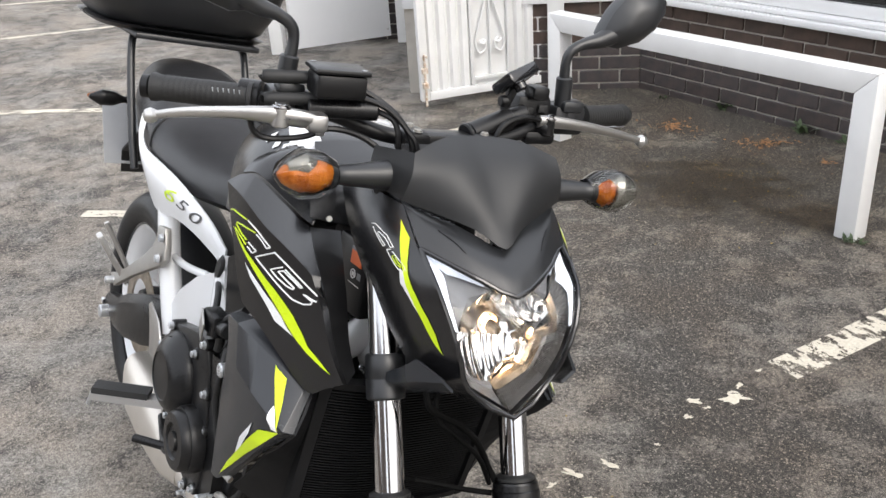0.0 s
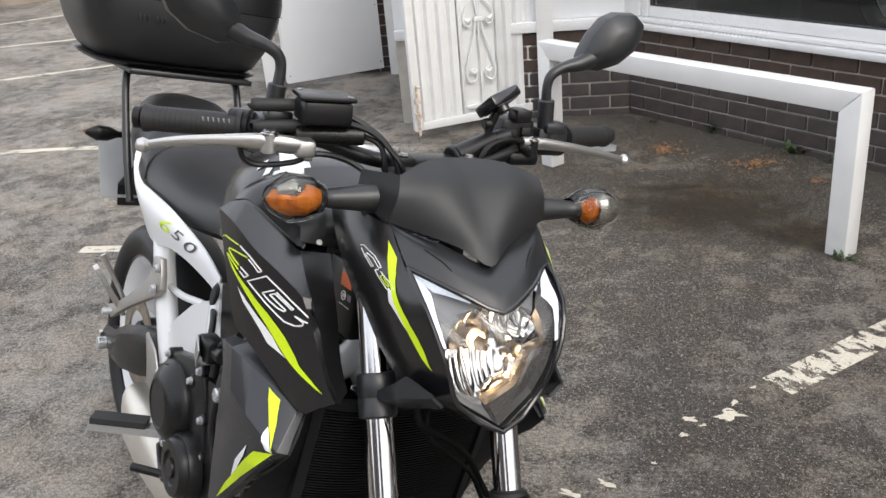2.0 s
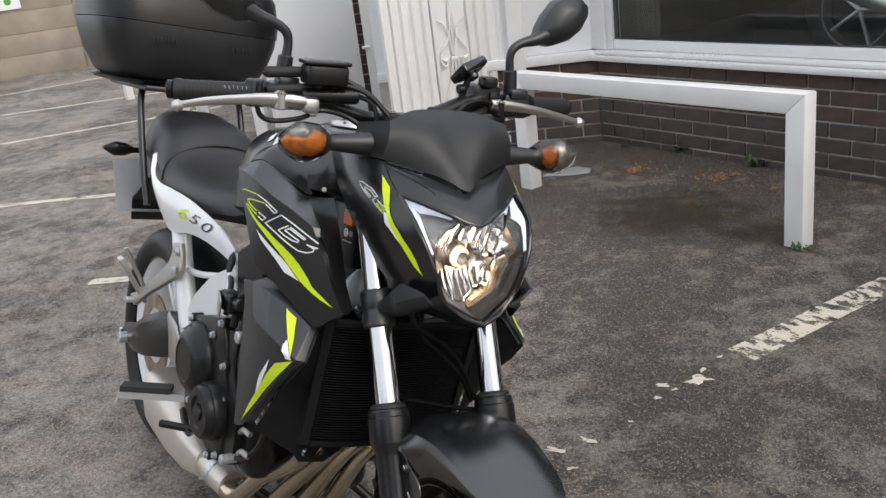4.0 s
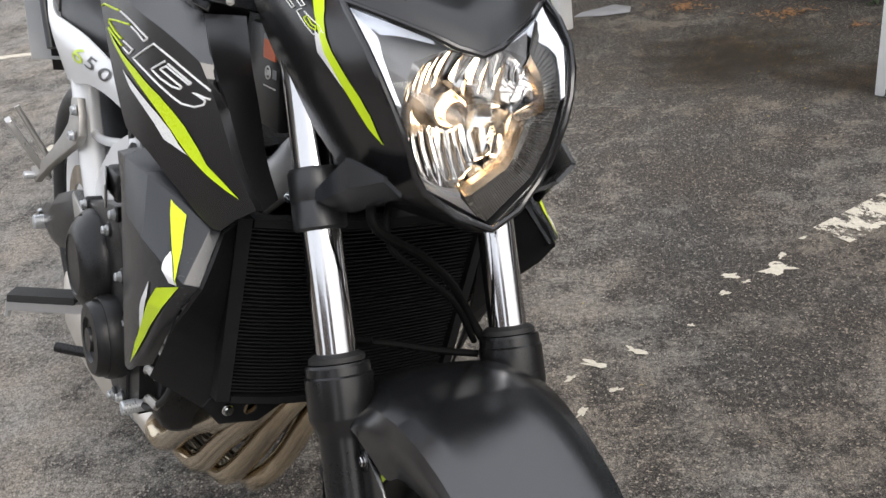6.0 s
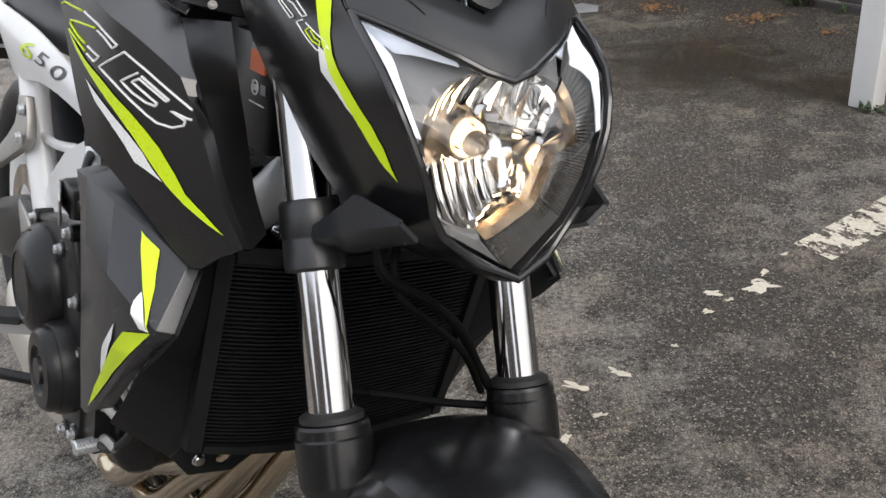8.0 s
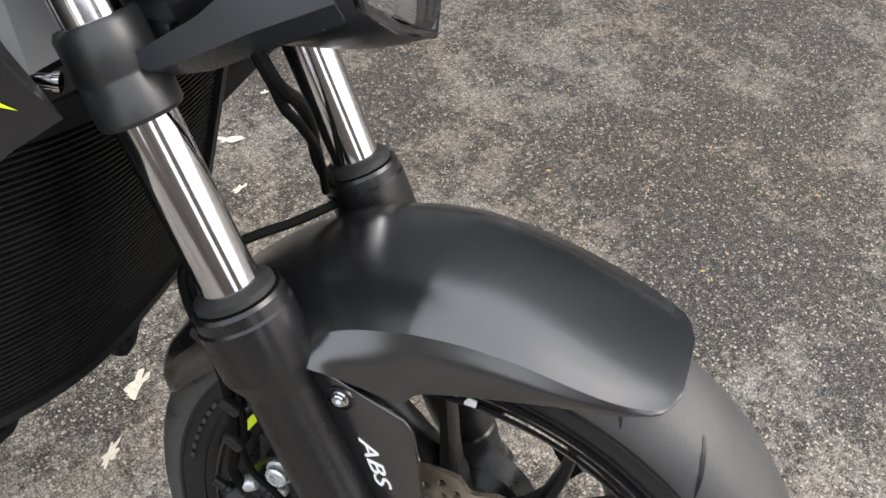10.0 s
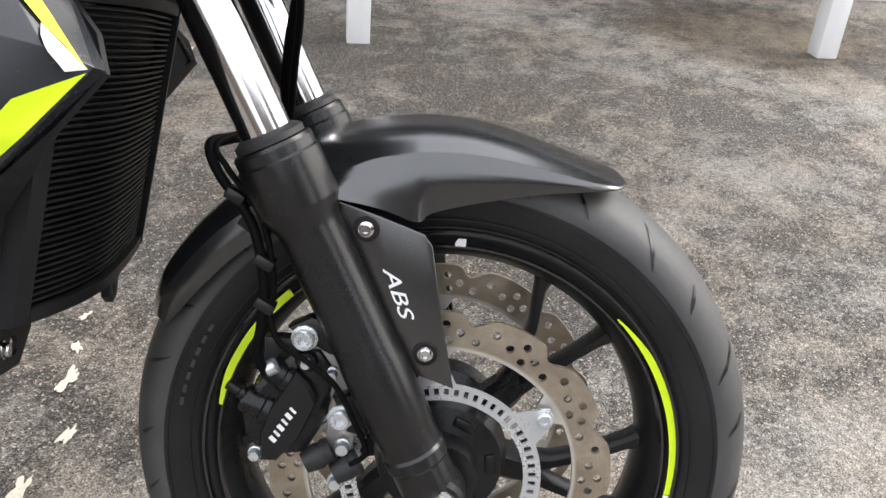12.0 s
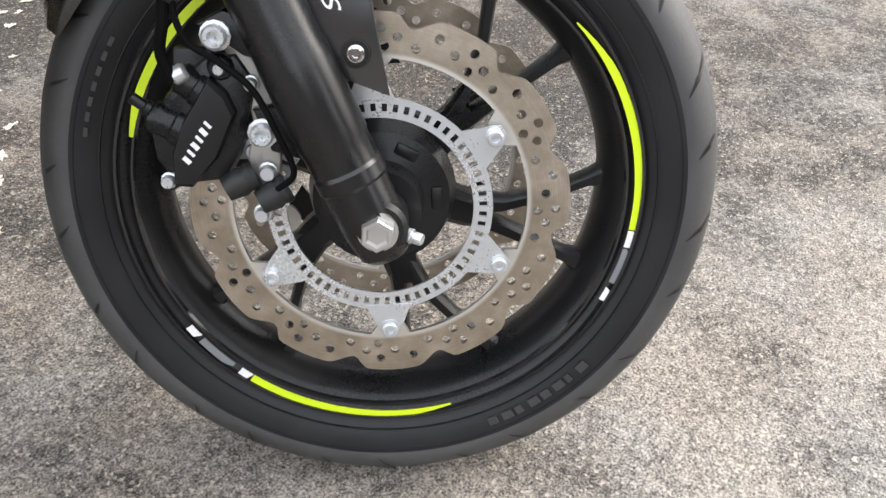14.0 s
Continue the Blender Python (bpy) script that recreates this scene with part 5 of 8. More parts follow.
panels = {}
for side, tag in ((-1, "right"), (1, "left")):
    way = (lambda rows: rows) if side < 0 else mirror_rows
    facet = way([SEAM, CREASE])
    flank = way([CREASE, *FLANK])
    panels[tag] = fixed("radiator_shroud", join(grid_shell(creased(facet, (5,)), 0.003, 0.0), grid_shell(creased(flank, (5,)), 0.003, 0.0)), satin_black, label="satin black tank shroud with lime and white decals", angle=14)
    lip = [[tuple(Vector(p) + Vector((0, 0.004 * -side, 0.0035))) for p in row] for row in way([SEAM])]
    panels[tag + "_cover"] = fixed("tank_cover", grid_shell(dense(lip + way(COVER), 4), 0.003, 0.0), satin_black, panels[tag], "satin black tank side cover", angle=40)
    lid = way([[(-0.381, -0.188, 0.917), (-0.376, -0.150, 0.911), (-0.370, -0.112, 0.905), (-0.366, -0.070, 0.900)], [(-0.405, -0.181, 0.944), (-0.400, -0.148, 0.945), (-0.394, -0.112, 0.944), (-0.390, -0.070, 0.944)], [(-0.450, -0.158, 0.971), (-0.438, -0.130, 0.978), (-0.432, -0.100, 0.982), (-0.428, -0.060, 0.984)], [(-0.500, -0.140, 1.000), (-0.490, -0.110, 1.006), (-0.485, -0.085, 1.009), (-0.480, -0.050, 1.010)]])
    fixed("tank_lid", grid_shell(dense(lid, 3), 0.003, 0.0), satin_black, panels[tag], angle=60)
    fixed("inner_duct", grid_shell(dense(way(INNER), 3), 0.003, 0.0), deep_black, panels[tag], "matt black inner duct wall", angle=30)
    panels[tag + "_low"] = fixed("lower_panel", grid_shell(way(LOWER)), satin_grey, panels[tag], "dark grey lower shroud panel", angle=16)

# radiator: bowed forward in the middle, with fins, side tanks and a lower bracket
def core_at(y, z, back=0.0):
    return (-0.268 + 0.20 * (z - 0.60) - 0.3 * y * y - 2.0 * min(0.0, y + 0.05) ** 2 - back, y, z)


ACROSS = [-0.165 + 0.272 * k / 16 for k in range(17)]
rad = fixed("radiator", grid_shell([[core_at(y, z, 0.036) for y in ACROSS] for z in (0.474, 0.52, 0.58, 0.64, 0.70)], 0.022, 0.0), radiator_core, label="black finned radiator bowed forward")
for side in (-1, 1):
    edge = -0.166 if side < 0 else 0.108
    rim = [[core_at(edge + side * y, z, b) for y, b in ((0.0, 0.020), (0.001, -0.006), (0.014, -0.006), (0.017, 0.026))] for z in (0.466, 0.53, 0.62, 0.708)]
    fixed("side_tank", loft(rim), radiator_core, rad)
for z in (0.470, 0.704):
    fixed("cross_rail", loft([[core_at(y, z + dz, b) for dz, b in ((-0.005, 0.016), (-0.005, -0.005), (0.005, -0.005), (0.005, 0.016))] for y in ACROSS]), radiator_core, rad)
core = bmesh.new()
for k in range(44):
    z = 0.4795 + k * 0.0050
    rows = [[core.verts.new(core_at(y, z + dz, b)) for dz, b in ((0, 0.009), (0, 0.0), (0.0018, 0.0), (0.0018, 0.009))] for y in ACROSS]
    for p, q in zip(rows, rows[1:]):
        for m in range(4):
            core.faces.new((p[m], q[m], q[(m + 1) % 4], p[(m + 1) % 4]))
fixed("finned_core", core, radiator_core, rad)["kind"] = "stuff"
fixed("lower_bracket", plate([(-0.19, 0.452), (-0.17, 0.425), (-0.12, 0.418), (-0.085, 0.438), (-0.080, 0.452), (-0.10, 0.462), (-0.18, 0.462)], 0.004, "yz", -0.352, holes=[circle(-0.13, 0.437, 0.009, 10)]), radiator_core, rad)
fixed("lower_lug", plate([(-0.052, 0.474), (-0.046, 0.452), (-0.034, 0.444), (-0.018, 0.446), (-0.008, 0.460), (0.030, 0.468), (0.030, 0.474)], 0.008, "yz", -0.300, holes=[circle(-0.030, 0.456, 0.005, 10)], bevel=0.001), radiator_core, rad)
fixed("bracket_bolt", bolt((-0.347, -0.160, 0.443), (1, 0, 0), 0.006, 0.006, False), chrome, rad)
for y in (-1, 1):
    guard = [[(-0.272, y * 0.203, 0.699), (-0.310, y * 0.165, 0.700)], [(-0.247, y * 0.233, 0.652), (-0.320, y * 0.172, 0.62)], [(-0.318, y * 0.236, 0.582), (-0.335, y * 0.178, 0.55)], [(-0.36, y * 0.235, 0.528), (-0.345, y * 0.178, 0.49)], [(-0.412, y * 0.232, 0.472), (-0.358, y * 0.175, 0.440)]]
    fixed("side_guard", grid_shell(dense(guard, 2), 0.004, 0.0), radiator_core, rad)

# fuel tank
def ring_of(x, hw, top, low, n=22, flat=2.6, tuck=0.7):
    out = []
    for k in range(n + 1):
        a = math.pi * k / n
        c, s = math.cos(a), math.sin(a)
        out.append((x, hw * abs(c) ** (2 / flat) * (1 if c > 0 else -1), low + (top - low) * abs(s) ** (2 / flat)))
    out.append((x, -hw * tuck, low - 0.02))
    out.append((x, hw * tuck, low - 0.02))
    return out


TANK = ((-0.412, 0.095, 0.958, 0.88), (-0.435, 0.135, 0.985, 0.87), (-0.50, 0.182, 1.012, 0.85), (-0.60, 0.196, 1.014, 0.84), (-0.70, 0.186, 1.000, 0.83), (-0.79, 0.150, 0.958, 0.81), (-0.86, 0.105, 0.895, 0.79), (-0.89, 0.085, 0.85, 0.78))
tank = fixed("fuel_tank", loft([ring_of(*r, flat=3.6) for r in TANK]), satin_black, label="satin black fuel tank with a white wing emblem", angle=50)
fixed("filler_ring", lathe([(0.0, 0.004), (0.030, 0.004), (0.032, 0.008), (0.040, 0.008), (0.050, 0.004), (0.052, 0.0)], 36, m=Matrix.Translation((-0.575, 0.0, 1.017)) @ pose(0, 0, 0, 90, 0, 0)), alloy, tank, "brushed alloy filler cap ring")
for k in range(6):
    a = radians(60 * k)
    fixed("cap_screw", bolt((-0.575 + 0.044 * math.cos(a), 0.044 * math.sin(a), 1.024), (0, 0, 1), 0.003, 0.002), chrome, tank)

# seat in two steps
seat = fixed("seat", loft([ring_of(-0.80, 0.070, 0.860, 0.80), ring_of(-0.90, 0.105, 0.842, 0.77), ring_of(-1.05, 0.142, 0.832, 0.755), ring_of(-1.18, 0.152, 0.842, 0.765), ring_of(-1.255, 0.150, 0.862, 0.775), ring_of(-1.285, 0.148, 0.885, 0.79), ring_of(-1.30, 0.146, 0.915, 0.80), ring_of(-1.36, 0.140, 0.945, 0.81), ring_of(-1.47, 0.128, 0.962, 0.83), ring_of(-1.58, 0.105, 0.955, 0.85), ring_of(-1.64, 0.08, 0.93, 0.87)]), seat_vinyl, label="black vinyl stepped dual seat", angle=50)
piping = []
for k in range(13):
    a = math.pi * k / 12
    piping.append((-1.283, 0.1495 * math.cos(a), 0.79 + 0.098 * abs(math.sin(a)) ** 0.75))
fixed("piping", tube(piping, 0.0028, 8, 3), deep_black, seat)

tail_panels = []
# white tail panels with their number marking, black tail unit behind
for side in (-1, 1):
    def col(x, z, yy):
        return (x, side * yy, z)

    tail = [
        [col(-1.385, 0.852, 0.130), col(-1.380, 0.842, 0.140), col(-1.372, 0.828, 0.142)],
        [col(-1.350, 0.806, 0.146), col(-1.338, 0.792, 0.155), col(-1.325, 0.765, 0.152)],
        [col(-1.285, 0.786, 0.154), col(-1.265, 0.762, 0.165), col(-1.240, 0.720, 0.157)],
        [col(-1.200, 0.786, 0.158), col(-1.185, 0.745, 0.168), col(-1.165, 0.688, 0.158)],
        [col(-1.120, 0.785, 0.158), col(-1.110, 0.745, 0.168), col(-1.105, 0.690, 0.158)],
        [col(-1.040, 0.780, 0.155), col(-1.030, 0.748, 0.164), col(-1.025, 0.704, 0.155)],
        [col(-0.950, 0.765, 0.148), col(-0.942, 0.740, 0.155), col(-0.935, 0.706, 0.150)],
        [col(-0.870, 0.746, 0.140), col(-0.865, 0.722, 0.144), col(-0.860, 0.695, 0.140)],
        [col(-0.810, 0.712, 0.128), col(-0.806, 0.698, 0.130), col(-0.802, 0.678, 0.128)],
    ]
    tp = fixed("tail_panel", grid_shell(dense(tail, 3), 0.005, 0.0), bike_white, label="white tail panel", angle=40)
    tail_panels.append(tp)
fixed("tail_unit", loft([ring_of(-1.36, 0.115, 0.84, 0.74), ring_of(-1.55, 0.105, 0.87, 0.78), ring_of(-1.70, 0.075, 0.885, 0.82), ring_of(-1.76, 0.05, 0.88, 0.84)]), deep_black, label="black tail unit")
hanger = [[(-1.60, -0.055, 0.80), (-1.60, 0.055, 0.80)], [(-1.70, -0.07, 0.72), (-1.70, 0.07, 0.72)], [(-1.79, -0.075, 0.66), (-1.79, 0.075, 0.66)], [(-1.84, -0.06, 0.585), (-1.84, 0.06, 0.585)]]
plate_holder = fixed("plate_hanger", grid_shell(hanger, 0.008, 0.002), deep_black, label="black number plate hanger")
fixed("number_plate", moved(box(-0.0012, -0.114, -0.088, 0.0012, 0.114, 0.088, 0.0008), Matrix.Translation((-1.845, 0, 0.69)) @ pose(0, 0, 0, 0, -28, 0)), plate_grey, plate_holder, "blank back of a number plate")


# rear turn signals
for side in (-1, 1):
    tip = Vector((-1.647, side * 0.205, 0.825))
    w = Vector((0.05, side, 0.03)).normalized()
    sig = fixed("rear_turn_signal", tube([tip - w * 0.115, tip - w * 0.085, tip - w * 0.06, tip - w * 0.03, tip], [0.010, 0.010, 0.022, 0.024, 0.006], 16, 4, 0.8), deep_black, label="black rear turn signal")
    fixed("signal_lens", tube([tip - w * 0.062 + Vector((-0.012, 0, 0)), tip - w * 0.03 + Vector((-0.016, 0, 0)), tip + Vector((-0.010, 0, 0))], [0.014, 0.018, 0.005], 12, 4, 0.8), amber, sig)

# -- rear rack and top box (the box is a thing of its own) --
rack = fixed("luggage_rack", box(-1.82, -0.155, 1.005, -1.46, 0.155, 1.020, 0.005), matt_black, label="black tubular luggage rack")
for side in (-1, 1):
    fixed("rack_rod", tube([(-1.42, side * 0.140, 0.70), (-1.46, side * 0.145, 0.80), (-1.52, side * 0.145, 0.95), (-1.55, side * 0.135, 1.005), (-1.62, side * 0.10, 1.012)], 0.0095, 14), matt_black, rack)


def top_box():
    box_m = FRAME_M @ Matrix.Translation((0, -0.015, 0))
    ob = thing("top_box", "black hard plastic motorcycle top box clamped on a rack", "top box", box_m)

    def ring(z, x0, x1, hw, r=4.0, n=40):
        cx, a = (x0 + x1) / 2, (x1 - x0) / 2
        out = []
        for k in range(n):
            t = 2 * math.pi * k / n
            c, s = math.cos(t), math.sin(t)
            out.append((cx + a * abs(c) ** (2 / r) * (1 if c > 0 else -1), hw * abs(s) ** (2 / r) * (1 if s > 0 else -1), z))
        return out

    part("base", loft([ring(1.030, -1.83, -1.49, 0.185), ring(1.045, -1.855, -1.465, 0.205), ring(1.10, -1.885, -1.44, 0.235), ring(1.16, -1.90, -1.43, 0.255), ring(1.185, -1.90, -1.43, 0.258)]), matt_black, ob, angle=40)
    part("lid", loft([ring(1.187, -1.90, -1.428, 0.260), ring(1.22, -1.905, -1.43, 0.262), ring(1.29, -1.895, -1.455, 0.255), ring(1.345, -1.86, -1.50, 0.225), ring(1.365, -1.80, -1.57, 0.16)]), deep_black, ob, angle=40)
    part("base_plate", loft([ring(1.020, -1.845, -1.475, 0.20), ring(1.031, -1.86, -1.46, 0.215), ring(1.0325, -1.855, -1.465, 0.21)]), deep_black, ob, angle=40)
    for y in (-0.105, 0.105):
        for dy in (-0.03, -0.02, -0.01, 0.01, 0.02, 0.03):
            part("vent_rib", box(-1.4325, y + dy - 0.0012, 1.135, -1.4285, y + dy + 0.0012, 1.150, 0.0005), matt_black, ob)
    return ob


top_box()


# -- headlight and cowl (turn with the fork) --
HL = [(-0.199, 0.103, 0.942), (-0.141, 0.099, 0.912), (-0.110, 0.087, 0.872), (-0.100, 0.072, 0.832), (-0.100, 0.056, 0.795), (-0.075, 0.0, 0.765)]
TOPEDGE = [(-0.199, 0.103, 0.942), (-0.165, 0.070, 0.932), (-0.140, 0.040, 0.922), (-0.122, 0.0, 0.908)]


def lens_loop(grow=1.0, back=0.0):
    low = [(x, -y, z) for x, y, z in HL] + [(x, y, z) for x, y, z in reversed(HL[:-1])]
    top = [(x, y, z) for x, y, z in TOPEDGE[1:]] + [(x, -y, z) for x, y, z in reversed(TOPEDGE[1:-1])]
    loop = low + top
    c = Vector((-0.105, 0, 0.855))
    return [tuple(c + (Vector(p) - c) * grow + Vector((-back, 0, 0))) for p in loop]


headlamp = headed("headlight", loft([lens_loop(1.035, 0.001), lens_loop(1.03, 0.02), lens_loop(0.95, 0.07), lens_loop(0.7, 0.12)], caps=False), deep_black, label="lit halogen headlight behind a clear angular lens")
# clear cover: rings that swell towards the middle
lens_rings = [lens_loop(1.0, 0.0)]
for g, b in ((0.82, -0.010), (0.58, -0.018), (0.3, -0.022), (0.08, -0.023)):
    lens_rings.append(lens_loop(g, b))
lb = loft(lens_rings, caps=False)
lb.faces.new([v for v in lb.verts[-len(lens_rings[0]):]])
cover = steered("lens_cover", lb, lens_clear, headlamp, "clear lens", angle=60)
cover.visible_shadow = False
# trim round the lens
loop = lens_loop(1.015, -0.001)
steered("lens_trim", tube(loop + [loop[0]], 0.0035, 8, 2), gloss_black, headlamp)


# main reflector bowl: a dish of upright flutes, each tilted its own way
BOWL_C, BOWL_R, BOWL_LIP, BOWL_DEEP = (0.0, 0.848), 0.068, -0.140, 0.058


def edge_point(a):
    """Where a ray from the bowl's middle at angle a meets the lens outline."""
    loop = [Vector(p) for p in lens_loop(0.985, 0.004)]
    d = (math.cos(a), math.sin(a))
    best = None
    for p, q in zip(loop, loop[1:] + loop[:1]):
        ay, az, by, bz = p.y - BOWL_C[0], p.z - BOWL_C[1], q.y - BOWL_C[0], q.z - BOWL_C[1]
        den = d[0] * (bz - az) - d[1] * (by - ay)
        if abs(den) < 1e-9:
            continue
        t = (ay * (bz - az) - az * (by - ay)) / den
        u = (ay * d[1] - az * d[0]) / den
        if t > 0 and -1e-6 <= u <= 1 + 1e-6 and (best is None or t > best[0]):
            best = (t, p.lerp(q, min(max(u, 0), 1)))
    return best[1]


def inside(y, z):
    """A point of the dish, drawn in where the lens is narrower than the dish."""
    r = math.hypot(y, z)
    if r < 1e-5:
        return y, z
    e = edge_point(math.atan2(z, y))
    lim = math.hypot(e.y - BOWL_C[0], e.z - BOWL_C[1]) * 0.94
    for ny, nz, off in ((0.965, -0.263, 0.0435), (0.514, -0.857, 0.0535)):
        face = (ny * y + nz * z) / r
        if z < 0.05 * r and face > 0.05:
            lim = min(lim, off / face)
    k = min(1.0, lim / r)
    return y * k, z * k


def bowl():
    """A deep dish cut into upright facets: narrow ones above, a plain band across the bulb, broad fans below."""
    bm = bmesh.new()
    rng = random.Random(5)

    def dish(u, v):
        q = inside(BOWL_R * u, BOWL_R * v)
        return BOWL_LIP - BOWL_DEEP * (1 - min(1.0, u * u + v * v)), BOWL_C[0] + q[0], BOWL_C[1] + q[1]

    def facet(u0, u1, v0, v1, lean, puff):
        """One strip of the dish between two uprights, leaning sideways and slightly bulged."""
        cols, lines = 5, 14
        grid = []
        for i in range(cols + 1):
            f = i / cols
            u = u0 + (u1 - u0) * f
            h = math.sqrt(max(0.0, 1 - u * u)) * 0.998
            a, b = max(v0, -h), min(v1, h)
            if b - a < 0.01:
                b = a = max(min(a, h), -h)
            line = []
            for j in range(lines + 1):
                v = a + (b - a) * j / lines
                x, y, z = dish(u, v)
                edge = 1 - min(1.0, u * u + v * v)
                x += min(1.0, edge * 4) * (lean * (f - 0.5) * 2 + puff * (1 - (2 * f - 1) ** 2))
                line.append(bm.verts.new((x, y, z)))
            grid.append(line)
        for p, q in zip(grid, grid[1:]):
            for j in range(lines):
                if (p[j].co - p[j + 1].co).length > 1e-5 or (q[j].co - q[j + 1].co).length > 1e-5:
                    bm.faces.new((p[j], p[j + 1], q[j + 1], q[j]))

    uppers = [-1.0, -0.86, -0.72, -0.58, -0.44, -0.30, -0.15, 0.02, 0.22, 0.40, 0.56, 0.70, 0.82, 0.92, 1.0]
    for k, (a, b) in enumerate(zip(uppers, uppers[1:])):
        facet(a, b, 0.30 - 0.10 * (k % 2) - 0.12 * max(0.0, a), 1.0, rng.uniform(-0.0022, 0.0022), 0.0014)
    middles = [-1.0, -0.62, -0.25, 0.25, 0.62, 1.0]
    for k, (a, b) in enumerate(zip(middles, middles[1:])):
        facet(a, b, -0.36, 0.34, 0.0008 * (-1) ** k, 0.0008)
    lowers = [-1.0, -0.82, -0.66, -0.50, -0.34, -0.18, -0.02, 0.14, 0.32, 0.52, 0.75, 1.0]
    for k, (a, b) in enumerate(zip(lowers, lowers[1:])):
        facet(a, b, -1.0, -0.32, rng.uniform(-0.003, 0.003), 0.0022)
    return bm


steered("reflector", bowl(), mirror_metal, headlamp, "fluted chrome reflector", angle=35)
steered("reflector_back", turned([(0.0, 0.0), (0.040, 0.0), (0.066, 0.042), (0.064, 0.042), (0.038, 0.003), (0.0, 0.003)], (-0.210, 0, 0.848), (0, 0, 0.848), 36), deep_black, headlamp)


angles = [2 * math.pi * k / 60 for k in range(60)]
outer_ring = [edge_point(a) for a in angles]
inner_ring = [Vector((BOWL_LIP, *[BOWL_C[i] + v for i, v in enumerate(inside(BOWL_R * math.cos(a), BOWL_R * math.sin(a)))])) for a in angles]
outer_ring = [q + Vector((-0.008, 0, 0)) for q in outer_ring]


def bezel_piece(k0, k1, rows, ribs=0.0):
    """A stretch of the surround between dish and lens; rows give how far out and how far forward each line lies."""
    fine = []
    n = (k1 - k0) * 6
    for i in range(n + 1):
        f = k0 + i / 6
        a, b, g = int(f) % 60, (int(f) + 1) % 60, f - int(f)
        p, q = inner_ring[a].lerp(inner_ring[b], g), outer_ring[a].lerp(outer_ring[b], g)
        lift = ribs * (i % 2)
        fine.append([tuple(p.lerp(q, o) + Vector((fwd + lift * (0 < m < len(rows) - 1), 0, 0))) for m, (o, fwd) in enumerate(rows)])
    return loft(fine, caps=False, closed=False)


steered("bezel", bezel_piece(7, 44, [(0.0, 0.0), (0.12, 0.004), (0.5, -0.010), (1.0, 0.0)]), bezel_silver, headlamp, "satin grey headlight bezel", angle=25)
# the bulb's warm light on the ribs is painted in as bronze
steered("ribbed_band", bezel_piece(44, 67, [(0.0, 0.0), (0.06, 0.006), (0.20, 0.010), (0.25, 0.006)], 0.0016), bronze_tint_chrome, headlamp, "ribbed reflector band coloured bronze as if lit by the bulb", angle=10)
steered("ribbed_skirt", bezel_piece(44, 67, [(0.255, 0.005), (0.45, 0.002), (0.75, -0.001), (1.0, 0.0)], 0.0012), skirt_grey, headlamp, "smoky ribbed skirt under the reflector", angle=10)
steered("bulb_shield", turned([(0.0, 0.0), (0.014, 0.0), (0.0165, 0.006), (0.0175, 0.014), (0.0155, 0.015), (0.0115, 0.008), (0.0, 0.007)], (-0.200, 0.002, 0.842), (-0.1, 0.002, 0.840), 28), bronze_tint_chrome, headlamp, "bronze bulb shield")
steered("bulb", turned([(0.0, 0.0), (0.0085, 0.0), (0.0095, 0.010), (0.0080, 0.018), (0.0045, 0.023), (0.0, 0.0245)], (-0.194, 0.002, 0.842), (-0.1, 0.002, 0.840), 24), bulb_glow, headlamp, "glowing halogen bulb")
steered("bulb_cap", turned([(0.0, 0.0175), (0.0098, 0.0175), (0.0106, 0.020), (0.0100, 0.027), (0.0075, 0.0315), (0.0060, 0.0335), (0.0040, 0.0375), (0.0, 0.0385)], (-0.194, 0.002, 0.842), (-0.1, 0.002, 0.840), 28), bronze_tint_chrome, headlamp, "bronze cap over the bulb's tip")
for side in (-1, 1):
    rim_line = [Vector((x, side * y, z)) for x, y, z in (TOPEDGE[2], (-0.152, 0.055, 0.927), TOPEDGE[1], (-0.182, 0.0865, 0.937), HL[0], (-0.170, 0.101, 0.927), HL[1], HL[2])]
    strip = []
    for p_, w_ in zip(rim_line, (0.004, 0.008, 0.013, 0.022, 0.036, 0.023, 0.012, 0.005)):
        inward = (Vector((p_.x, 0, BOWL_C[1] - 0.01)) - p_).normalized()
        a_ = p_ + inward * 0.004 + Vector((-0.004, 0, 0))
        strip.append([tuple(a_), tuple(a_ + inward * w_ + Vector((0.45 * w_, 0, 0)))])
    steered("position_light", grid_shell(dense(strip, 2), 0.002, 0.0), led_glow, headlamp, "glowing white position light")

def full_width(half):
    """Both halves of a sheet whose first column lies on the middle line."""
    return [[(x, -y, z) for x, y, z in reversed(r[1:])] + list(r) for r in half]


BROW = [
    [(-0.178, 0.0, 0.948), (-0.214, 0.045, 0.966), (-0.264, 0.090, 0.978), (-0.305, 0.114, 0.984)],
    [(-0.138, 0.0, 0.930), (-0.172, 0.050, 0.950), (-0.215, 0.085, 0.968), (-0.255, 0.112, 0.982)],
    [(-0.120, 0.0, 0.910), (-0.140, 0.041, 0.924), (-0.166, 0.071, 0.935), (-0.201, 0.106, 0.946)],
]
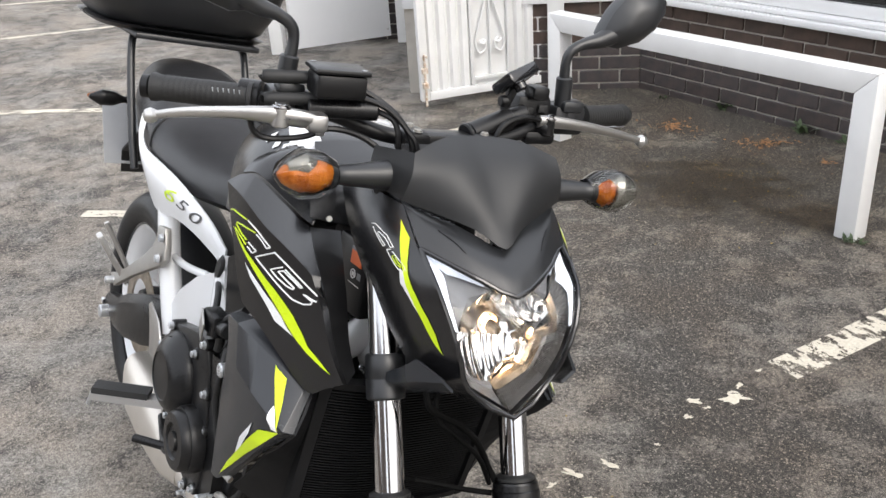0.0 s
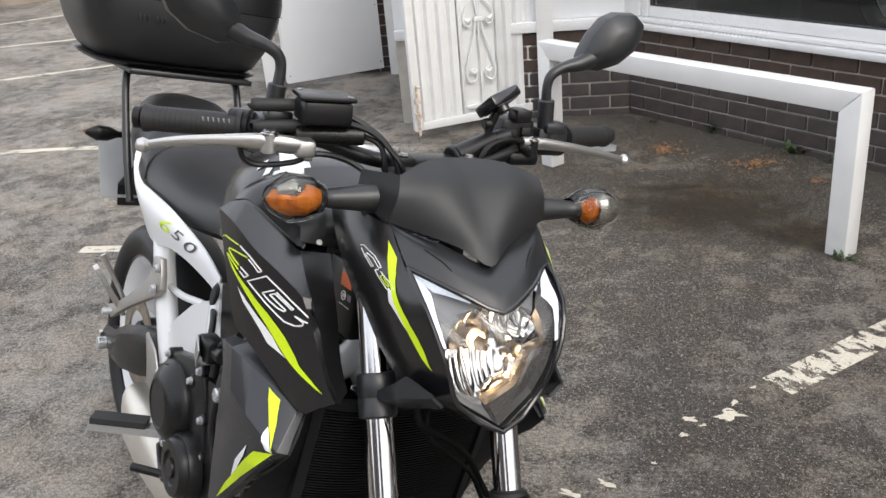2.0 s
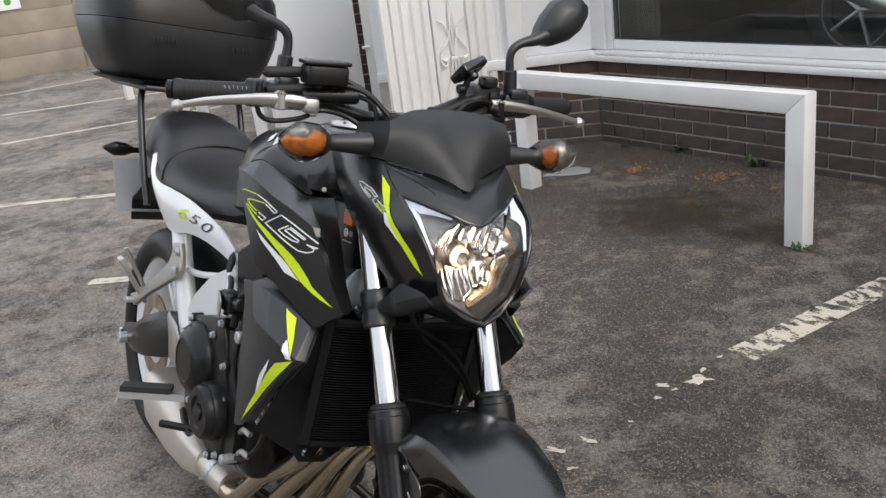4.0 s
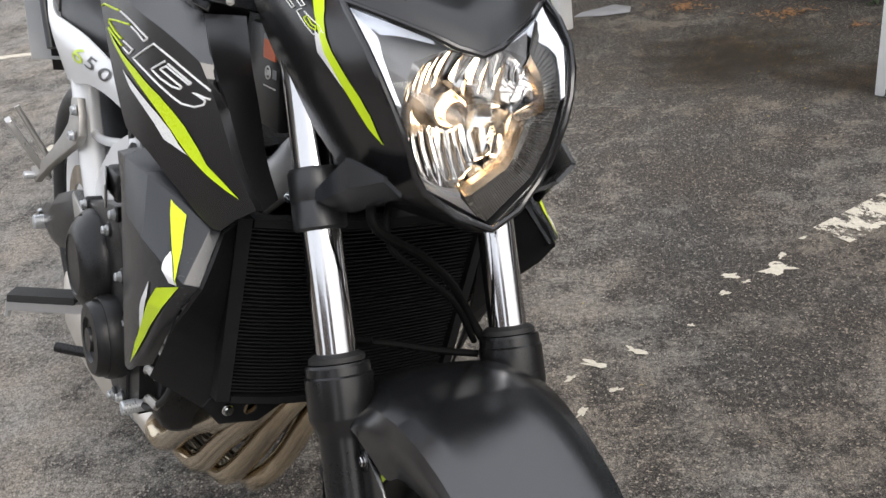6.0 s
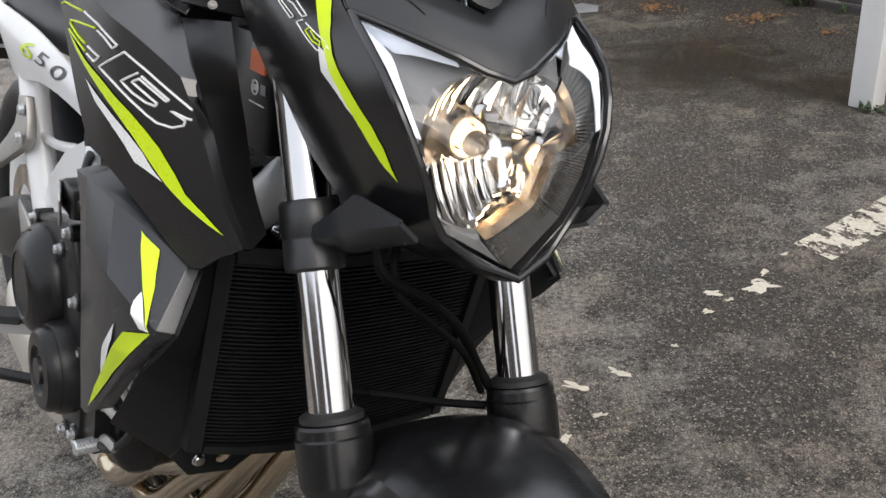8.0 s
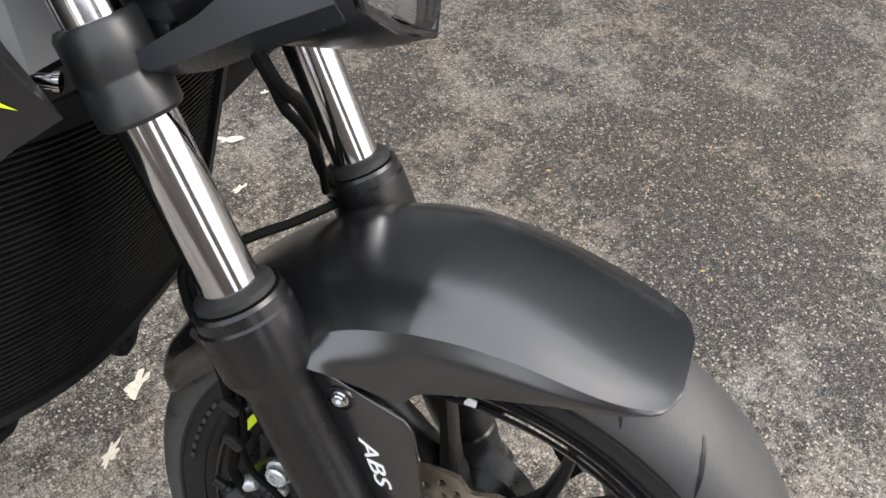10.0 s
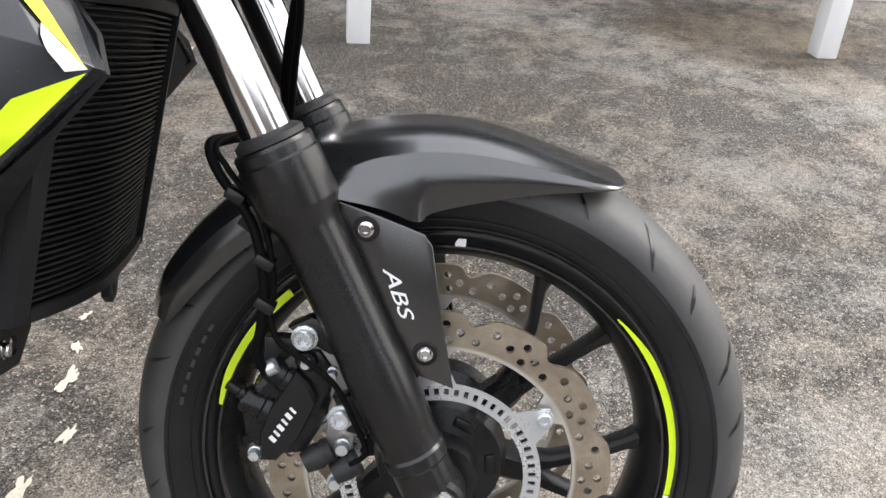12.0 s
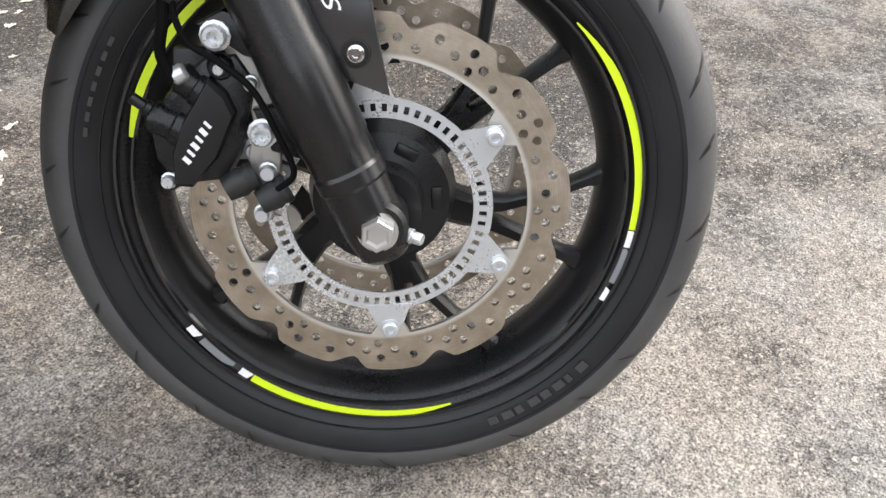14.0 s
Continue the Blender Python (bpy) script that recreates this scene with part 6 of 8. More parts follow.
VISOR = [
    [(-0.296, 0.0, 1.067), (-0.281, 0.057, 1.066), (-0.258, 0.105, 1.051), (-0.335, 0.130, 1.038)],
    [(-0.252, 0.0, 1.046), (-0.238, 0.053, 1.044), (-0.244, 0.110, 1.028), (-0.335, 0.133, 1.020)],
    [(-0.208, 0.0, 1.001), (-0.207, 0.040, 1.003), (-0.246, 0.115, 1.004), (-0.335, 0.133, 1.002)],
    [(-0.168, 0.0, 0.954), (-0.196, 0.036, 0.971), (-0.250, 0.117, 0.990), (-0.330, 0.130, 0.987)],
]
brow = headed("brow", grid_shell(creased(full_width(BROW), (3,)), 0.004, 0.0), matt_black, label="matt black cowl brow", angle=30)
fly = headed("visor", grid_shell(creased(full_width(VISOR), (1, 5)), 0.006, 0.0), visor_black, label="matt black fly screen", angle=30)
# cowl: brow between visor and lens, and side cheeks that run back to the fork
for side in (-1, 1):
    def C(x, y, z):
        return (x, side * y, z)

    cheek = [
        [C(-0.255, 0.112, 0.982), C(-0.300, 0.128, 0.984), C(-0.365, 0.142, 0.985), C(-0.425, 0.142, 0.972)],
        [C(-0.202, 0.109, 0.946), C(-0.250, 0.134, 0.945), C(-0.310, 0.148, 0.940), C(-0.370, 0.144, 0.920)],
        [C(-0.143, 0.102, 0.911), C(-0.190, 0.123, 0.901), C(-0.250, 0.136, 0.882), C(-0.305, 0.134, 0.865)],
        [C(-0.112, 0.088, 0.871), C(-0.150, 0.104, 0.855), C(-0.195, 0.118, 0.835), C(-0.245, 0.118, 0.820)],
        [C(-0.102, 0.075, 0.831), C(-0.130, 0.088, 0.818), C(-0.165, 0.098, 0.800), C(-0.200, 0.104, 0.792)],
        [C(-0.102, 0.058, 0.792), C(-0.125, 0.070, 0.780), C(-0.155, 0.082, 0.770), C(-0.190, 0.092, 0.764)],
        [C(-0.076, 0.0, 0.760), C(-0.110, 0.0, 0.745), C(-0.150, 0.0, 0.735), C(-0.190, 0.0, 0.730)],
    ]
    panels["cheek%d" % side] = headed("cowl_cheek", grid_shell(dense(cheek, 2), 0.004, 0.0), satin_black, label="satin black headlight cheek with lime decal", angle=40)
    for k in range(5):
        steered("vent_slat", moved(box(-0.003, -0.010, -0.001, 0.003, 0.010, 0.001, 0.0005), Matrix.Translation((-0.262 + 0.009 * k, side * (0.100 - 0.010 * k), 0.9815 - 0.002 * k)) @ pose(0, 0, 0, 0, 20, 35 * side)), deep_black, panels["cheek%d" % side])
    wing = [[C(-0.217, 0.124, 0.757), C(-0.167, 0.121, 0.794), C(-0.147, 0.113, 0.815), C(-0.098, 0.096, 0.812)], [C(-0.197, 0.126, 0.756), C(-0.178, 0.124, 0.765), C(-0.138, 0.115, 0.789), C(-0.098, 0.096, 0.808)], [C(-0.200, 0.100, 0.742), C(-0.175, 0.095, 0.750), C(-0.135, 0.088, 0.772), C(-0.098, 0.080, 0.792)]]
    steered("cowl_wing", grid_shell(wing, 0.004, 0.0), satin_grey, panels["cheek%d" % side], "grey fork wing", angle=20)
    # front turn signals
    tip = Vector((-0.285, side * 0.268, 1.010)) if side < 0 else Vector((-0.285, 0.282, 0.994))
    w = Vector((0.10, side, 0.02)).normalized()
    b0 = tip - w * 0.155
    stalk = steered("turn_signal", tube([b0, b0 + w * 0.03, b0 + w * 0.07, tip - w * 0.072], [0.021, 0.017, 0.0125, 0.017], 16, 4), matt_black, label="turn signal with amber reflector")
    body = tube([tip - w * 0.080, tip - w * 0.060, tip - w * 0.035, tip - w * 0.012, tip], [0.020, 0.033, 0.0360, 0.022, 0.004], 32, 5, 0.85)
    lens = steered("signal_lens", body, lens_smoke, stalk, "clear amber-backed lens", angle=60)
    lens.visible_shadow = False
    lobe = [tip - w * 0.072, tip - w * 0.056, tip - w * 0.036, tip - w * 0.014, tip - w * 0.004]
    if side < 0:
        core = tube(lobe, [0.016, 0.0245, 0.0262, 0.0155, 0.003], 22, 4, 0.82)
        steered("signal_mirror", tube([q + Vector((0.004, 0, 0.009)) for q in lobe[1:4]], [0.012, 0.0225, 0.010], 18, 3, 0.75), smoke_silver, stalk, "silver upper reflector", angle=10)
    else:
        core = tube([lobe[0], lobe[1], tip - w * 0.046], [0.015, 0.0255, 0.0215], 22, 4, 0.82)
        steered("signal_mirror", tube([tip - w * 0.0455, tip - w * 0.036, tip - w * 0.014, tip - w * 0.005], [0.027, 0.030, 0.018, 0.004], 18, 3, 0.82), smoke_silver, stalk, "silver faceted reflector", angle=10)
    steered("signal_back", tube([tip - w * 0.084 + Vector((-0.006, 0, 0)), tip - w * 0.060 + Vector((-0.012, 0, 0)), tip - w * 0.035 + Vector((-0.012, 0, 0)), tip - w * 0.010 + Vector((-0.006, 0, 0))], [0.018, 0.031, 0.034, 0.018], 24, 4, 0.85), gloss_black, stalk, "black signal housing")
    steered("signal_reflector", core, amber, stalk, "orange faceted reflector", angle=10)


# -- handlebar, controls, mirrors --
bar = steered("handlebar", tube([(-0.50, -0.372, 1.060), (-0.45, -0.265, 1.066), (-0.405, -0.17, 1.062), (-0.385, -0.09, 1.040), (-0.375, 0.0, 1.036), (-0.385, 0.09, 1.040), (-0.405, 0.17, 1.062), (-0.45, 0.265, 1.066), (-0.50, 0.372, 1.060)], 0.0112, 16), deep_black, label="black tapered handlebar")
steered("riser", box(-0.395, -0.06, 0.99, -0.355, 0.06, 1.05, 0.008), cast_black, bar)
for side in (-1, 1):
    a, b = Vector((-0.448, side * 0.262, 1.066)), Vector((-0.508, side * 0.388, 1.060))
    L = (b - a).length
    prof = [(0, 0), (0.022, 0), (0.022, 0.006), (0.0175, 0.008)]
    for k in range(16):
        h = 0.012 + (L - 0.022) * k / 16
        prof += [(0.0172, h), (0.0178, h + 0.002), (0.0178, h + 0.005)]
    prof += [(0.0195, L - 0.006), (0.0195, L - 0.001), (0.013, L), (0, L)]
    grip = steered("grip", turned(prof, a, b, 24), grip_rubber, bar, "ribbed black rubber heated grip")
    if side < 0:
        for k in range(6):
            c_ = a + (b - a) * (0.16 + 0.052 * k)
            steered("maker_mark", moved(box(-0.0005, -0.0026, -0.003, 0.0005, 0.0026, 0.003), Matrix.Translation(c_ + Vector((0.0155, 0, 0.0092))) @ pose(0, 0, 0, 0, -30, 25)), grey_decal, bar)
    steered("bar_end", turned([(0, 0), (0.013, 0), (0.016, 0.003), (0.016, 0.012), (0.010, 0.015), (0, 0.015)], b, b + (b - a), 20), deep_black, bar)
    # lever
    if side < 0:
        tip = Vector((-0.412, -0.400, 1.044))
        line, size = [(-0.360, -0.186, 1.058), (-0.360, -0.215, 1.062), (-0.366, -0.255, 1.064), (-0.378, -0.300, 1.062), (-0.398, -0.360, 1.054), tip], [0.0085, 0.0150, 0.0145, 0.0100, 0.0080, 0.0062]
    else:
        tip = Vector((-0.410, 0.367, 1.041))
        line, size = [(-0.385, 0.150, 1.070), (-0.385, 0.185, 1.070), (-0.390, 0.245, 1.064), (-0.400, 0.310, 1.053), tip], [0.012, 0.0115, 0.0092, 0.0078, 0.0060]
    lever = join(tube(line, size, 14, 6, 0.72), moved(lathe([(0, -0.0105), (0.0075, -0.0075), (0.0105, 0), (0.0075, 0.0075), (0, 0.0105)], 16), Matrix.Translation(tip)))
    steered("brake_lever" if side < 0 else "clutch_lever", lever, alloy, bar, "polished alloy lever with a ball end")
    px_, py_, pz_ = (-0.362, -0.246, 1.056) if side < 0 else (-0.384, 0.168, 1.056)
    casting = join(tube([(-0.425, py_ * 0.92, 1.066), (-0.390, py_ * 0.96, 1.062), (px_, py_, 1.062)], [0.017, 0.013, 0.012], 14), rod((px_, py_, pz_ - 0.006), (px_, py_, pz_ + 0.021), 0.0115))
    if side < 0:
        casting = join(casting, box(-0.376, -0.212, 1.046, -0.348, -0.184, 1.071, 0.006), box(-0.372, -0.198, 1.040, -0.356, -0.186, 1.050, 0.003))
    steered("lever_perch", casting, alloy if side < 0 else cast_black, bar, "bare alloy lever perch" if side < 0 else "")
    steered("pivot_bolt", bolt((px_, py_, pz_ + 0.021), (0, 0, 1), 0.009, 0.004, False), chrome, bar)
    steered("pivot_washer", turned([(0, 0), (0.013, 0), (0.013, 0.002), (0, 0.002)], (px_, py_, pz_ + 0.0195), (px_, py_, 2), 20), chrome, bar)
    sw = join(box(-0.455, -0.028, -0.022, -0.408, 0.028, 0.024, 0.008), box(-0.43, -0.02, 0.015, -0.40, 0.018, 0.034, 0.006))
    steered("switch_housing", moved(sw, Matrix.Translation((0, side * 0.222, 1.066))), matt_black, bar)
    # mirror: stalk, head and glass
    def M(y, z, x=-0.42):
        return Vector((x, side * y - 0.010, z))

    stem = join(rod(M(0.222, 1.070), M(0.215, 1.133), 0.013), tube([M(0.215, 1.125), M(0.212, 1.155), M(0.217, 1.172), M(0.235, 1.184), M(0.262, 1.192), M(0.285, 1.203)], [0.0085, 0.0075, 0.0080, 0.0085, 0.012, 0.015], 14))
    mir = steered("mirror_stalk", stem, matt_black, bar)
    hc = M(0.322, 1.232, -0.430)
    head = []
    for d, g in ((0.034, 0.30), (0.030, 0.56), (0.012, 0.94), (-0.006, 1.0), (-0.012, 0.96)):
        head.append([hc + Vector((d, side * u * g, v * g)) for u, v in ((-0.060, -0.032), (-0.050, -0.049), (-0.026, -0.052), (0.014, -0.038), (0.041, -0.015), (0.054, 0.013), (0.052, 0.031), (0.033, 0.045), (-0.005, 0.043), (-0.025, 0.033), (-0.046, 0.005), (-0.056, -0.018))])
    hb = steered("mirror_head", loft(head), matt_black, mir, "matt black mirror head", angle=30)
    g = [p + Vector((-0.0015, 0, 0)) - (p - hc) * 0.06 for p in head[-1]]
    gb = bmesh.new()
    gb.faces.new([gb.verts.new(p) for p in g])
    steered("mirror_glass", gb, smoked_mirror, mir)

steered("switch_block", join(box(-0.455, 0.122, 1.052, -0.402, 0.182, 1.104, 0.009), box(-0.420, 0.138, 1.100, -0.388, 0.166, 1.120, 0.005), box(-0.412, 0.132, 1.034, -0.380, 0.185, 1.056, 0.008)), deep_black, bar)
for y, z in ((0.140, 1.082), (0.164, 1.086)):
    steered("switch_button", box(-0.4015, y - 0.008, z - 0.006, -0.397, y + 0.008, z + 0.006, 0.002), grip_rubber, bar)
steered("clutch_bracket", join(rod((-0.382, 0.040, 1.046), (-0.396, 0.108, 1.070), 0.017, 20), rod((-0.396, 0.102, 1.068), (-0.400, 0.135, 1.078), 0.014)), deep_black, bar)
steered("bracket_cap", rod((-0.3815, 0.0385, 1.0455), (-0.380, 0.032, 1.0435), 0.019, 20), deep_black, bar)
for y in (0.052, -0.052):
    steered("bar_clamp", join(box(-0.40, y - 0.020, 1.016, -0.352, y + 0.020, 1.052, 0.008), rod((-0.362, y, 0.985), (-0.362, y, 1.02), 0.013)), cast_black, bar)
    for x in (-0.392, -0.360):
        steered("clamp_bolt", bolt((x, y, 1.052), (0, 0, 1), 0.0055, 0.004), cast_alloy, bar)
steered("throttle_collar", rod((-0.452, -0.250, 1.066), (-0.466, -0.278, 1.065), 0.024), cast_black, bar)
res = join(box(-0.400, -0.206, 1.092, -0.348, -0.136, 1.124, 0.006), box(-0.403, -0.209, 1.1245, -0.345, -0.133, 1.1315, 0.003))
reservoir = steered("brake_reservoir", res, deep_black, bar, "black brake fluid reservoir")
for x, y in ((-0.396, -0.200), (-0.352, -0.142)):
    steered("lid_screw", bolt((x, y, 1.1315), (0, 0, 1), 0.0035, 0.0015), chrome, reservoir)
steered("master_cylinder", join(rod((-0.385, -0.205, 1.072), (-0.368, -0.112, 1.076), 0.0135), rod((-0.388, -0.19, 1.072), (-0.385, -0.17, 1.096), 0.010)), cast_black, bar)
steered("phone_mount", moved(join(box(-0.024, -0.030, 0.0, 0.024, 0.030, 0.017, 0.004), box(-0.018, -0.022, -0.0015, 0.018, 0.022, -0.0005), rod((0, 0, -0.012), (0, 0, 0.0), 0.010)), Matrix.Translation((-0.392, 0.110, 1.124)) @ pose(0, 0, 0, 22, -38, 8)), gloss_black, bar, "small black device mount")
steered("mount_stalk", join(rod((-0.398, 0.096, 1.080), (-0.392, 0.106, 1.116), 0.006), rod((-0.398, 0.088, 1.094), (-0.398, 0.104, 1.096), 0.009)), deep_black, bar)
steered("instrument_panel", moved(join(box(-0.03, -0.085, -0.04, 0.02, 0.085, 0.04, 0.012), box(-0.034, -0.072, -0.030, -0.028, 0.072, 0.030, 0.002)), Matrix.Translation((-0.335, 0, 1.000)) @ pose(0, 0, 0, 0, -40, 0)), deep_black, bar)

# cables and hoses at the bars
CABLES = [
    [(-0.395, -0.180, 1.111), (-0.385, -0.150, 1.107), (-0.370, -0.110, 1.090), (-0.350, -0.085, 1.070), (-0.335, -0.068, 1.036), (-0.330, -0.060, 0.960)],
    [(-0.385, -0.185, 1.085), (-0.370, -0.140, 1.092), (-0.355, -0.103, 1.083), (-0.340, -0.078, 1.060), (-0.330, -0.062, 1.033), (-0.330, -0.055, 0.960)],
    [(-0.380, -0.282, 1.058), (-0.380, -0.274, 1.037), (-0.380, -0.252, 1.029), (-0.370, -0.210, 1.036), (-0.360, -0.178, 1.051), (-0.360, -0.130, 1.040), (-0.345, -0.085, 1.010)],
    [(-0.368, -0.112, 1.076), (-0.350, -0.092, 1.066), (-0.342, -0.085, 1.030), (-0.345, -0.080, 0.950)],
    [(-0.378, 0.150, 1.074), (-0.372, 0.118, 1.078), (-0.366, 0.086, 1.068), (-0.364, 0.070, 1.040), (-0.370, 0.060, 0.980)],
    [(-0.400, 0.150, 1.036), (-0.370, 0.120, 1.010), (-0.355, 0.080, 0.985)],
]
for a_, b_ in (((-0.410, -0.262, 1.105), (-0.395, -0.178, 1.111)), ((-0.402, -0.259, 1.077), (-0.384, -0.183, 1.085))):
    steered("cable_boot", tube([a_, Vector(a_).lerp(Vector(b_), 0.08), Vector(a_).lerp(Vector(b_), 0.8), b_], [0.006, 0.0095, 0.0085, 0.0055], 12, 4), grip_rubber, bar)
for pts in CABLES:
    steered("cable", tube(pts, 0.0042, 8, 8), deep_black, bar)

# -- caliper and front brake hoses --
BODY = ((-0.117, 0.419), (-0.104, 0.400), (-0.110, 0.366), (-0.117, 0.345), (-0.126, 0.327), (-0.160, 0.321), (-0.174, 0.340), (-0.177, 0.362), (-0.166, 0.386), (-0.151, 0.403), (-0.135, 0.417))
NOSE = ((-0.132, 0.401), (-0.121, 0.391), (-0.115, 0.378), (-0.128, 0.346), (-0.145, 0.325), (-0.157, 0.325), (-0.158, 0.347), (-0.150, 0.370))

BODY = [(-0.131 + (x + 0.135) * 1.13, 0.370 + (z - 0.370) * 1.10) for x, z in BODY]
NOSE = [(-0.133 + (x + 0.135) * 1.10, 0.366 + (z - 0.365) * 1.10) for x, z in NOSE]


def toward(points, k, y):
    cx, cz = sum(p[0] for p in points) / len(points), sum(p[1] for p in points) / len(points)
    return [(cx + (x - cx) * k, y, cz + (z - cz) * k) for x, z in points]


cal = steered("brake_caliper", loft([toward(BODY, 1.0, -0.060), toward(BODY, 1.0, -0.088), toward(BODY, 0.95, -0.096), toward(BODY, 0.80, -0.099)]), cast_black, label="black two-piston brake caliper", angle=30)
steered("nose_plate", loft([toward(NOSE, 1.04, -0.094), toward(NOSE, 1.03, -0.107), toward(NOSE, 0.94, -0.1105), toward(NOSE, 0.80, -0.111)]), deep_black, cal, "smooth black caliper nose", angle=25)
for a_, b_, r_ in (((-0.128, -0.094, 0.388), (-0.154, -0.094, 0.404), 0.0135), ((-0.140, -0.094, 0.357), (-0.177, -0.094, 0.374), 0.0140)):
    a_, b_ = Vector(a_), Vector(b_)
    L_ = (b_ - a_).length
    steered("piston_housing", turned([(0, 0), (r_ * 1.05, 0), (r_ * 1.05, L_ * 0.5), (r_ * 0.92, L_ * 0.54), (r_ * 0.92, L_ * 0.94), (r_ * 0.8, L_), (0, L_)], a_, b_, 24), cast_black, cal)
for k in range(6):
    d = Vector((0.50, 0, 0.865))
    c = Vector((-0.1385, -0.1115, 0.358)) + d * (-0.0165 + 0.0066 * k)
    steered("maker_mark", moved(box(-0.0034, -0.0005, -0.0011 if k % 2 else -0.0018, 0.0034, 0.0005, 0.0011 if k % 2 else 0.0018), Matrix.Translation(c) @ pose(0, 0, 0, 0, 44, 0)), white_decal, cal)
bracket_cal = plate([(-0.134, 0.446), (-0.112, 0.450), (-0.104, 0.428), (-0.094, 0.410), (-0.082, 0.378), (-0.078, 0.352), (-0.080, 0.326), (-0.086, 0.290), (-0.098, 0.290), (-0.098, 0.318), (-0.104, 0.340), (-0.100, 0.372), (-0.108, 0.402), (-0.120, 0.424)], -0.010, "xz", -0.082, bevel=0.002)
steered("caliper_bracket", bracket_cal, cast_alloy, cal, "bare cast alloy caliper bracket")
steered("fork_lug", plate([(-0.138, 0.445), (-0.118, 0.456), (-0.068, 0.446), (-0.060, 0.412), (-0.104, 0.424)], -0.018, "xz", -0.088, bevel=0.003), cast_black, cal)
steered("fork_lug", plate([(-0.098, 0.384), (-0.078, 0.388), (-0.040, 0.372), (-0.040, 0.342), (-0.084, 0.352)], -0.018, "xz", -0.088, bevel=0.003), cast_black, cal)
for (x, z), r, y_ in (((-0.123, 0.438), 0.0092, -0.106), ((-0.090, 0.367), 0.0092, -0.106), ((-0.164, 0.323), 0.0052, -0.098), ((-0.088, 0.333), 0.0062, -0.094), ((-0.093, 0.298), 0.0058, -0.094), ((-0.100, 0.402), 0.0050, -0.094), ((-0.122, 0.413), 0.0045, -0.098)):
    steered("caliper_bolt", bolt((x, y_, z), (0, -1, 0), r, 0.010, r > 0.008), zinc, cal)
steered("bleed_boss", turned([(0, 0), (0.0105, 0), (0.0105, 0.006), (0.008, 0.009), (0, 0.009)], (-0.122, -0.092, 0.413), (-0.122, -0.2, 0.413), 18), cast_black, cal)
for x, z, l in ((-0.112, 0.324, 0.026), (-0.086, 0.315, 0.026)):
    steered("rubber_boot", turned([(0, 0), (0.0105, 0), (0.012, 0.004), (0.0105, 0.008), (0.012, 0.012), (0.0095, l), (0, l)], (x + 0.014, -0.098, z + 0.007), (x - 0.01, -0.106, z - 0.006), 18), grip_rubber, cal)
steered("pad_block", box(-0.165, -0.068, 0.34, -0.105, -0.052, 0.42, 0.003), cast_black, cal)
steered("banjo", rod((-0.146, -0.104, 0.411), (-0.156, -0.106, 0.405), 0.007), zinc, cal)
steered("bleed_nipple", turned([(0, 0), (0.006, 0), (0.006, 0.004), (0.0045, 0.005), (0.0045, 0.016), (0, 0.016)], (-0.176, -0.098, 0.378), (-0.19, -0.10, 0.388), 12), deep_black, cal)
HOSE = [
    ([(-0.155, -0.108, 0.404), (-0.162, -0.112, 0.425), (-0.158, -0.114, 0.451), (-0.157, -0.115, 0.490), (-0.168, -0.112, 0.535), (-0.198, -0.100, 0.572), (-0.208, -0.086, 0.592), (-0.195, -0.060, 0.594)], 0.0043),
    ([(-0.080, -0.108, 0.322), (-0.066, -0.112, 0.338), (-0.076, -0.118, 0.367), (-0.095, -0.118, 0.402), (-0.120, -0.116, 0.421), (-0.142, -0.114, 0.434), (-0.151, -0.114, 0.458), (-0.149, -0.114, 0.490), (-0.160, -0.112, 0.540), (-0.190, -0.10, 0.575), (-0.202, -0.088, 0.592), (-0.18, -0.06, 0.603)], 0.0026),
    ([(-0.200, -0.030, 0.800), (-0.165, -0.070, 0.778), (-0.140, -0.078, 0.748), (-0.152, -0.025, 0.708), (-0.165, 0.018, 0.665), (-0.172, 0.048, 0.615), (-0.160, 0.068, 0.580)], 0.0050),
    ([(-0.200, -0.020, 0.790), (-0.165, -0.055, 0.760), (-0.146, -0.060, 0.725), (-0.148, -0.030, 0.694), (-0.160, 0.020, 0.645), (-0.168, 0.052, 0.590)], 0.0036),
    ([(-0.205, -0.082, 0.592), (-0.195, -0.055, 0.592), (-0.188, -0.025, 0.587), (-0.175, 0.013, 0.581), (-0.162, 0.055, 0.577)], 0.0040),
]
for pts, r in HOSE:
    steered("brake_hose", tube(pts, r, 10, 8), hose_rubber, cal)
for at in ((-0.182, -0.106, 0.556), (-0.156, -0.114, 0.505), (-0.155, -0.114, 0.468)):
    steered("hose_clip", moved(box(-0.0085, -0.0085, -0.005, 0.0085, 0.0085, 0.005, 0.0025), Matrix.Translation(at) @ pose(0, 0, 0, 0, 30, 0)), deep_black, cal)

# -- rear wheel --
RW = Matrix.Translation((-1.45, 0, 0.317))
rear = fixed("rear_wheel", rim_bm(0.222, 0.165, RW), bike_white, label="white cast alloy rear wheel")
rt, _ = tyre_bm(0.317, 0.182, 0.224, RW)
fixed("tyre", rt, rubber, rear)
fixed("rim_edge", join(*[moved(lathe([(0.2225, y), (0.230, y), (0.230, y + s * 0.003), (0.2225, y + s * 0.003)], 72, closed=True), RW) for y, s in ((-0.072, -1), (0.072, 1))]), gloss_black, rear)
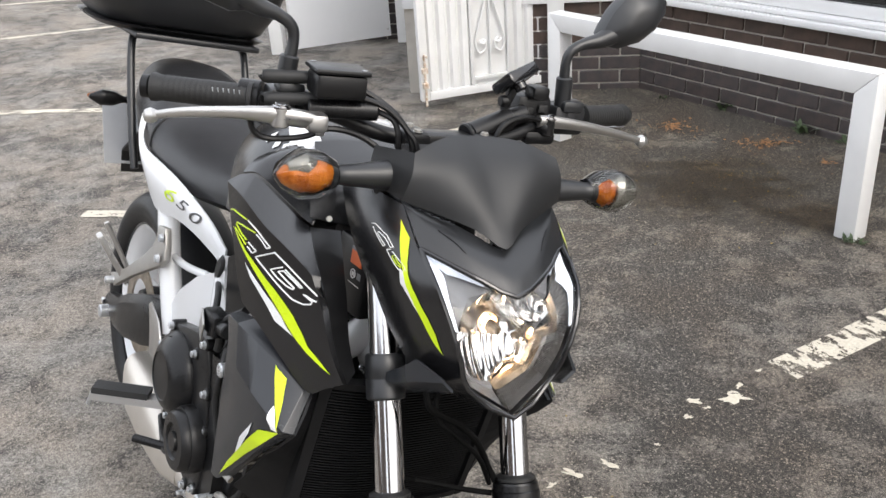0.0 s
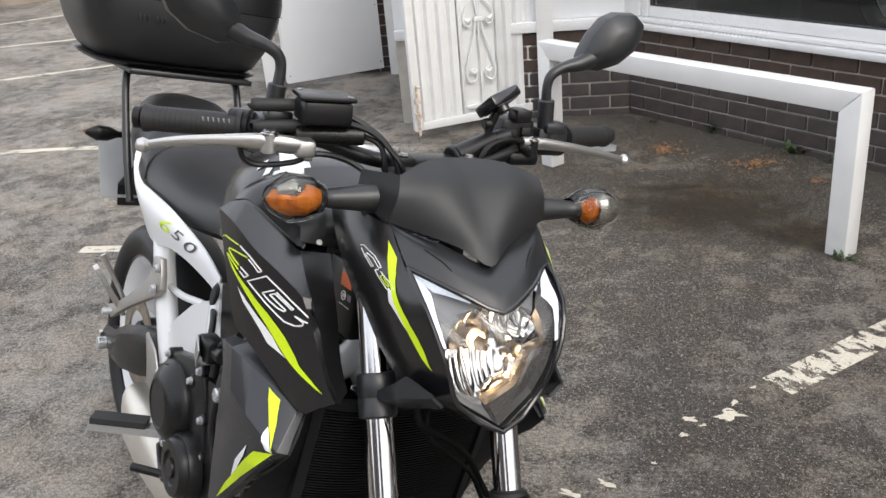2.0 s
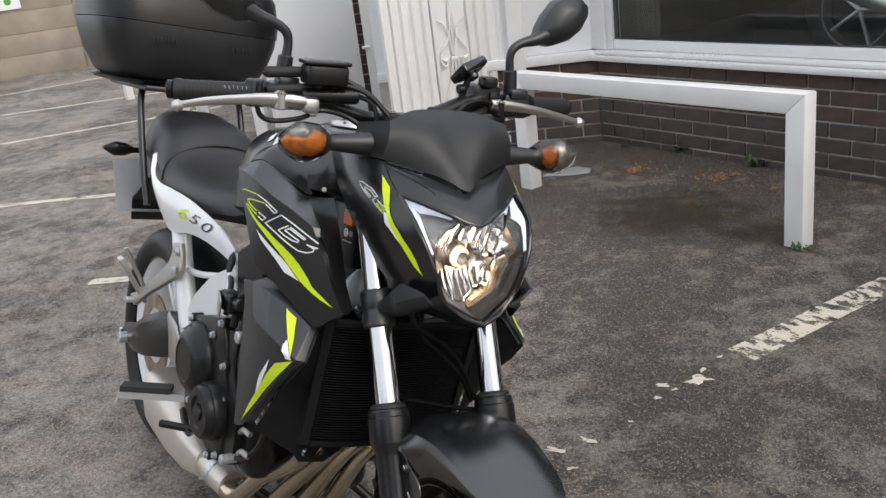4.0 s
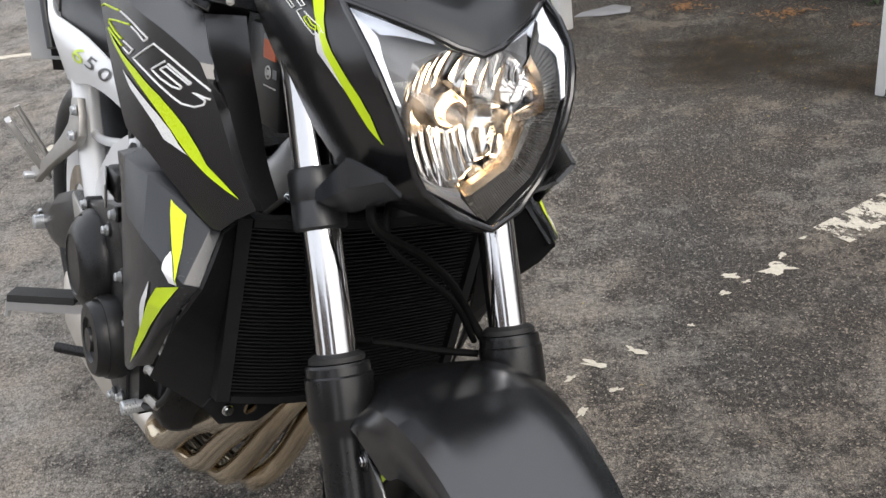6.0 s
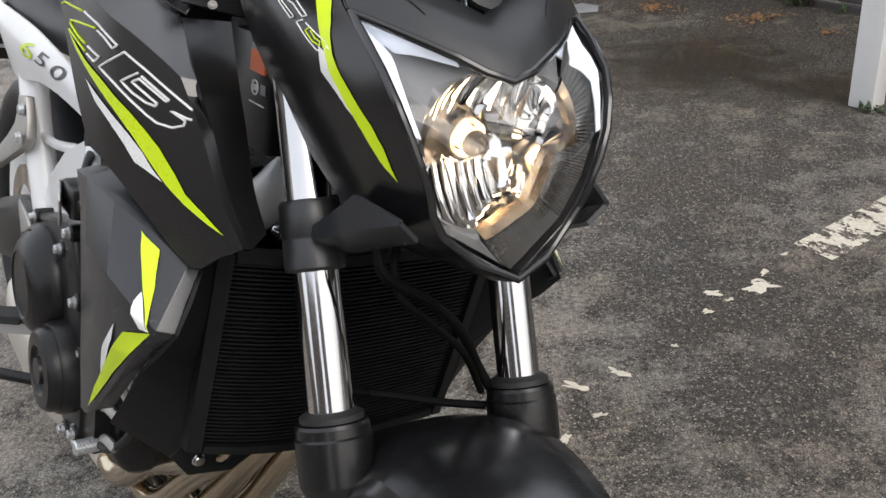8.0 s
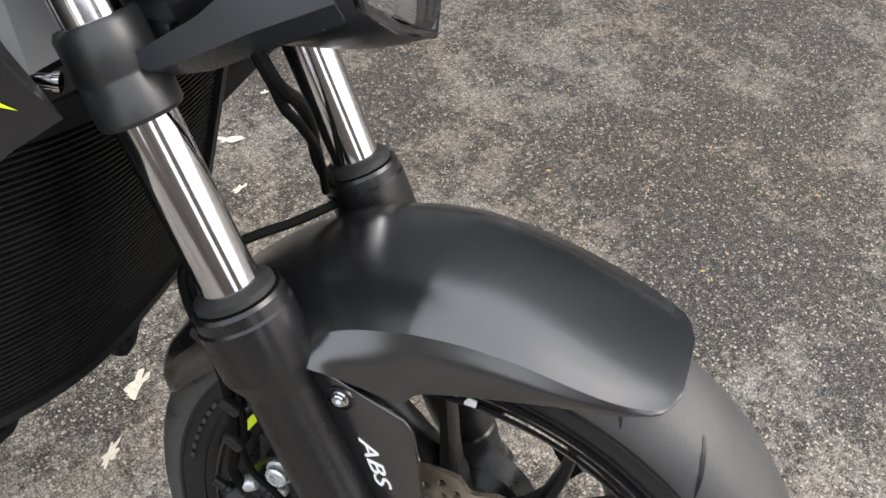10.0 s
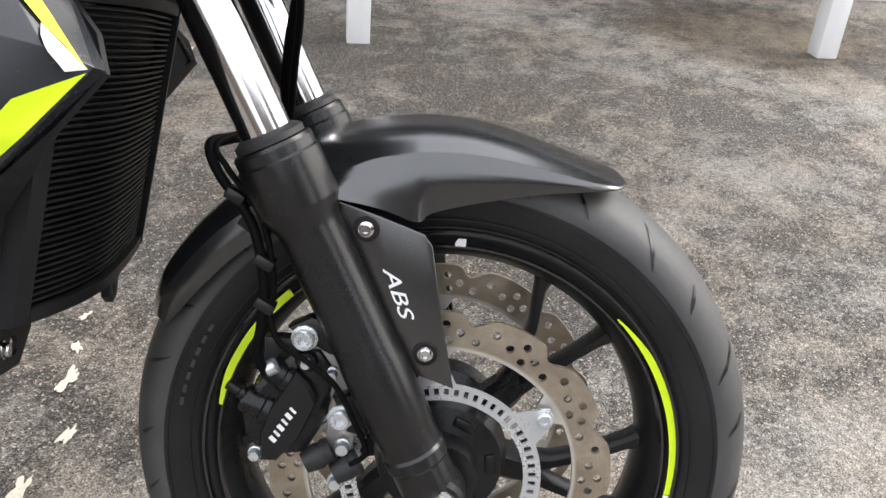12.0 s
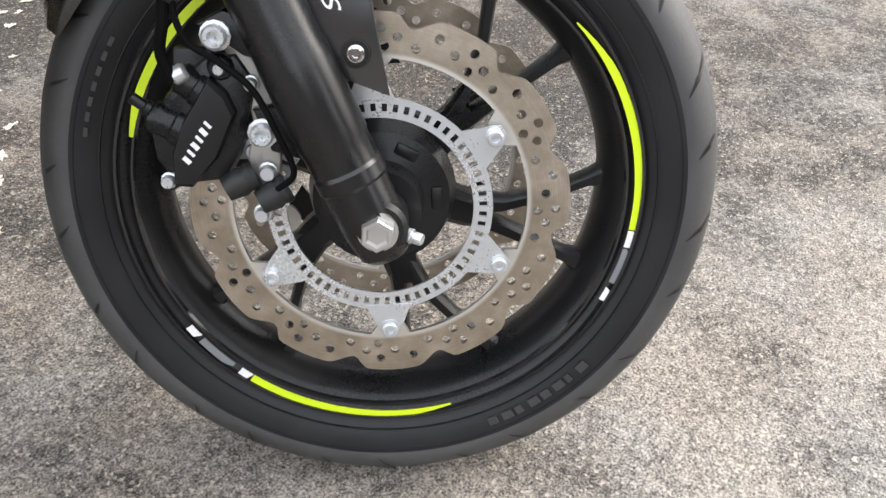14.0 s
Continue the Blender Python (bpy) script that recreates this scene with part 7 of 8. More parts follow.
for k in range(6):
    a = radians(60 * k + 10)
    for da in (-0.16, 0.16):
        p0 = Vector((-1.45 + 0.05 * math.cos(a), 0, 0.317 + 0.05 * math.sin(a)))
        p1 = Vector((-1.45 + 0.205 * math.cos(a + da), 0, 0.317 + 0.205 * math.sin(a + da)))
        fixed("spoke", tube([p0, p1], [0.016, 0.011], 10, squash=1.4), bike_white, rear)
fixed("hub", lathe([(0.012, -0.09), (0.05, -0.08), (0.06, -0.05), (0.05, 0.05), (0.06, 0.07), (0.012, 0.09)], 32, m=RW), cast_black, rear)
fixed("rear_disc", moved(plate([(0.12 * math.cos(a), 0.12 * math.sin(a)) for a in (2 * math.pi * k / 60 for k in range(60))], 0.005, "xz", -0.085, holes=[circle(0, 0, 0.08, 40)]), RW), disc_steel, rear)

# -- swing arm, frame, engine --
ARM = ((-0.97, 0.400, 0.515, 0.112, 0.075), (-1.08, 0.380, 0.492, 0.145, 0.090), (-1.18, 0.345, 0.470, 0.165, 0.095), (-1.30, 0.312, 0.425, 0.172, 0.112), (-1.40, 0.295, 0.372, 0.168, 0.118), (-1.52, 0.292, 0.340, 0.158, 0.125))
arm = fixed("swing_arm", loft([[(x, -yo + 0.008, lo), (x, -yi, lo + 0.004), (x, -yi, hi - 0.004), (x, -yo + 0.012, hi), (x, -yo, hi - 0.022), (x, -yo, lo + 0.022)] for x, lo, hi, yo, yi in ARM]), cast_black, label="black cast swing arm", angle=30)
fixed("arm_left", loft([[(-0.97, y, z) for y, z in ((0.125, 0.365), (0.075, 0.355), (0.075, 0.445), (0.125, 0.455))], [(-1.52, y, z) for y, z in ((0.155, 0.295), (0.125, 0.295), (0.125, 0.340), (0.155, 0.340))]]), cast_black, arm)
fixed("axle_end", rod((-1.45, -0.16, 0.317), (-1.45, -0.185, 0.317), 0.016), zinc, arm)
fixed("adjuster_bolt", bolt((-1.505, -0.158, 0.318), (-1, 0, 0), 0.006, 0.02, False), zinc, arm)

frame_ob = fixed("frame", tube([(-1.128, -0.143, 0.695), (-1.092, -0.146, 0.630), (-1.045, -0.148, 0.550), (-1.0, -0.146, 0.455)], 0.0245, 16, squash=0.8), bike_white, label="white painted steel frame")
fixed("spar", loft([[(-0.76, -0.150, 0.69), (-0.76, -0.12, 0.69), (-0.73, -0.12, 0.62), (-0.73, -0.150, 0.62)], [(-0.86, -0.162, 0.64), (-0.86, -0.12, 0.64), (-0.84, -0.12, 0.53), (-0.84, -0.162, 0.53)], [(-0.96, -0.160, 0.57), (-0.96, -0.12, 0.57), (-0.93, -0.12, 0.45), (-0.93, -0.160, 0.45)], [(-1.05, -0.150, 0.48), (-1.05, -0.12, 0.48), (-1.03, -0.12, 0.36), (-1.03, -0.150, 0.36)]]), bike_white, frame_ob)
fixed("stay", tube([(-1.13, -0.14, 0.605), (-1.0, -0.142, 0.612), (-0.86, -0.14, 0.64)], 0.008, 12), bike_white, frame_ob)
fixed("grommet", moved(lathe([(0, -0.004), (0.010, -0.004), (0.013, 0.0), (0.010, 0.004), (0, 0.004)], 24), Matrix.Translation((-0.775, -0.153, 0.690)) @ pose(0, 0, 0, 0, 25, 0) @ Matrix.Diagonal((1.0, 1.0, 2.4, 1))), grip_rubber, frame_ob, "black rubber grommet")
fixed("upper_tube", tube([(-0.80, -0.13, 0.70), (-0.77, -0.145, 0.64), (-0.76, -0.15, 0.56)], 0.018, 12), bike_white, frame_ob)
for side in (-1, 1):
    fixed("twin_spar", loft([[(-0.36, side * 0.045, 0.93), (-0.36, side * 0.085, 0.93), (-0.33, side * 0.085, 0.78), (-0.33, side * 0.045, 0.78)], [(-0.45, side * 0.08, 0.90), (-0.45, side * 0.13, 0.90), (-0.42, side * 0.13, 0.74), (-0.42, side * 0.08, 0.74)], [(-0.75, side * 0.11, 0.72), (-0.75, side * 0.15, 0.72), (-0.73, side * 0.15, 0.62), (-0.73, side * 0.11, 0.62)]]), cast_black, frame_ob)
    fixed("down_tube", tube([(-0.345, side * 0.055, 0.80), (-0.36, side * 0.085, 0.74), (-0.42, side * 0.11, 0.68), (-0.50, side * 0.14, 0.60)], 0.026, 14), bike_white, frame_ob)
for side in (-1, 1):
    gusset = [[(x, side * y, z) for x, z in ((-0.425, 0.775), (-0.350, 0.800), (-0.318, 0.760), (-0.308, 0.712), (-0.352, 0.688), (-0.395, 0.728))] for y in (0.03, 0.078)] + [[(x, side * 0.086, z) for x, z in ((-0.415, 0.770), (-0.355, 0.788), (-0.330, 0.755), (-0.320, 0.718), (-0.352, 0.700), (-0.388, 0.732))]]
    fixed("headstock_gusset", loft(gusset), bike_white, frame_ob, angle=50)
fixed("head_tube", rod((-0.30, 0, 0.75), (-0.385, 0, 0.95), 0.038, 24), bike_white, frame_ob)

eng = fixed("engine", join(box(-0.93, -0.185, 0.30, -0.52, 0.185, 0.52, 0.03, 3), loft([[(-0.68, y, 0.50) for y in (-0.19, 0.19)] + [(-0.47, y, 0.44) for y in (0.19, -0.19)], [(-0.60, y, 0.62) for y in (-0.195, 0.195)] + [(-0.42, y, 0.56) for y in (0.195, -0.195)], [(-0.56, y, 0.72) for y in (-0.18, 0.18)] + [(-0.38, y, 0.66) for y in (0.18, -0.18)]]), box(-0.86, -0.05, 0.20, -0.60, 0.15, 0.31, 0.03, 3)), cast_black, label="black and bare alloy four-cylinder engine")
for k in range(7):
    z = 0.475 + 0.026 * k
    fixed("cylinder_fin", moved(box(-0.085, -0.198, -0.003, 0.085, 0.198, 0.003, 0.002), Matrix.Translation((-0.555 + 0.020 * k, 0, z)) @ pose(0, 0, 0, 0, 18, 0)), cast_alloy, eng)
fixed("head_casting", moved(box(-0.07, -0.205, -0.05, 0.07, 0.205, 0.05, 0.015), Matrix.Translation((-0.485, 0, 0.640)) @ pose(0, 0, 0, 0, 22, 0)), cast_alloy, eng)


def side_cover(name, x, z, r, y, prof, mat, label=""):
    return fixed(name, turned([(rr * r, hh) for rr, hh in prof], (x, y, z), (x, y - 1, z), 40), mat, eng, label)


fixed("crankcase_flange", plate([(-0.855, 0.425), (-0.79, 0.375), (-0.72, 0.330), (-0.665, 0.298), (-0.612, 0.318), (-0.600, 0.400), (-0.606, 0.475), (-0.622, 0.560), (-0.652, 0.608), (-0.725, 0.592), (-0.82, 0.565), (-0.868, 0.500)], -0.026, "xz", -0.185, bevel=0.004), cast_black, eng)
clutch = side_cover("clutch_cover", -0.762, 0.484, 0.082, -0.210, [(1.0, 0), (1.0, 0.008), (0.93, 0.017), (0.74, 0.030), (0.60, 0.036), (0.56, 0.0365), (0.54, 0.0345), (0.0, 0.0355)], cast_black, "round black clutch cover")
side_cover("pulse_cover", -0.650, 0.412, 0.061, -0.210, [(1.0, 0), (1.0, 0.018), (0.96, 0.024), (0.92, 0.024), (0.90, 0.034), (0.82, 0.040), (0.55, 0.041), (0.50, 0.036), (0.30, 0.036), (0.28, 0.042), (0, 0.042)], cast_black, "round black pulse generator cover")
for x, z in ((-0.685, 0.562), (-0.645, 0.598), (-0.617, 0.517), (-0.609, 0.448), (-0.608, 0.385), (-0.622, 0.326), (-0.668, 0.307), (-0.72, 0.335), (-0.79, 0.383), (-0.848, 0.432), (-0.862, 0.500), (-0.815, 0.560)):
    fixed("bolt_lug", turned([(0, 0), (0.0115, 0), (0.0115, 0.022), (0.0100, 0.024), (0, 0.024)], (x, -0.190, z), (x, -1, z), 16), cast_black, eng)
    fixed("cover_bolt", bolt((x, -0.214, z), (0, -1, 0), 0.0062, 0.008, False), zinc, eng)
fixed("cover_rib", join(*[moved(box(-0.030, -0.003, -0.0012, 0.030, 0.002, 0.0012, 0.001), Matrix.Translation((x, -0.228, z)) @ pose(0, 0, 0, 0, a, 0)) for x, z, a in ((-0.800, 0.545, -25), (-0.720, 0.440, 25))]), cast_black, eng)
fixed("timing_case", loft([[(-0.610, -0.206, 0.310), (-0.560, -0.206, 0.330), (-0.560, -0.175, 0.330), (-0.610, -0.175, 0.310)], [(-0.600, -0.207, 0.460), (-0.548, -0.207, 0.460), (-0.548, -0.175, 0.460), (-0.600, -0.175, 0.460)], [(-0.625, -0.206, 0.590), (-0.565, -0.206, 0.600), (-0.565, -0.175, 0.600), (-0.625, -0.175, 0.590)]]), cast_black, eng)
fixed("case_brace", join(*[tube([(-0.545, -0.198, 0.36 + 0.045 * k), (-0.520, -0.203, 0.375 + 0.045 * k), (-0.500, -0.198, 0.372 + 0.045 * k)], 0.006, 8) for k in range(5)]), cast_alloy, eng, "bare alloy case webs")
fixed("sensor_block", join(box(-0.655, -0.222, 0.628, -0.600, -0.190, 0.668, 0.006), rod((-0.600, -0.206, 0.650), (-0.570, -0.206, 0.655), 0.013)), cast_black, eng)
fixed("sensor_plate", moved(box(-0.022, -0.002, -0.020, 0.022, 0.002, 0.020, 0.002), Matrix.Translation((-0.640, -0.226, 0.640)) @ pose(0, 0, 0, 0, 20, -15)), alloy, eng)
for k in range(10):
    a = k * 2.4
    fixed("engine_bolt", bolt((-0.50 + 0.03 * math.cos(a), -0.206, 0.50 + 0.016 * k), (0, -1, 0), 0.005, 0.008), chrome, eng)
for pts, r in (([(-0.58, -0.20, 0.62), (-0.56, -0.215, 0.58), (-0.565, -0.215, 0.53), (-0.55, -0.21, 0.47)], 0.006), ([(-0.55, -0.19, 0.70), (-0.60, -0.20, 0.66), (-0.62, -0.20, 0.60)], 0.008), ([(-0.56, -0.20, 0.345), (-0.52, -0.20, 0.36), (-0.48, -0.19, 0.40), (-0.47, -0.18, 0.45)], 0.005), ([(-0.64, -0.21, 0.62), (-0.70, -0.18, 0.66), (-0.78, -0.15, 0.66)], 0.006)):
    fixed("engine_hose", tube(pts, r, 10), grip_rubber, eng)
fixed("pipe_union", rod((-0.56, -0.195, 0.345), (-0.56, -0.23, 0.345), 0.010), zinc, eng)
fixed("pipe_union", rod((-0.545, -0.20, 0.60), (-0.545, -0.225, 0.60), 0.012), zinc, eng)

# -- exhaust --
def box_ring(x, y0, y1, z0, z1, r=3.2, n=24):
    cy, cz, a, b = (y0 + y1) / 2, (z0 + z1) / 2, (y1 - y0) / 2, (z1 - z0) / 2
    out = []
    for k in range(n):
        t = 2 * math.pi * k / n
        c, s = math.cos(t), math.sin(t)
        out.append((x, cy + a * abs(c) ** (2 / r) * (1 if c > 0 else -1), cz + b * abs(s) ** (2 / r) * (1 if s > 0 else -1)))
    return out


ex = fixed("exhaust", loft([box_ring(-0.90, -0.145, -0.075, 0.135, 0.205), box_ring(-0.96, -0.165, -0.05, 0.125, 0.235), box_ring(-1.08, -0.172, -0.03, 0.120, 0.275), box_ring(-1.22, -0.172, -0.03, 0.135, 0.290), box_ring(-1.28, -0.160, -0.05, 0.165, 0.280), box_ring(-1.29, -0.140, -0.07, 0.185, 0.260)]), muffler_steel, label="low satin steel exhaust with four swept header pipes", angle=50)
APEX = ((-0.725, -0.118), (-0.650, -0.090), (-0.602, -0.062), (-0.572, -0.028))
for k in range(4):
    top = -0.140 + 0.090 * k
    mid = (-0.128, -0.079, -0.034, 0.018)[k]
    ax_, ay_ = APEX[k]
    pts = [(-0.44, top, 0.545), (-0.392, top * 0.97, 0.475), (-0.42, mid, 0.395), ((-0.42 + ax_) / 2 - 0.005, (mid + ay_) / 2, 0.285 - 0.012 * k), (ax_ + 0.035, ay_, 0.192), (ax_ - 0.02, ay_ - 0.004, 0.168), (-0.80, -0.112 + 0.010 * k, 0.168)]
    fixed("header_pipe", tube(pts, 0.0182, 20, 8), header_steel, ex, "heat-browned header pipe")
fixed("link_pipe", tube([(-0.775, -0.104, 0.168), (-0.84, -0.108, 0.169), (-0.905, -0.11, 0.170)], 0.034, 20), muffler_steel, ex)
fixed("pipe_clamp", join(rod((-0.835, -0.107, 0.169), (-0.852, -0.108, 0.169), 0.0375), bolt((-0.843, -0.145, 0.165), (0, -1, 0), 0.005, 0.012)), zinc, ex)

# -- rests, pedal, side stand --
hanger = fixed("footrest_hanger", plate([(-0.90, 0.46), (-0.86, 0.44), (-0.875, 0.36), (-0.90, 0.30), (-0.94, 0.285), (-0.955, 0.33), (-0.93, 0.40)], -0.008, "xz", -0.165, bevel=0.002), alloy, label="alloy footrest hanger")
peg_a, peg_b = Vector((-0.915, -0.175, 0.342)), Vector((-1.004, -0.301, 0.332))
mid_u = (peg_b - peg_a).normalized()
fixed("footrest", loft([[p + Vector(o) for o in ((0.016, -0.010, -0.010), (-0.016, 0.010, -0.010), (-0.013, 0.008, 0.006), (0.013, -0.008, 0.006))] for p in (peg_a, peg_a + mid_u * 0.05, peg_b)]), alloy, hanger)
fixed("footrest_rubber", loft([[p + Vector(o) for o in ((0.0175, -0.011, 0.0065), (-0.0175, 0.011, 0.0065), (-0.016, 0.010, 0.019), (0.016, -0.010, 0.019))] for p in (peg_a + mid_u * 0.035, peg_a + mid_u * 0.09, peg_b - mid_u * 0.004)]), grip_rubber, hanger)
fixed("feeler", rod(peg_b - Vector((0, 0, 0.008)), peg_b + mid_u * 0.006 - Vector((0, 0, 0.030)), 0.005), zinc, hanger)
fixed("brake_pedal", join(tube([(-0.93, -0.175, 0.30), (-0.86, -0.19, 0.285), (-0.80, -0.205, 0.30), (-0.775, -0.215, 0.318)], 0.0085, 12), rod((-0.775, -0.205, 0.318), (-0.83, -0.262, 0.318), 0.0085)), cast_black, hanger, "black brake pedal")
fixed("heel_plate", plate([(-1.078, 0.492), (-1.066, 0.502), (-1.008, 0.482), (-0.982, 0.450), (-0.990, 0.385), (-1.045, 0.392), (-1.056, 0.440)], -0.004, "xz", -0.176, bevel=0.001), alloy, hanger)
ph_rows = [[(-1.087, -0.174, 0.668), (-1.043, -0.174, 0.676)], [(-1.092, -0.180, 0.622), (-1.014, -0.178, 0.616)], [(-1.150, -0.194, 0.566), (-1.060, -0.186, 0.582)], [(-1.222, -0.208, 0.514), (-1.165, -0.202, 0.522)], [(-1.266, -0.216, 0.494), (-1.240, -0.214, 0.470)]]
ph = fixed("pillion_hanger", grid_shell(dense(ph_rows, 2), 0.014, 0.002), cast_alloy, label="alloy pillion footrest hanger")
fixed("hanger_bolt", bolt((-1.040, -0.178, 0.655), (0, -1, 0), 0.008, 0.008), zinc, ph)
fixed("hanger_bolt", bolt((-1.035, -0.184, 0.612), (0, -1, 0), 0.008, 0.008), zinc, ph)
fixed("peg_pivot", rod((-1.245, -0.205, 0.484), (-1.245, -0.232, 0.484), 0.008), zinc, ph)
peg_rows = [[(-1.213, -0.185, 0.485), (-1.236, -0.185, 0.492)], [(-1.212, -0.215, 0.535), (-1.240, -0.215, 0.540)], [(-1.214, -0.252, 0.600), (-1.240, -0.252, 0.602)]]
fixed("pillion_footrest", grid_shell(dense(peg_rows, 3), 0.012, 0.002), alloy, ph)
for k in range(9):
    s_ = k / 8
    fixed("footrest_tooth", box(-1.238, -0.2 - 0.052 * s_ - 0.002, 0.512 + 0.082 * s_ - 0.002, -1.214, -0.2 - 0.052 * s_ + 0.001, 0.512 + 0.082 * s_ + 0.002), cast_alloy, ph)
fixed("folding_stay", tube([(-1.255, -0.178, 0.50), (-1.258, -0.205, 0.555), (-1.262, -0.235, 0.615)], 0.0055, 10), alloy, ph)
stand = fixed("side_stand", tube([(-0.86, 0.13, 0.25), (-0.80, 0.18, 0.16), (-0.73, 0.248, 0.092)], 0.012, 14), deep_black, label="black steel side stand")
fixed("stand_foot", moved(box(-0.035, -0.022, -0.004, 0.035, 0.022, 0.004, 0.003), Matrix.Translation((-0.725, 0.256, 0.0845)) @ pose(0, 0, 0, 17, 0, 20)), deep_black, stand)
# warning label on the frame between fork and shroud, rear brake reservoir
lab = fixed("fuse_box", box(-0.385, -0.134, 0.792, -0.298, -0.108, 0.899, 0.004), deep_black, label="black control box with a warning label")
fixed("orange_label", box(-0.3400, -0.1365, 0.8655, -0.3095, -0.1345, 0.8850), orange_decal, lab)
fixed("label_strip", box(-0.3400, -0.1365, 0.8852, -0.3095, -0.1345, 0.8900), grey_decal, lab)
fixed("label_ring", turned([(0.0055, 0), (0.0072, 0), (0.0072, 0.001), (0.0055, 0.001)], (-0.3300, -0.1345, 0.8510), (-0.3300, -1, 0.8510), 20), white_decal, lab)
fixed("label_book", box(-0.3332, -0.1352, 0.8482, -0.3268, -0.1344, 0.8538), white_decal, lab)
fixed("label_mark", box(-0.3180, -0.1352, 0.8470, -0.3080, -0.1344, 0.8560), grey_decal, lab)
fixed("label_line", box(-0.3400, -0.1352, 0.8360, -0.3090, -0.1344, 0.8372), white_decal, lab)
# louvres and a screw on the duct walls
for side, tag in ((-1, "right"), (1, "left")):
    for k in range(4):
        fixed("louvre", moved(box(-0.012, -0.016, -0.0025, 0.012, 0.016, 0.0025, 0.001), Matrix.Translation((-0.368 + 0.008 * k, side * 0.168, 0.893 - 0.017 * k)) @ pose(0, 0, 0, 0, 14, side * 50)), gloss_black, panels[tag])
    fixed("duct_screw", bolt((-0.378, side * 0.160 - (0.012 if side > 0 else 0), 0.916), (0.8, side * 0.3, 0.6), 0.0036, 0.003), cast_alloy, panels[tag])

# -- decals, laid on the panels along the bike's width --
from mathutils.bvhtree import BVHTree


def decal(outline, panel, material, name="decal", holes=(), side=-1, lift=0.0011, parent=None):
    """A thin sticker with an outline in the panel's own x and z, pressed onto its outer face."""
    tree = BVHTree.FromPolygons([v.co for v in panel.data.vertices], [p.vertices for p in panel.data.polygons])
    bm = bmesh.new()
    edges = []
    for loop in (outline, *holes):
        fine = []
        for p, q in zip(loop, list(loop[1:]) + [loop[0]]):
            n = max(1, int(math.dist(p, q) / 0.005))
            fine += [(p[0] + (q[0] - p[0]) * k / n, p[1] + (q[1] - p[1]) * k / n) for k in range(n)]
        vs = [bm.verts.new((x, 0, z)) for x, z in fine]
        edges += [bm.edges.new((vs[i], vs[(i + 1) % len(vs)])) for i in range(len(vs))]
    bmesh.ops.triangle_fill(bm, use_beauty=True, edges=edges)
    for _ in range(4):
        long = [e for e in bm.edges if e.calc_length() > 0.006]
        if long:
            bmesh.ops.subdivide_edges(bm, edges=long, cuts=1)
        bmesh.ops.triangulate(bm, faces=bm.faces[:])
    for v in bm.verts:
        hit, normal, _, _ = tree.ray_cast(Vector((v.co.x, side * 1.0, v.co.z)), Vector((0, -side, 0)))
        if hit is None:
            hit, normal, _, _ = tree.find_nearest(Vector((v.co.x, side * 0.25, v.co.z)))
        v.co = hit + Vector((0, side * lift, 0))
    return part(name, bm, material, parent or panel)


def stroke(points, panel, material, width=0.0011, side=-1, closed=True):
    """An outlined mark: a fine raised line along the points."""
    tree = BVHTree.FromPolygons([v.co for v in panel.data.vertices], [p.vertices for p in panel.data.polygons])
    path = []
    pts = list(points) + ([points[0]] if closed else [])
    for p, q in zip(pts, pts[1:]):
        for k in range(4):
            x, z = p[0] + (q[0] - p[0]) * k / 4, p[1] + (q[1] - p[1]) * k / 4
            hit, _, _, _ = tree.ray_cast(Vector((x, side * 1.0, z)), Vector((0, -side, 0)))
            if hit is not None:
                path.append(hit + Vector((0, side * 0.0006, 0)))
    return part("outline_mark", tube(path, width, 6, 1), material, panel)


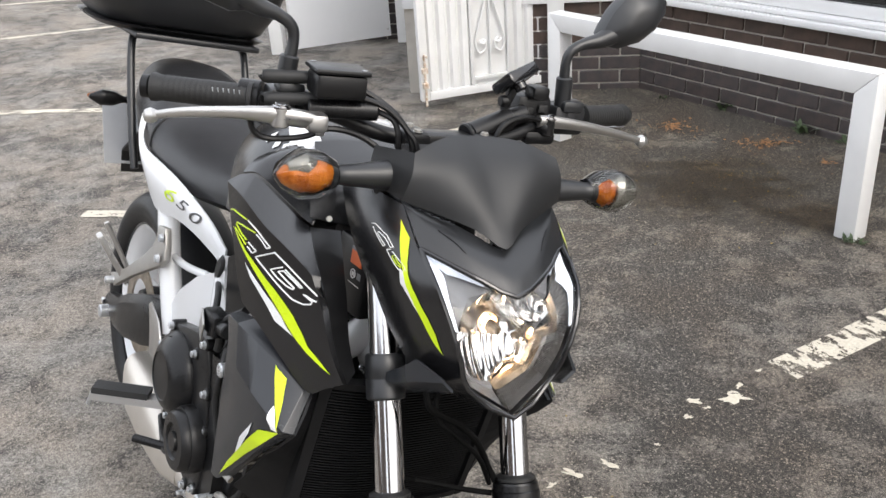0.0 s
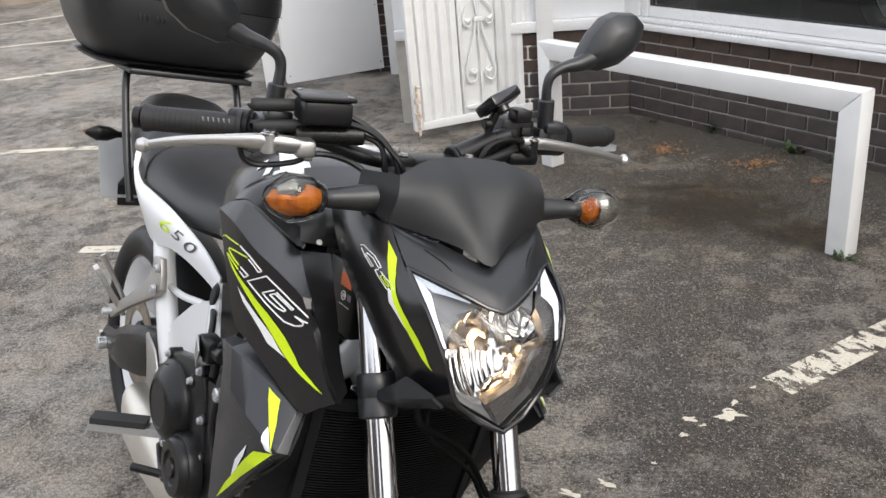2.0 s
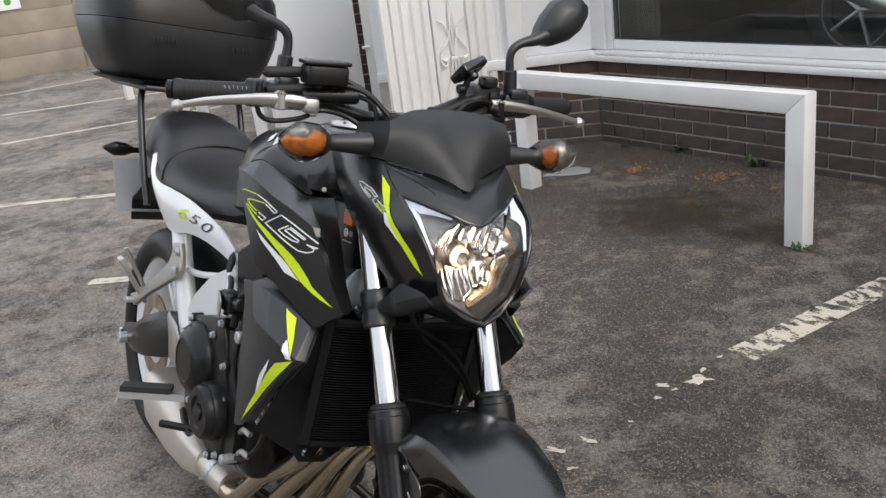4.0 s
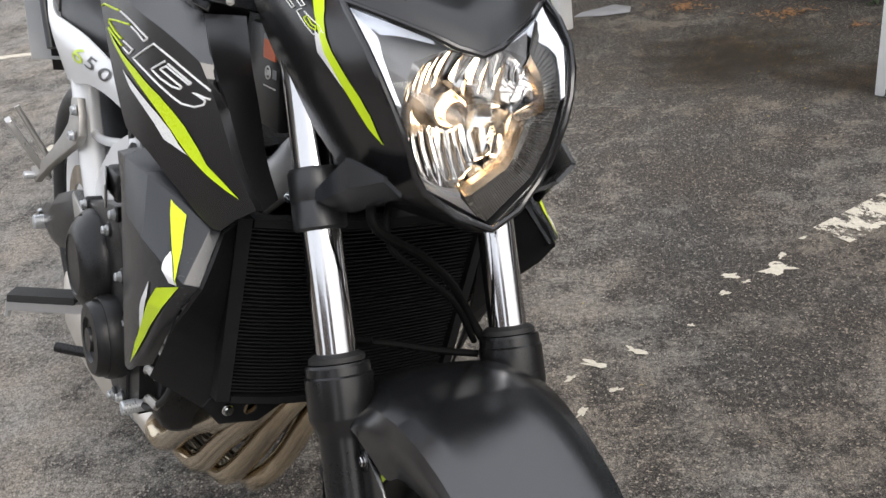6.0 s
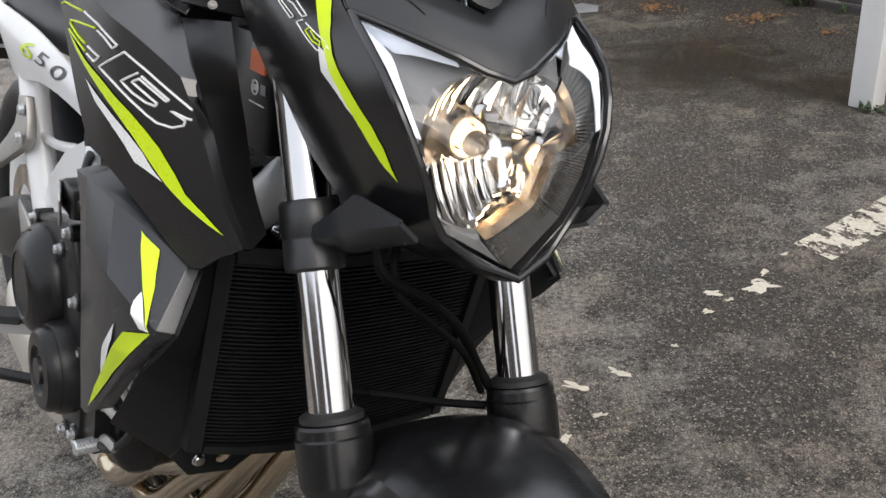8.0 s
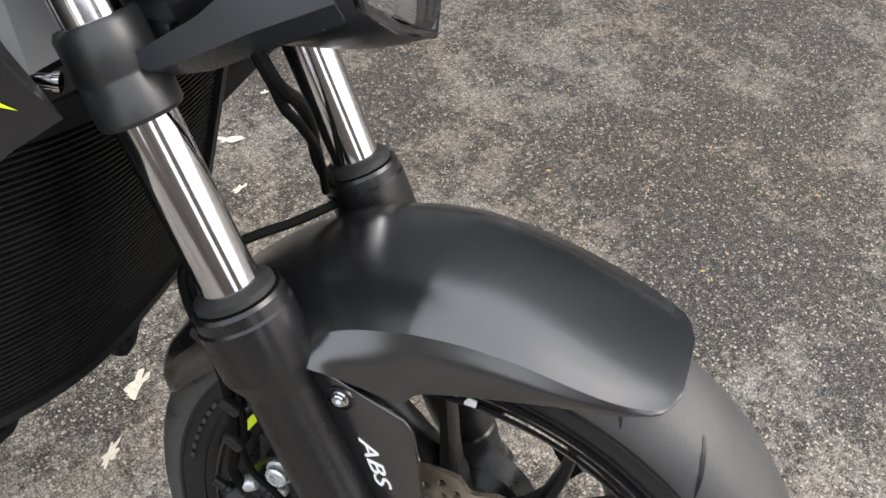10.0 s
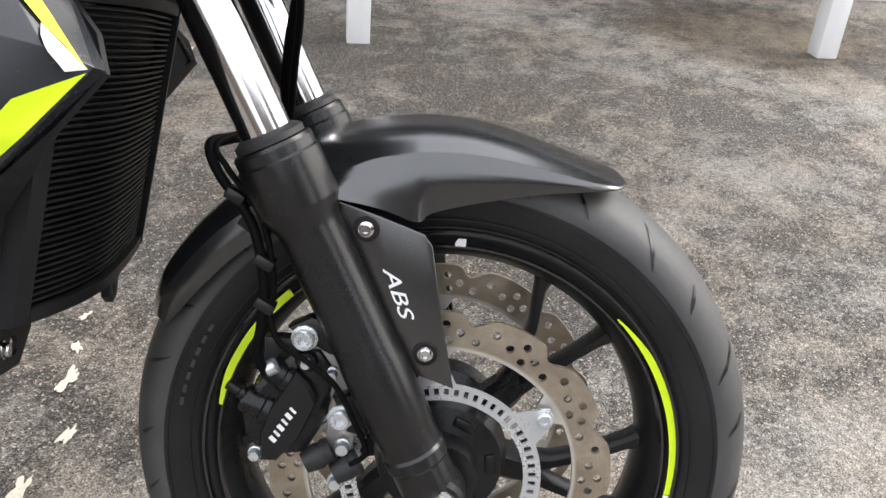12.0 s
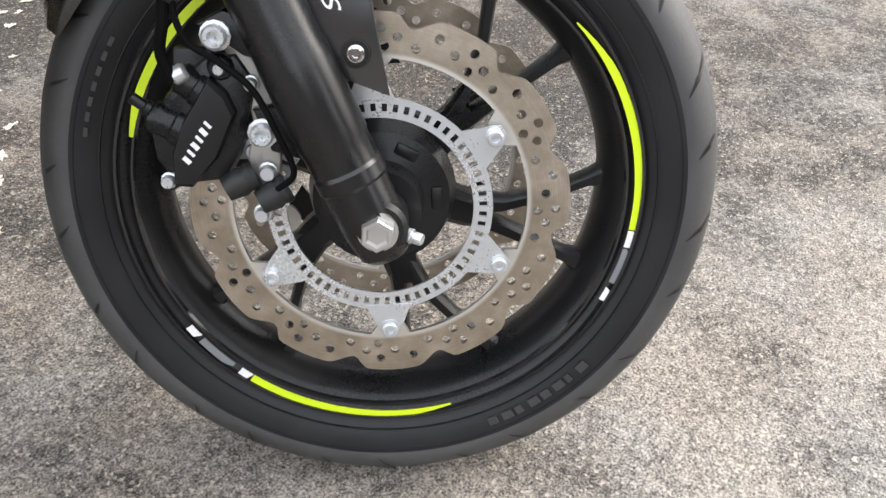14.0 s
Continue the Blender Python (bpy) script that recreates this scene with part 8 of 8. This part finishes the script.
MARKS = {
    "lime1": [(-0.4689, 0.8745), (-0.4495, 0.8651), (-0.4222, 0.8524), (-0.3926, 0.8422), (-0.3663, 0.8313), (-0.3448, 0.8237), (-0.3226, 0.8131), (-0.3038, 0.8020), (-0.2838, 0.7844), (-0.2713, 0.7706), (-0.2491, 0.7589), (-0.2290, 0.7468), (-0.2451, 0.7512), (-0.2706, 0.7605), (-0.2903, 0.7702), (-0.3007, 0.7764), (-0.3255, 0.7940), (-0.3413, 0.8046), (-0.3654, 0.8178), (-0.3919, 0.8309), (-0.4186, 0.8444), (-0.4456, 0.8584)],
    "white1": [(-0.4212, 0.8360), (-0.3971, 0.8255), (-0.3701, 0.8139), (-0.3458, 0.8036), (-0.3254, 0.7926), (-0.3123, 0.7816), (-0.2984, 0.7734), (-0.3203, 0.7782), (-0.3354, 0.7808), (-0.3544, 0.7944), (-0.3799, 0.8088), (-0.4024, 0.8200)],
    "lime2": [(-0.3124, 0.7248), (-0.2919, 0.7133), (-0.2802, 0.6949), (-0.2648, 0.6724), (-0.2523, 0.6545), (-0.265, 0.6686), (-0.2769, 0.6807), (-0.2974, 0.7061)],
    "white2": [(-0.2784, 0.6818), (-0.2523, 0.6545), (-0.265, 0.6529), (-0.2728, 0.6651), (-0.2772, 0.6746)],
    "lime3": [(-0.2957, 0.6363), (-0.2538, 0.6524), (-0.2924, 0.6131), (-0.3413, 0.5691), (-0.3909, 0.5199), (-0.4245, 0.4866), (-0.394, 0.5281), (-0.3531, 0.5738)],
    "white3": [(-0.3146, 0.6366), (-0.322, 0.6156), (-0.3462, 0.5808), (-0.3682, 0.5564), (-0.3499, 0.5935)],
    "lime4": [(-0.2436, 0.9666), (-0.2164, 0.9515), (-0.2027, 0.9353), (-0.1887, 0.9132), (-0.1768, 0.9008), (-0.1608, 0.8856), (-0.1451, 0.8705), (-0.1337, 0.8556), (-0.1227, 0.8320), (-0.1376, 0.8443), (-0.1519, 0.8611), (-0.1671, 0.8778), (-0.1869, 0.8985), (-0.1979, 0.9138), (-0.2140, 0.9332)],
    "white4": [(-0.2048, 0.9162), (-0.1979, 0.9138), (-0.1869, 0.8985), (-0.1671, 0.8778), (-0.1610, 0.8716), (-0.1819, 0.8870), (-0.1981, 0.8981)],
}
C_LINES = (
    ([(-0.4850, 0.8938), (-0.4767, 0.8965), (-0.4479, 0.8958), (-0.4280, 0.8954)], lime),
    ([(-0.4280, 0.8954), (-0.4011, 0.8890), (-0.3668, 0.8767), (-0.3749, 0.8730), (-0.3886, 0.8793), (-0.4064, 0.8847)], white_decal),
    ([(-0.4064, 0.8847), (-0.4403, 0.8840), (-0.4594, 0.8825), (-0.4607, 0.8793), (-0.4430, 0.8720), (-0.4200, 0.8659)], lime),
    ([(-0.4200, 0.8659), (-0.3976, 0.8604), (-0.4068, 0.8545), (-0.4258, 0.8605)], white_decal),
    ([(-0.4258, 0.8605), (-0.4462, 0.8677), (-0.4689, 0.8751)], lime),
    ([(-0.2693, 0.8439), (-0.2960, 0.8538), (-0.3240, 0.8640), (-0.3558, 0.8734), (-0.3976, 0.8519), (-0.3720, 0.8435), (-0.3478, 0.8349), (-0.3235, 0.8268), (-0.3092, 0.8230), (-0.2902, 0.8237), (-0.2779, 0.8286), (-0.2758, 0.8331), (-0.2930, 0.8375), (-0.2767, 0.8356), (-0.2670, 0.8356)], white_decal),
    ([(-0.3362, 0.8597), (-0.3601, 0.8475), (-0.3437, 0.8413), (-0.3242, 0.8370), (-0.3121, 0.8368), (-0.3095, 0.8395), (-0.3443, 0.8504), (-0.3338, 0.8552), (-0.3109, 0.8480), (-0.2991, 0.8439), (-0.2954, 0.8457), (-0.3151, 0.8526), (-0.3362, 0.8597)], white_decal),
)
C_SMALL = [(-0.2798, 0.9475), (-0.2739, 0.9493), (-0.2453, 0.9439), (-0.2272, 0.9345), (-0.2316, 0.9329), (-0.2460, 0.9400), (-0.2616, 0.9429), (-0.2627, 0.9401), (-0.2414, 0.9311), (-0.2454, 0.9291), (-0.2614, 0.9367)]
B_SMALL = [(-0.2298, 0.9310), (-0.2368, 0.9279), (-0.2196, 0.9182), (-0.2069, 0.9125), (-0.1977, 0.9134), (-0.1974, 0.9177), (-0.1930, 0.9156), (-0.2005, 0.9208), (-0.2127, 0.9247)]
B_SMALL_IN = [(-0.2198, 0.9266), (-0.2235, 0.9238), (-0.2127, 0.9179), (-0.2041, 0.9163), (-0.2050, 0.9194), (-0.2109, 0.9208)]
for side, tag in ((-1, "right"), (1, "left")):
    up, lo, ck = panels[tag], panels[tag + "_low"], panels["cheek%d" % side]
    decal(MARKS["lime1"], up, lime, "lime_decal", side=side)
    decal(MARKS["white1"], up, white_decal, "white_decal", side=side)
    decal(MARKS["lime2"], lo, lime, "lime_decal", side=side, lift=0.0048)
    decal(MARKS["white2"], lo, white_decal, "white_decal", side=side, lift=0.0052)
    decal(MARKS["lime3"], lo, lime, "lime_decal", side=side, lift=0.0026)
    decal(MARKS["white3"], lo, white_decal, "white_decal", side=side, lift=0.0026)
    decal(MARKS["lime4"], ck, lime, "lime_decal", side=side)
    decal(MARKS["white4"], ck, white_decal, "white_decal", side=side)
    for line, mat in C_LINES:
        stroke(line, up, mat, 0.0011, side, False)
    for loop, mat in ((C_SMALL, white_decal), (B_SMALL, white_decal), (B_SMALL_IN, lime)):
        stroke(loop, ck, mat, 0.0006, side)
# seams where the brow's middle piece meets its sides
brow_tree = BVHTree.FromPolygons([v.co for v in brow.data.vertices], [p.vertices for p in brow.data.polygons])
for side in (-1, 1):
    a_, b_ = Vector((-0.2008, side * 0.080, 0.9822)), Vector((-0.1459, side * 0.030, 0.9130))
    part("seam", tube([brow_tree.find_nearest(a_.lerp(b_, k / 10))[0] for k in range(11)], 0.0011, 6, 1), deep_black, brow)


def pressed(bm, panel, material, name, side=-1, lift=0.0012):
    """Writing laid out in x and z, pressed onto a panel's outer face."""
    tree = BVHTree.FromPolygons([v.co for v in panel.data.vertices], [p.vertices for p in panel.data.polygons])
    bmesh.ops.triangulate(bm, faces=bm.faces[:])
    for _ in range(3):
        long = [e for e in bm.edges if e.calc_length() > 0.012]
        if long:
            bmesh.ops.subdivide_edges(bm, edges=long, cuts=1)
        bmesh.ops.triangulate(bm, faces=bm.faces[:])
    for v in bm.verts:
        hit, _, _, _ = tree.ray_cast(Vector((v.co.x, side * 1.0, v.co.z)), Vector((0, -side, 0)))
        if hit is None:
            hit, _, _, _ = tree.find_nearest(Vector((v.co.x, side * 0.17, v.co.z)))
        v.co = hit + Vector((0, side * lift, 0))
    return part(name, bm, material, panel)


def flat_text(text, size, at, along, wide):
    cu = bpy.data.curves.new("txt", "FONT")
    cu.body, cu.size, cu.shear = text, size, 0.35
    cu.align_x, cu.align_y = "CENTER", "CENTER"
    tmp = new("txt", cu)
    me = bpy.data.meshes.new_from_object(tmp.evaluated_get(bpy.context.evaluated_depsgraph_get()))
    bpy.data.objects.remove(tmp)
    bm = bmesh.new()
    bm.from_mesh(me)
    bpy.data.meshes.remove(me)
    a = Vector((along[0], 0, along[1])).normalized()
    u = Vector((-a.z, 0, a.x))
    for v in bm.verts:
        v.co = Vector((at[0], 0, at[1])) + a * (v.co.x * wide) + u * v.co.y
    return bm


for tp in tail_panels:
    side = -1 if tp.data.vertices[0].co.y < 0 else 1
    for mark, at, coat, size in (("6", (-1.058, 0.748), lime, 0.044), ("5", (-0.992, 0.745), dark_decal, 0.034), ("0", (-0.932, 0.738), dark_decal, 0.034)):
        pressed(flat_text(mark, size, at, (0.30, -0.030), 2.8), tp, coat, "number_mark", side, 0.0016)
# plain bars for the maker's wing and name on the tank
tank_trees = [BVHTree.FromPolygons([v.co for v in o.data.vertices], [p.vertices for p in o.data.polygons]) for o in (tank, panels["right_cover"], panels["left_cover"])]
for side in (-1, 1):
    for k in range(8):
        if k < 5:
            p0, p1, w_ = Vector((-0.612 + 0.0115 * k, side * (0.128 - 0.004 * k), 0)), Vector((-0.530 + 0.020 * k, side * (0.158 - 0.003 * k), 0)), 0.0048
        else:
            p0, p1, w_ = Vector((-0.604 + 0.026 * (k - 5), side * 0.158, 0)), Vector((-0.596 + 0.026 * (k - 5), side * 0.170, 0)), 0.0062
        across = Vector((p0.y - p1.y, p1.x - p0.x, 0)).normalized() * w_
        bm = bmesh.new()
        line = []
        for i in range(9):
            c = p0.lerp(p1, i / 8)
            pair = []
            for q in (c - across, c + across):
                hit = max((h for h in (tr.ray_cast(Vector((q.x, q.y, 2.0)), Vector((0, 0, -1)))[0] for tr in tank_trees) if h is not None), key=lambda h: h.z, default=None)
                pair.append(bm.verts.new((hit if hit is not None else Vector((q.x, q.y, 0.95))) + Vector((0, side * 0.0008, 0.0012))))
            line.append(pair)
        for (a_, b_), (c_, d_) in zip(line, line[1:]):
            bm.faces.new((a_, b_, d_, c_))
        part("emblem_bar", bm, white_decal, tank)

# ---- bricks of the plinth ----
lay(wall_front, 5.2, 7, 0.0)
lay(wall_return, 1.25, 7, -0.09)
lay(wall_pier, 1.75, 28, 0.0)
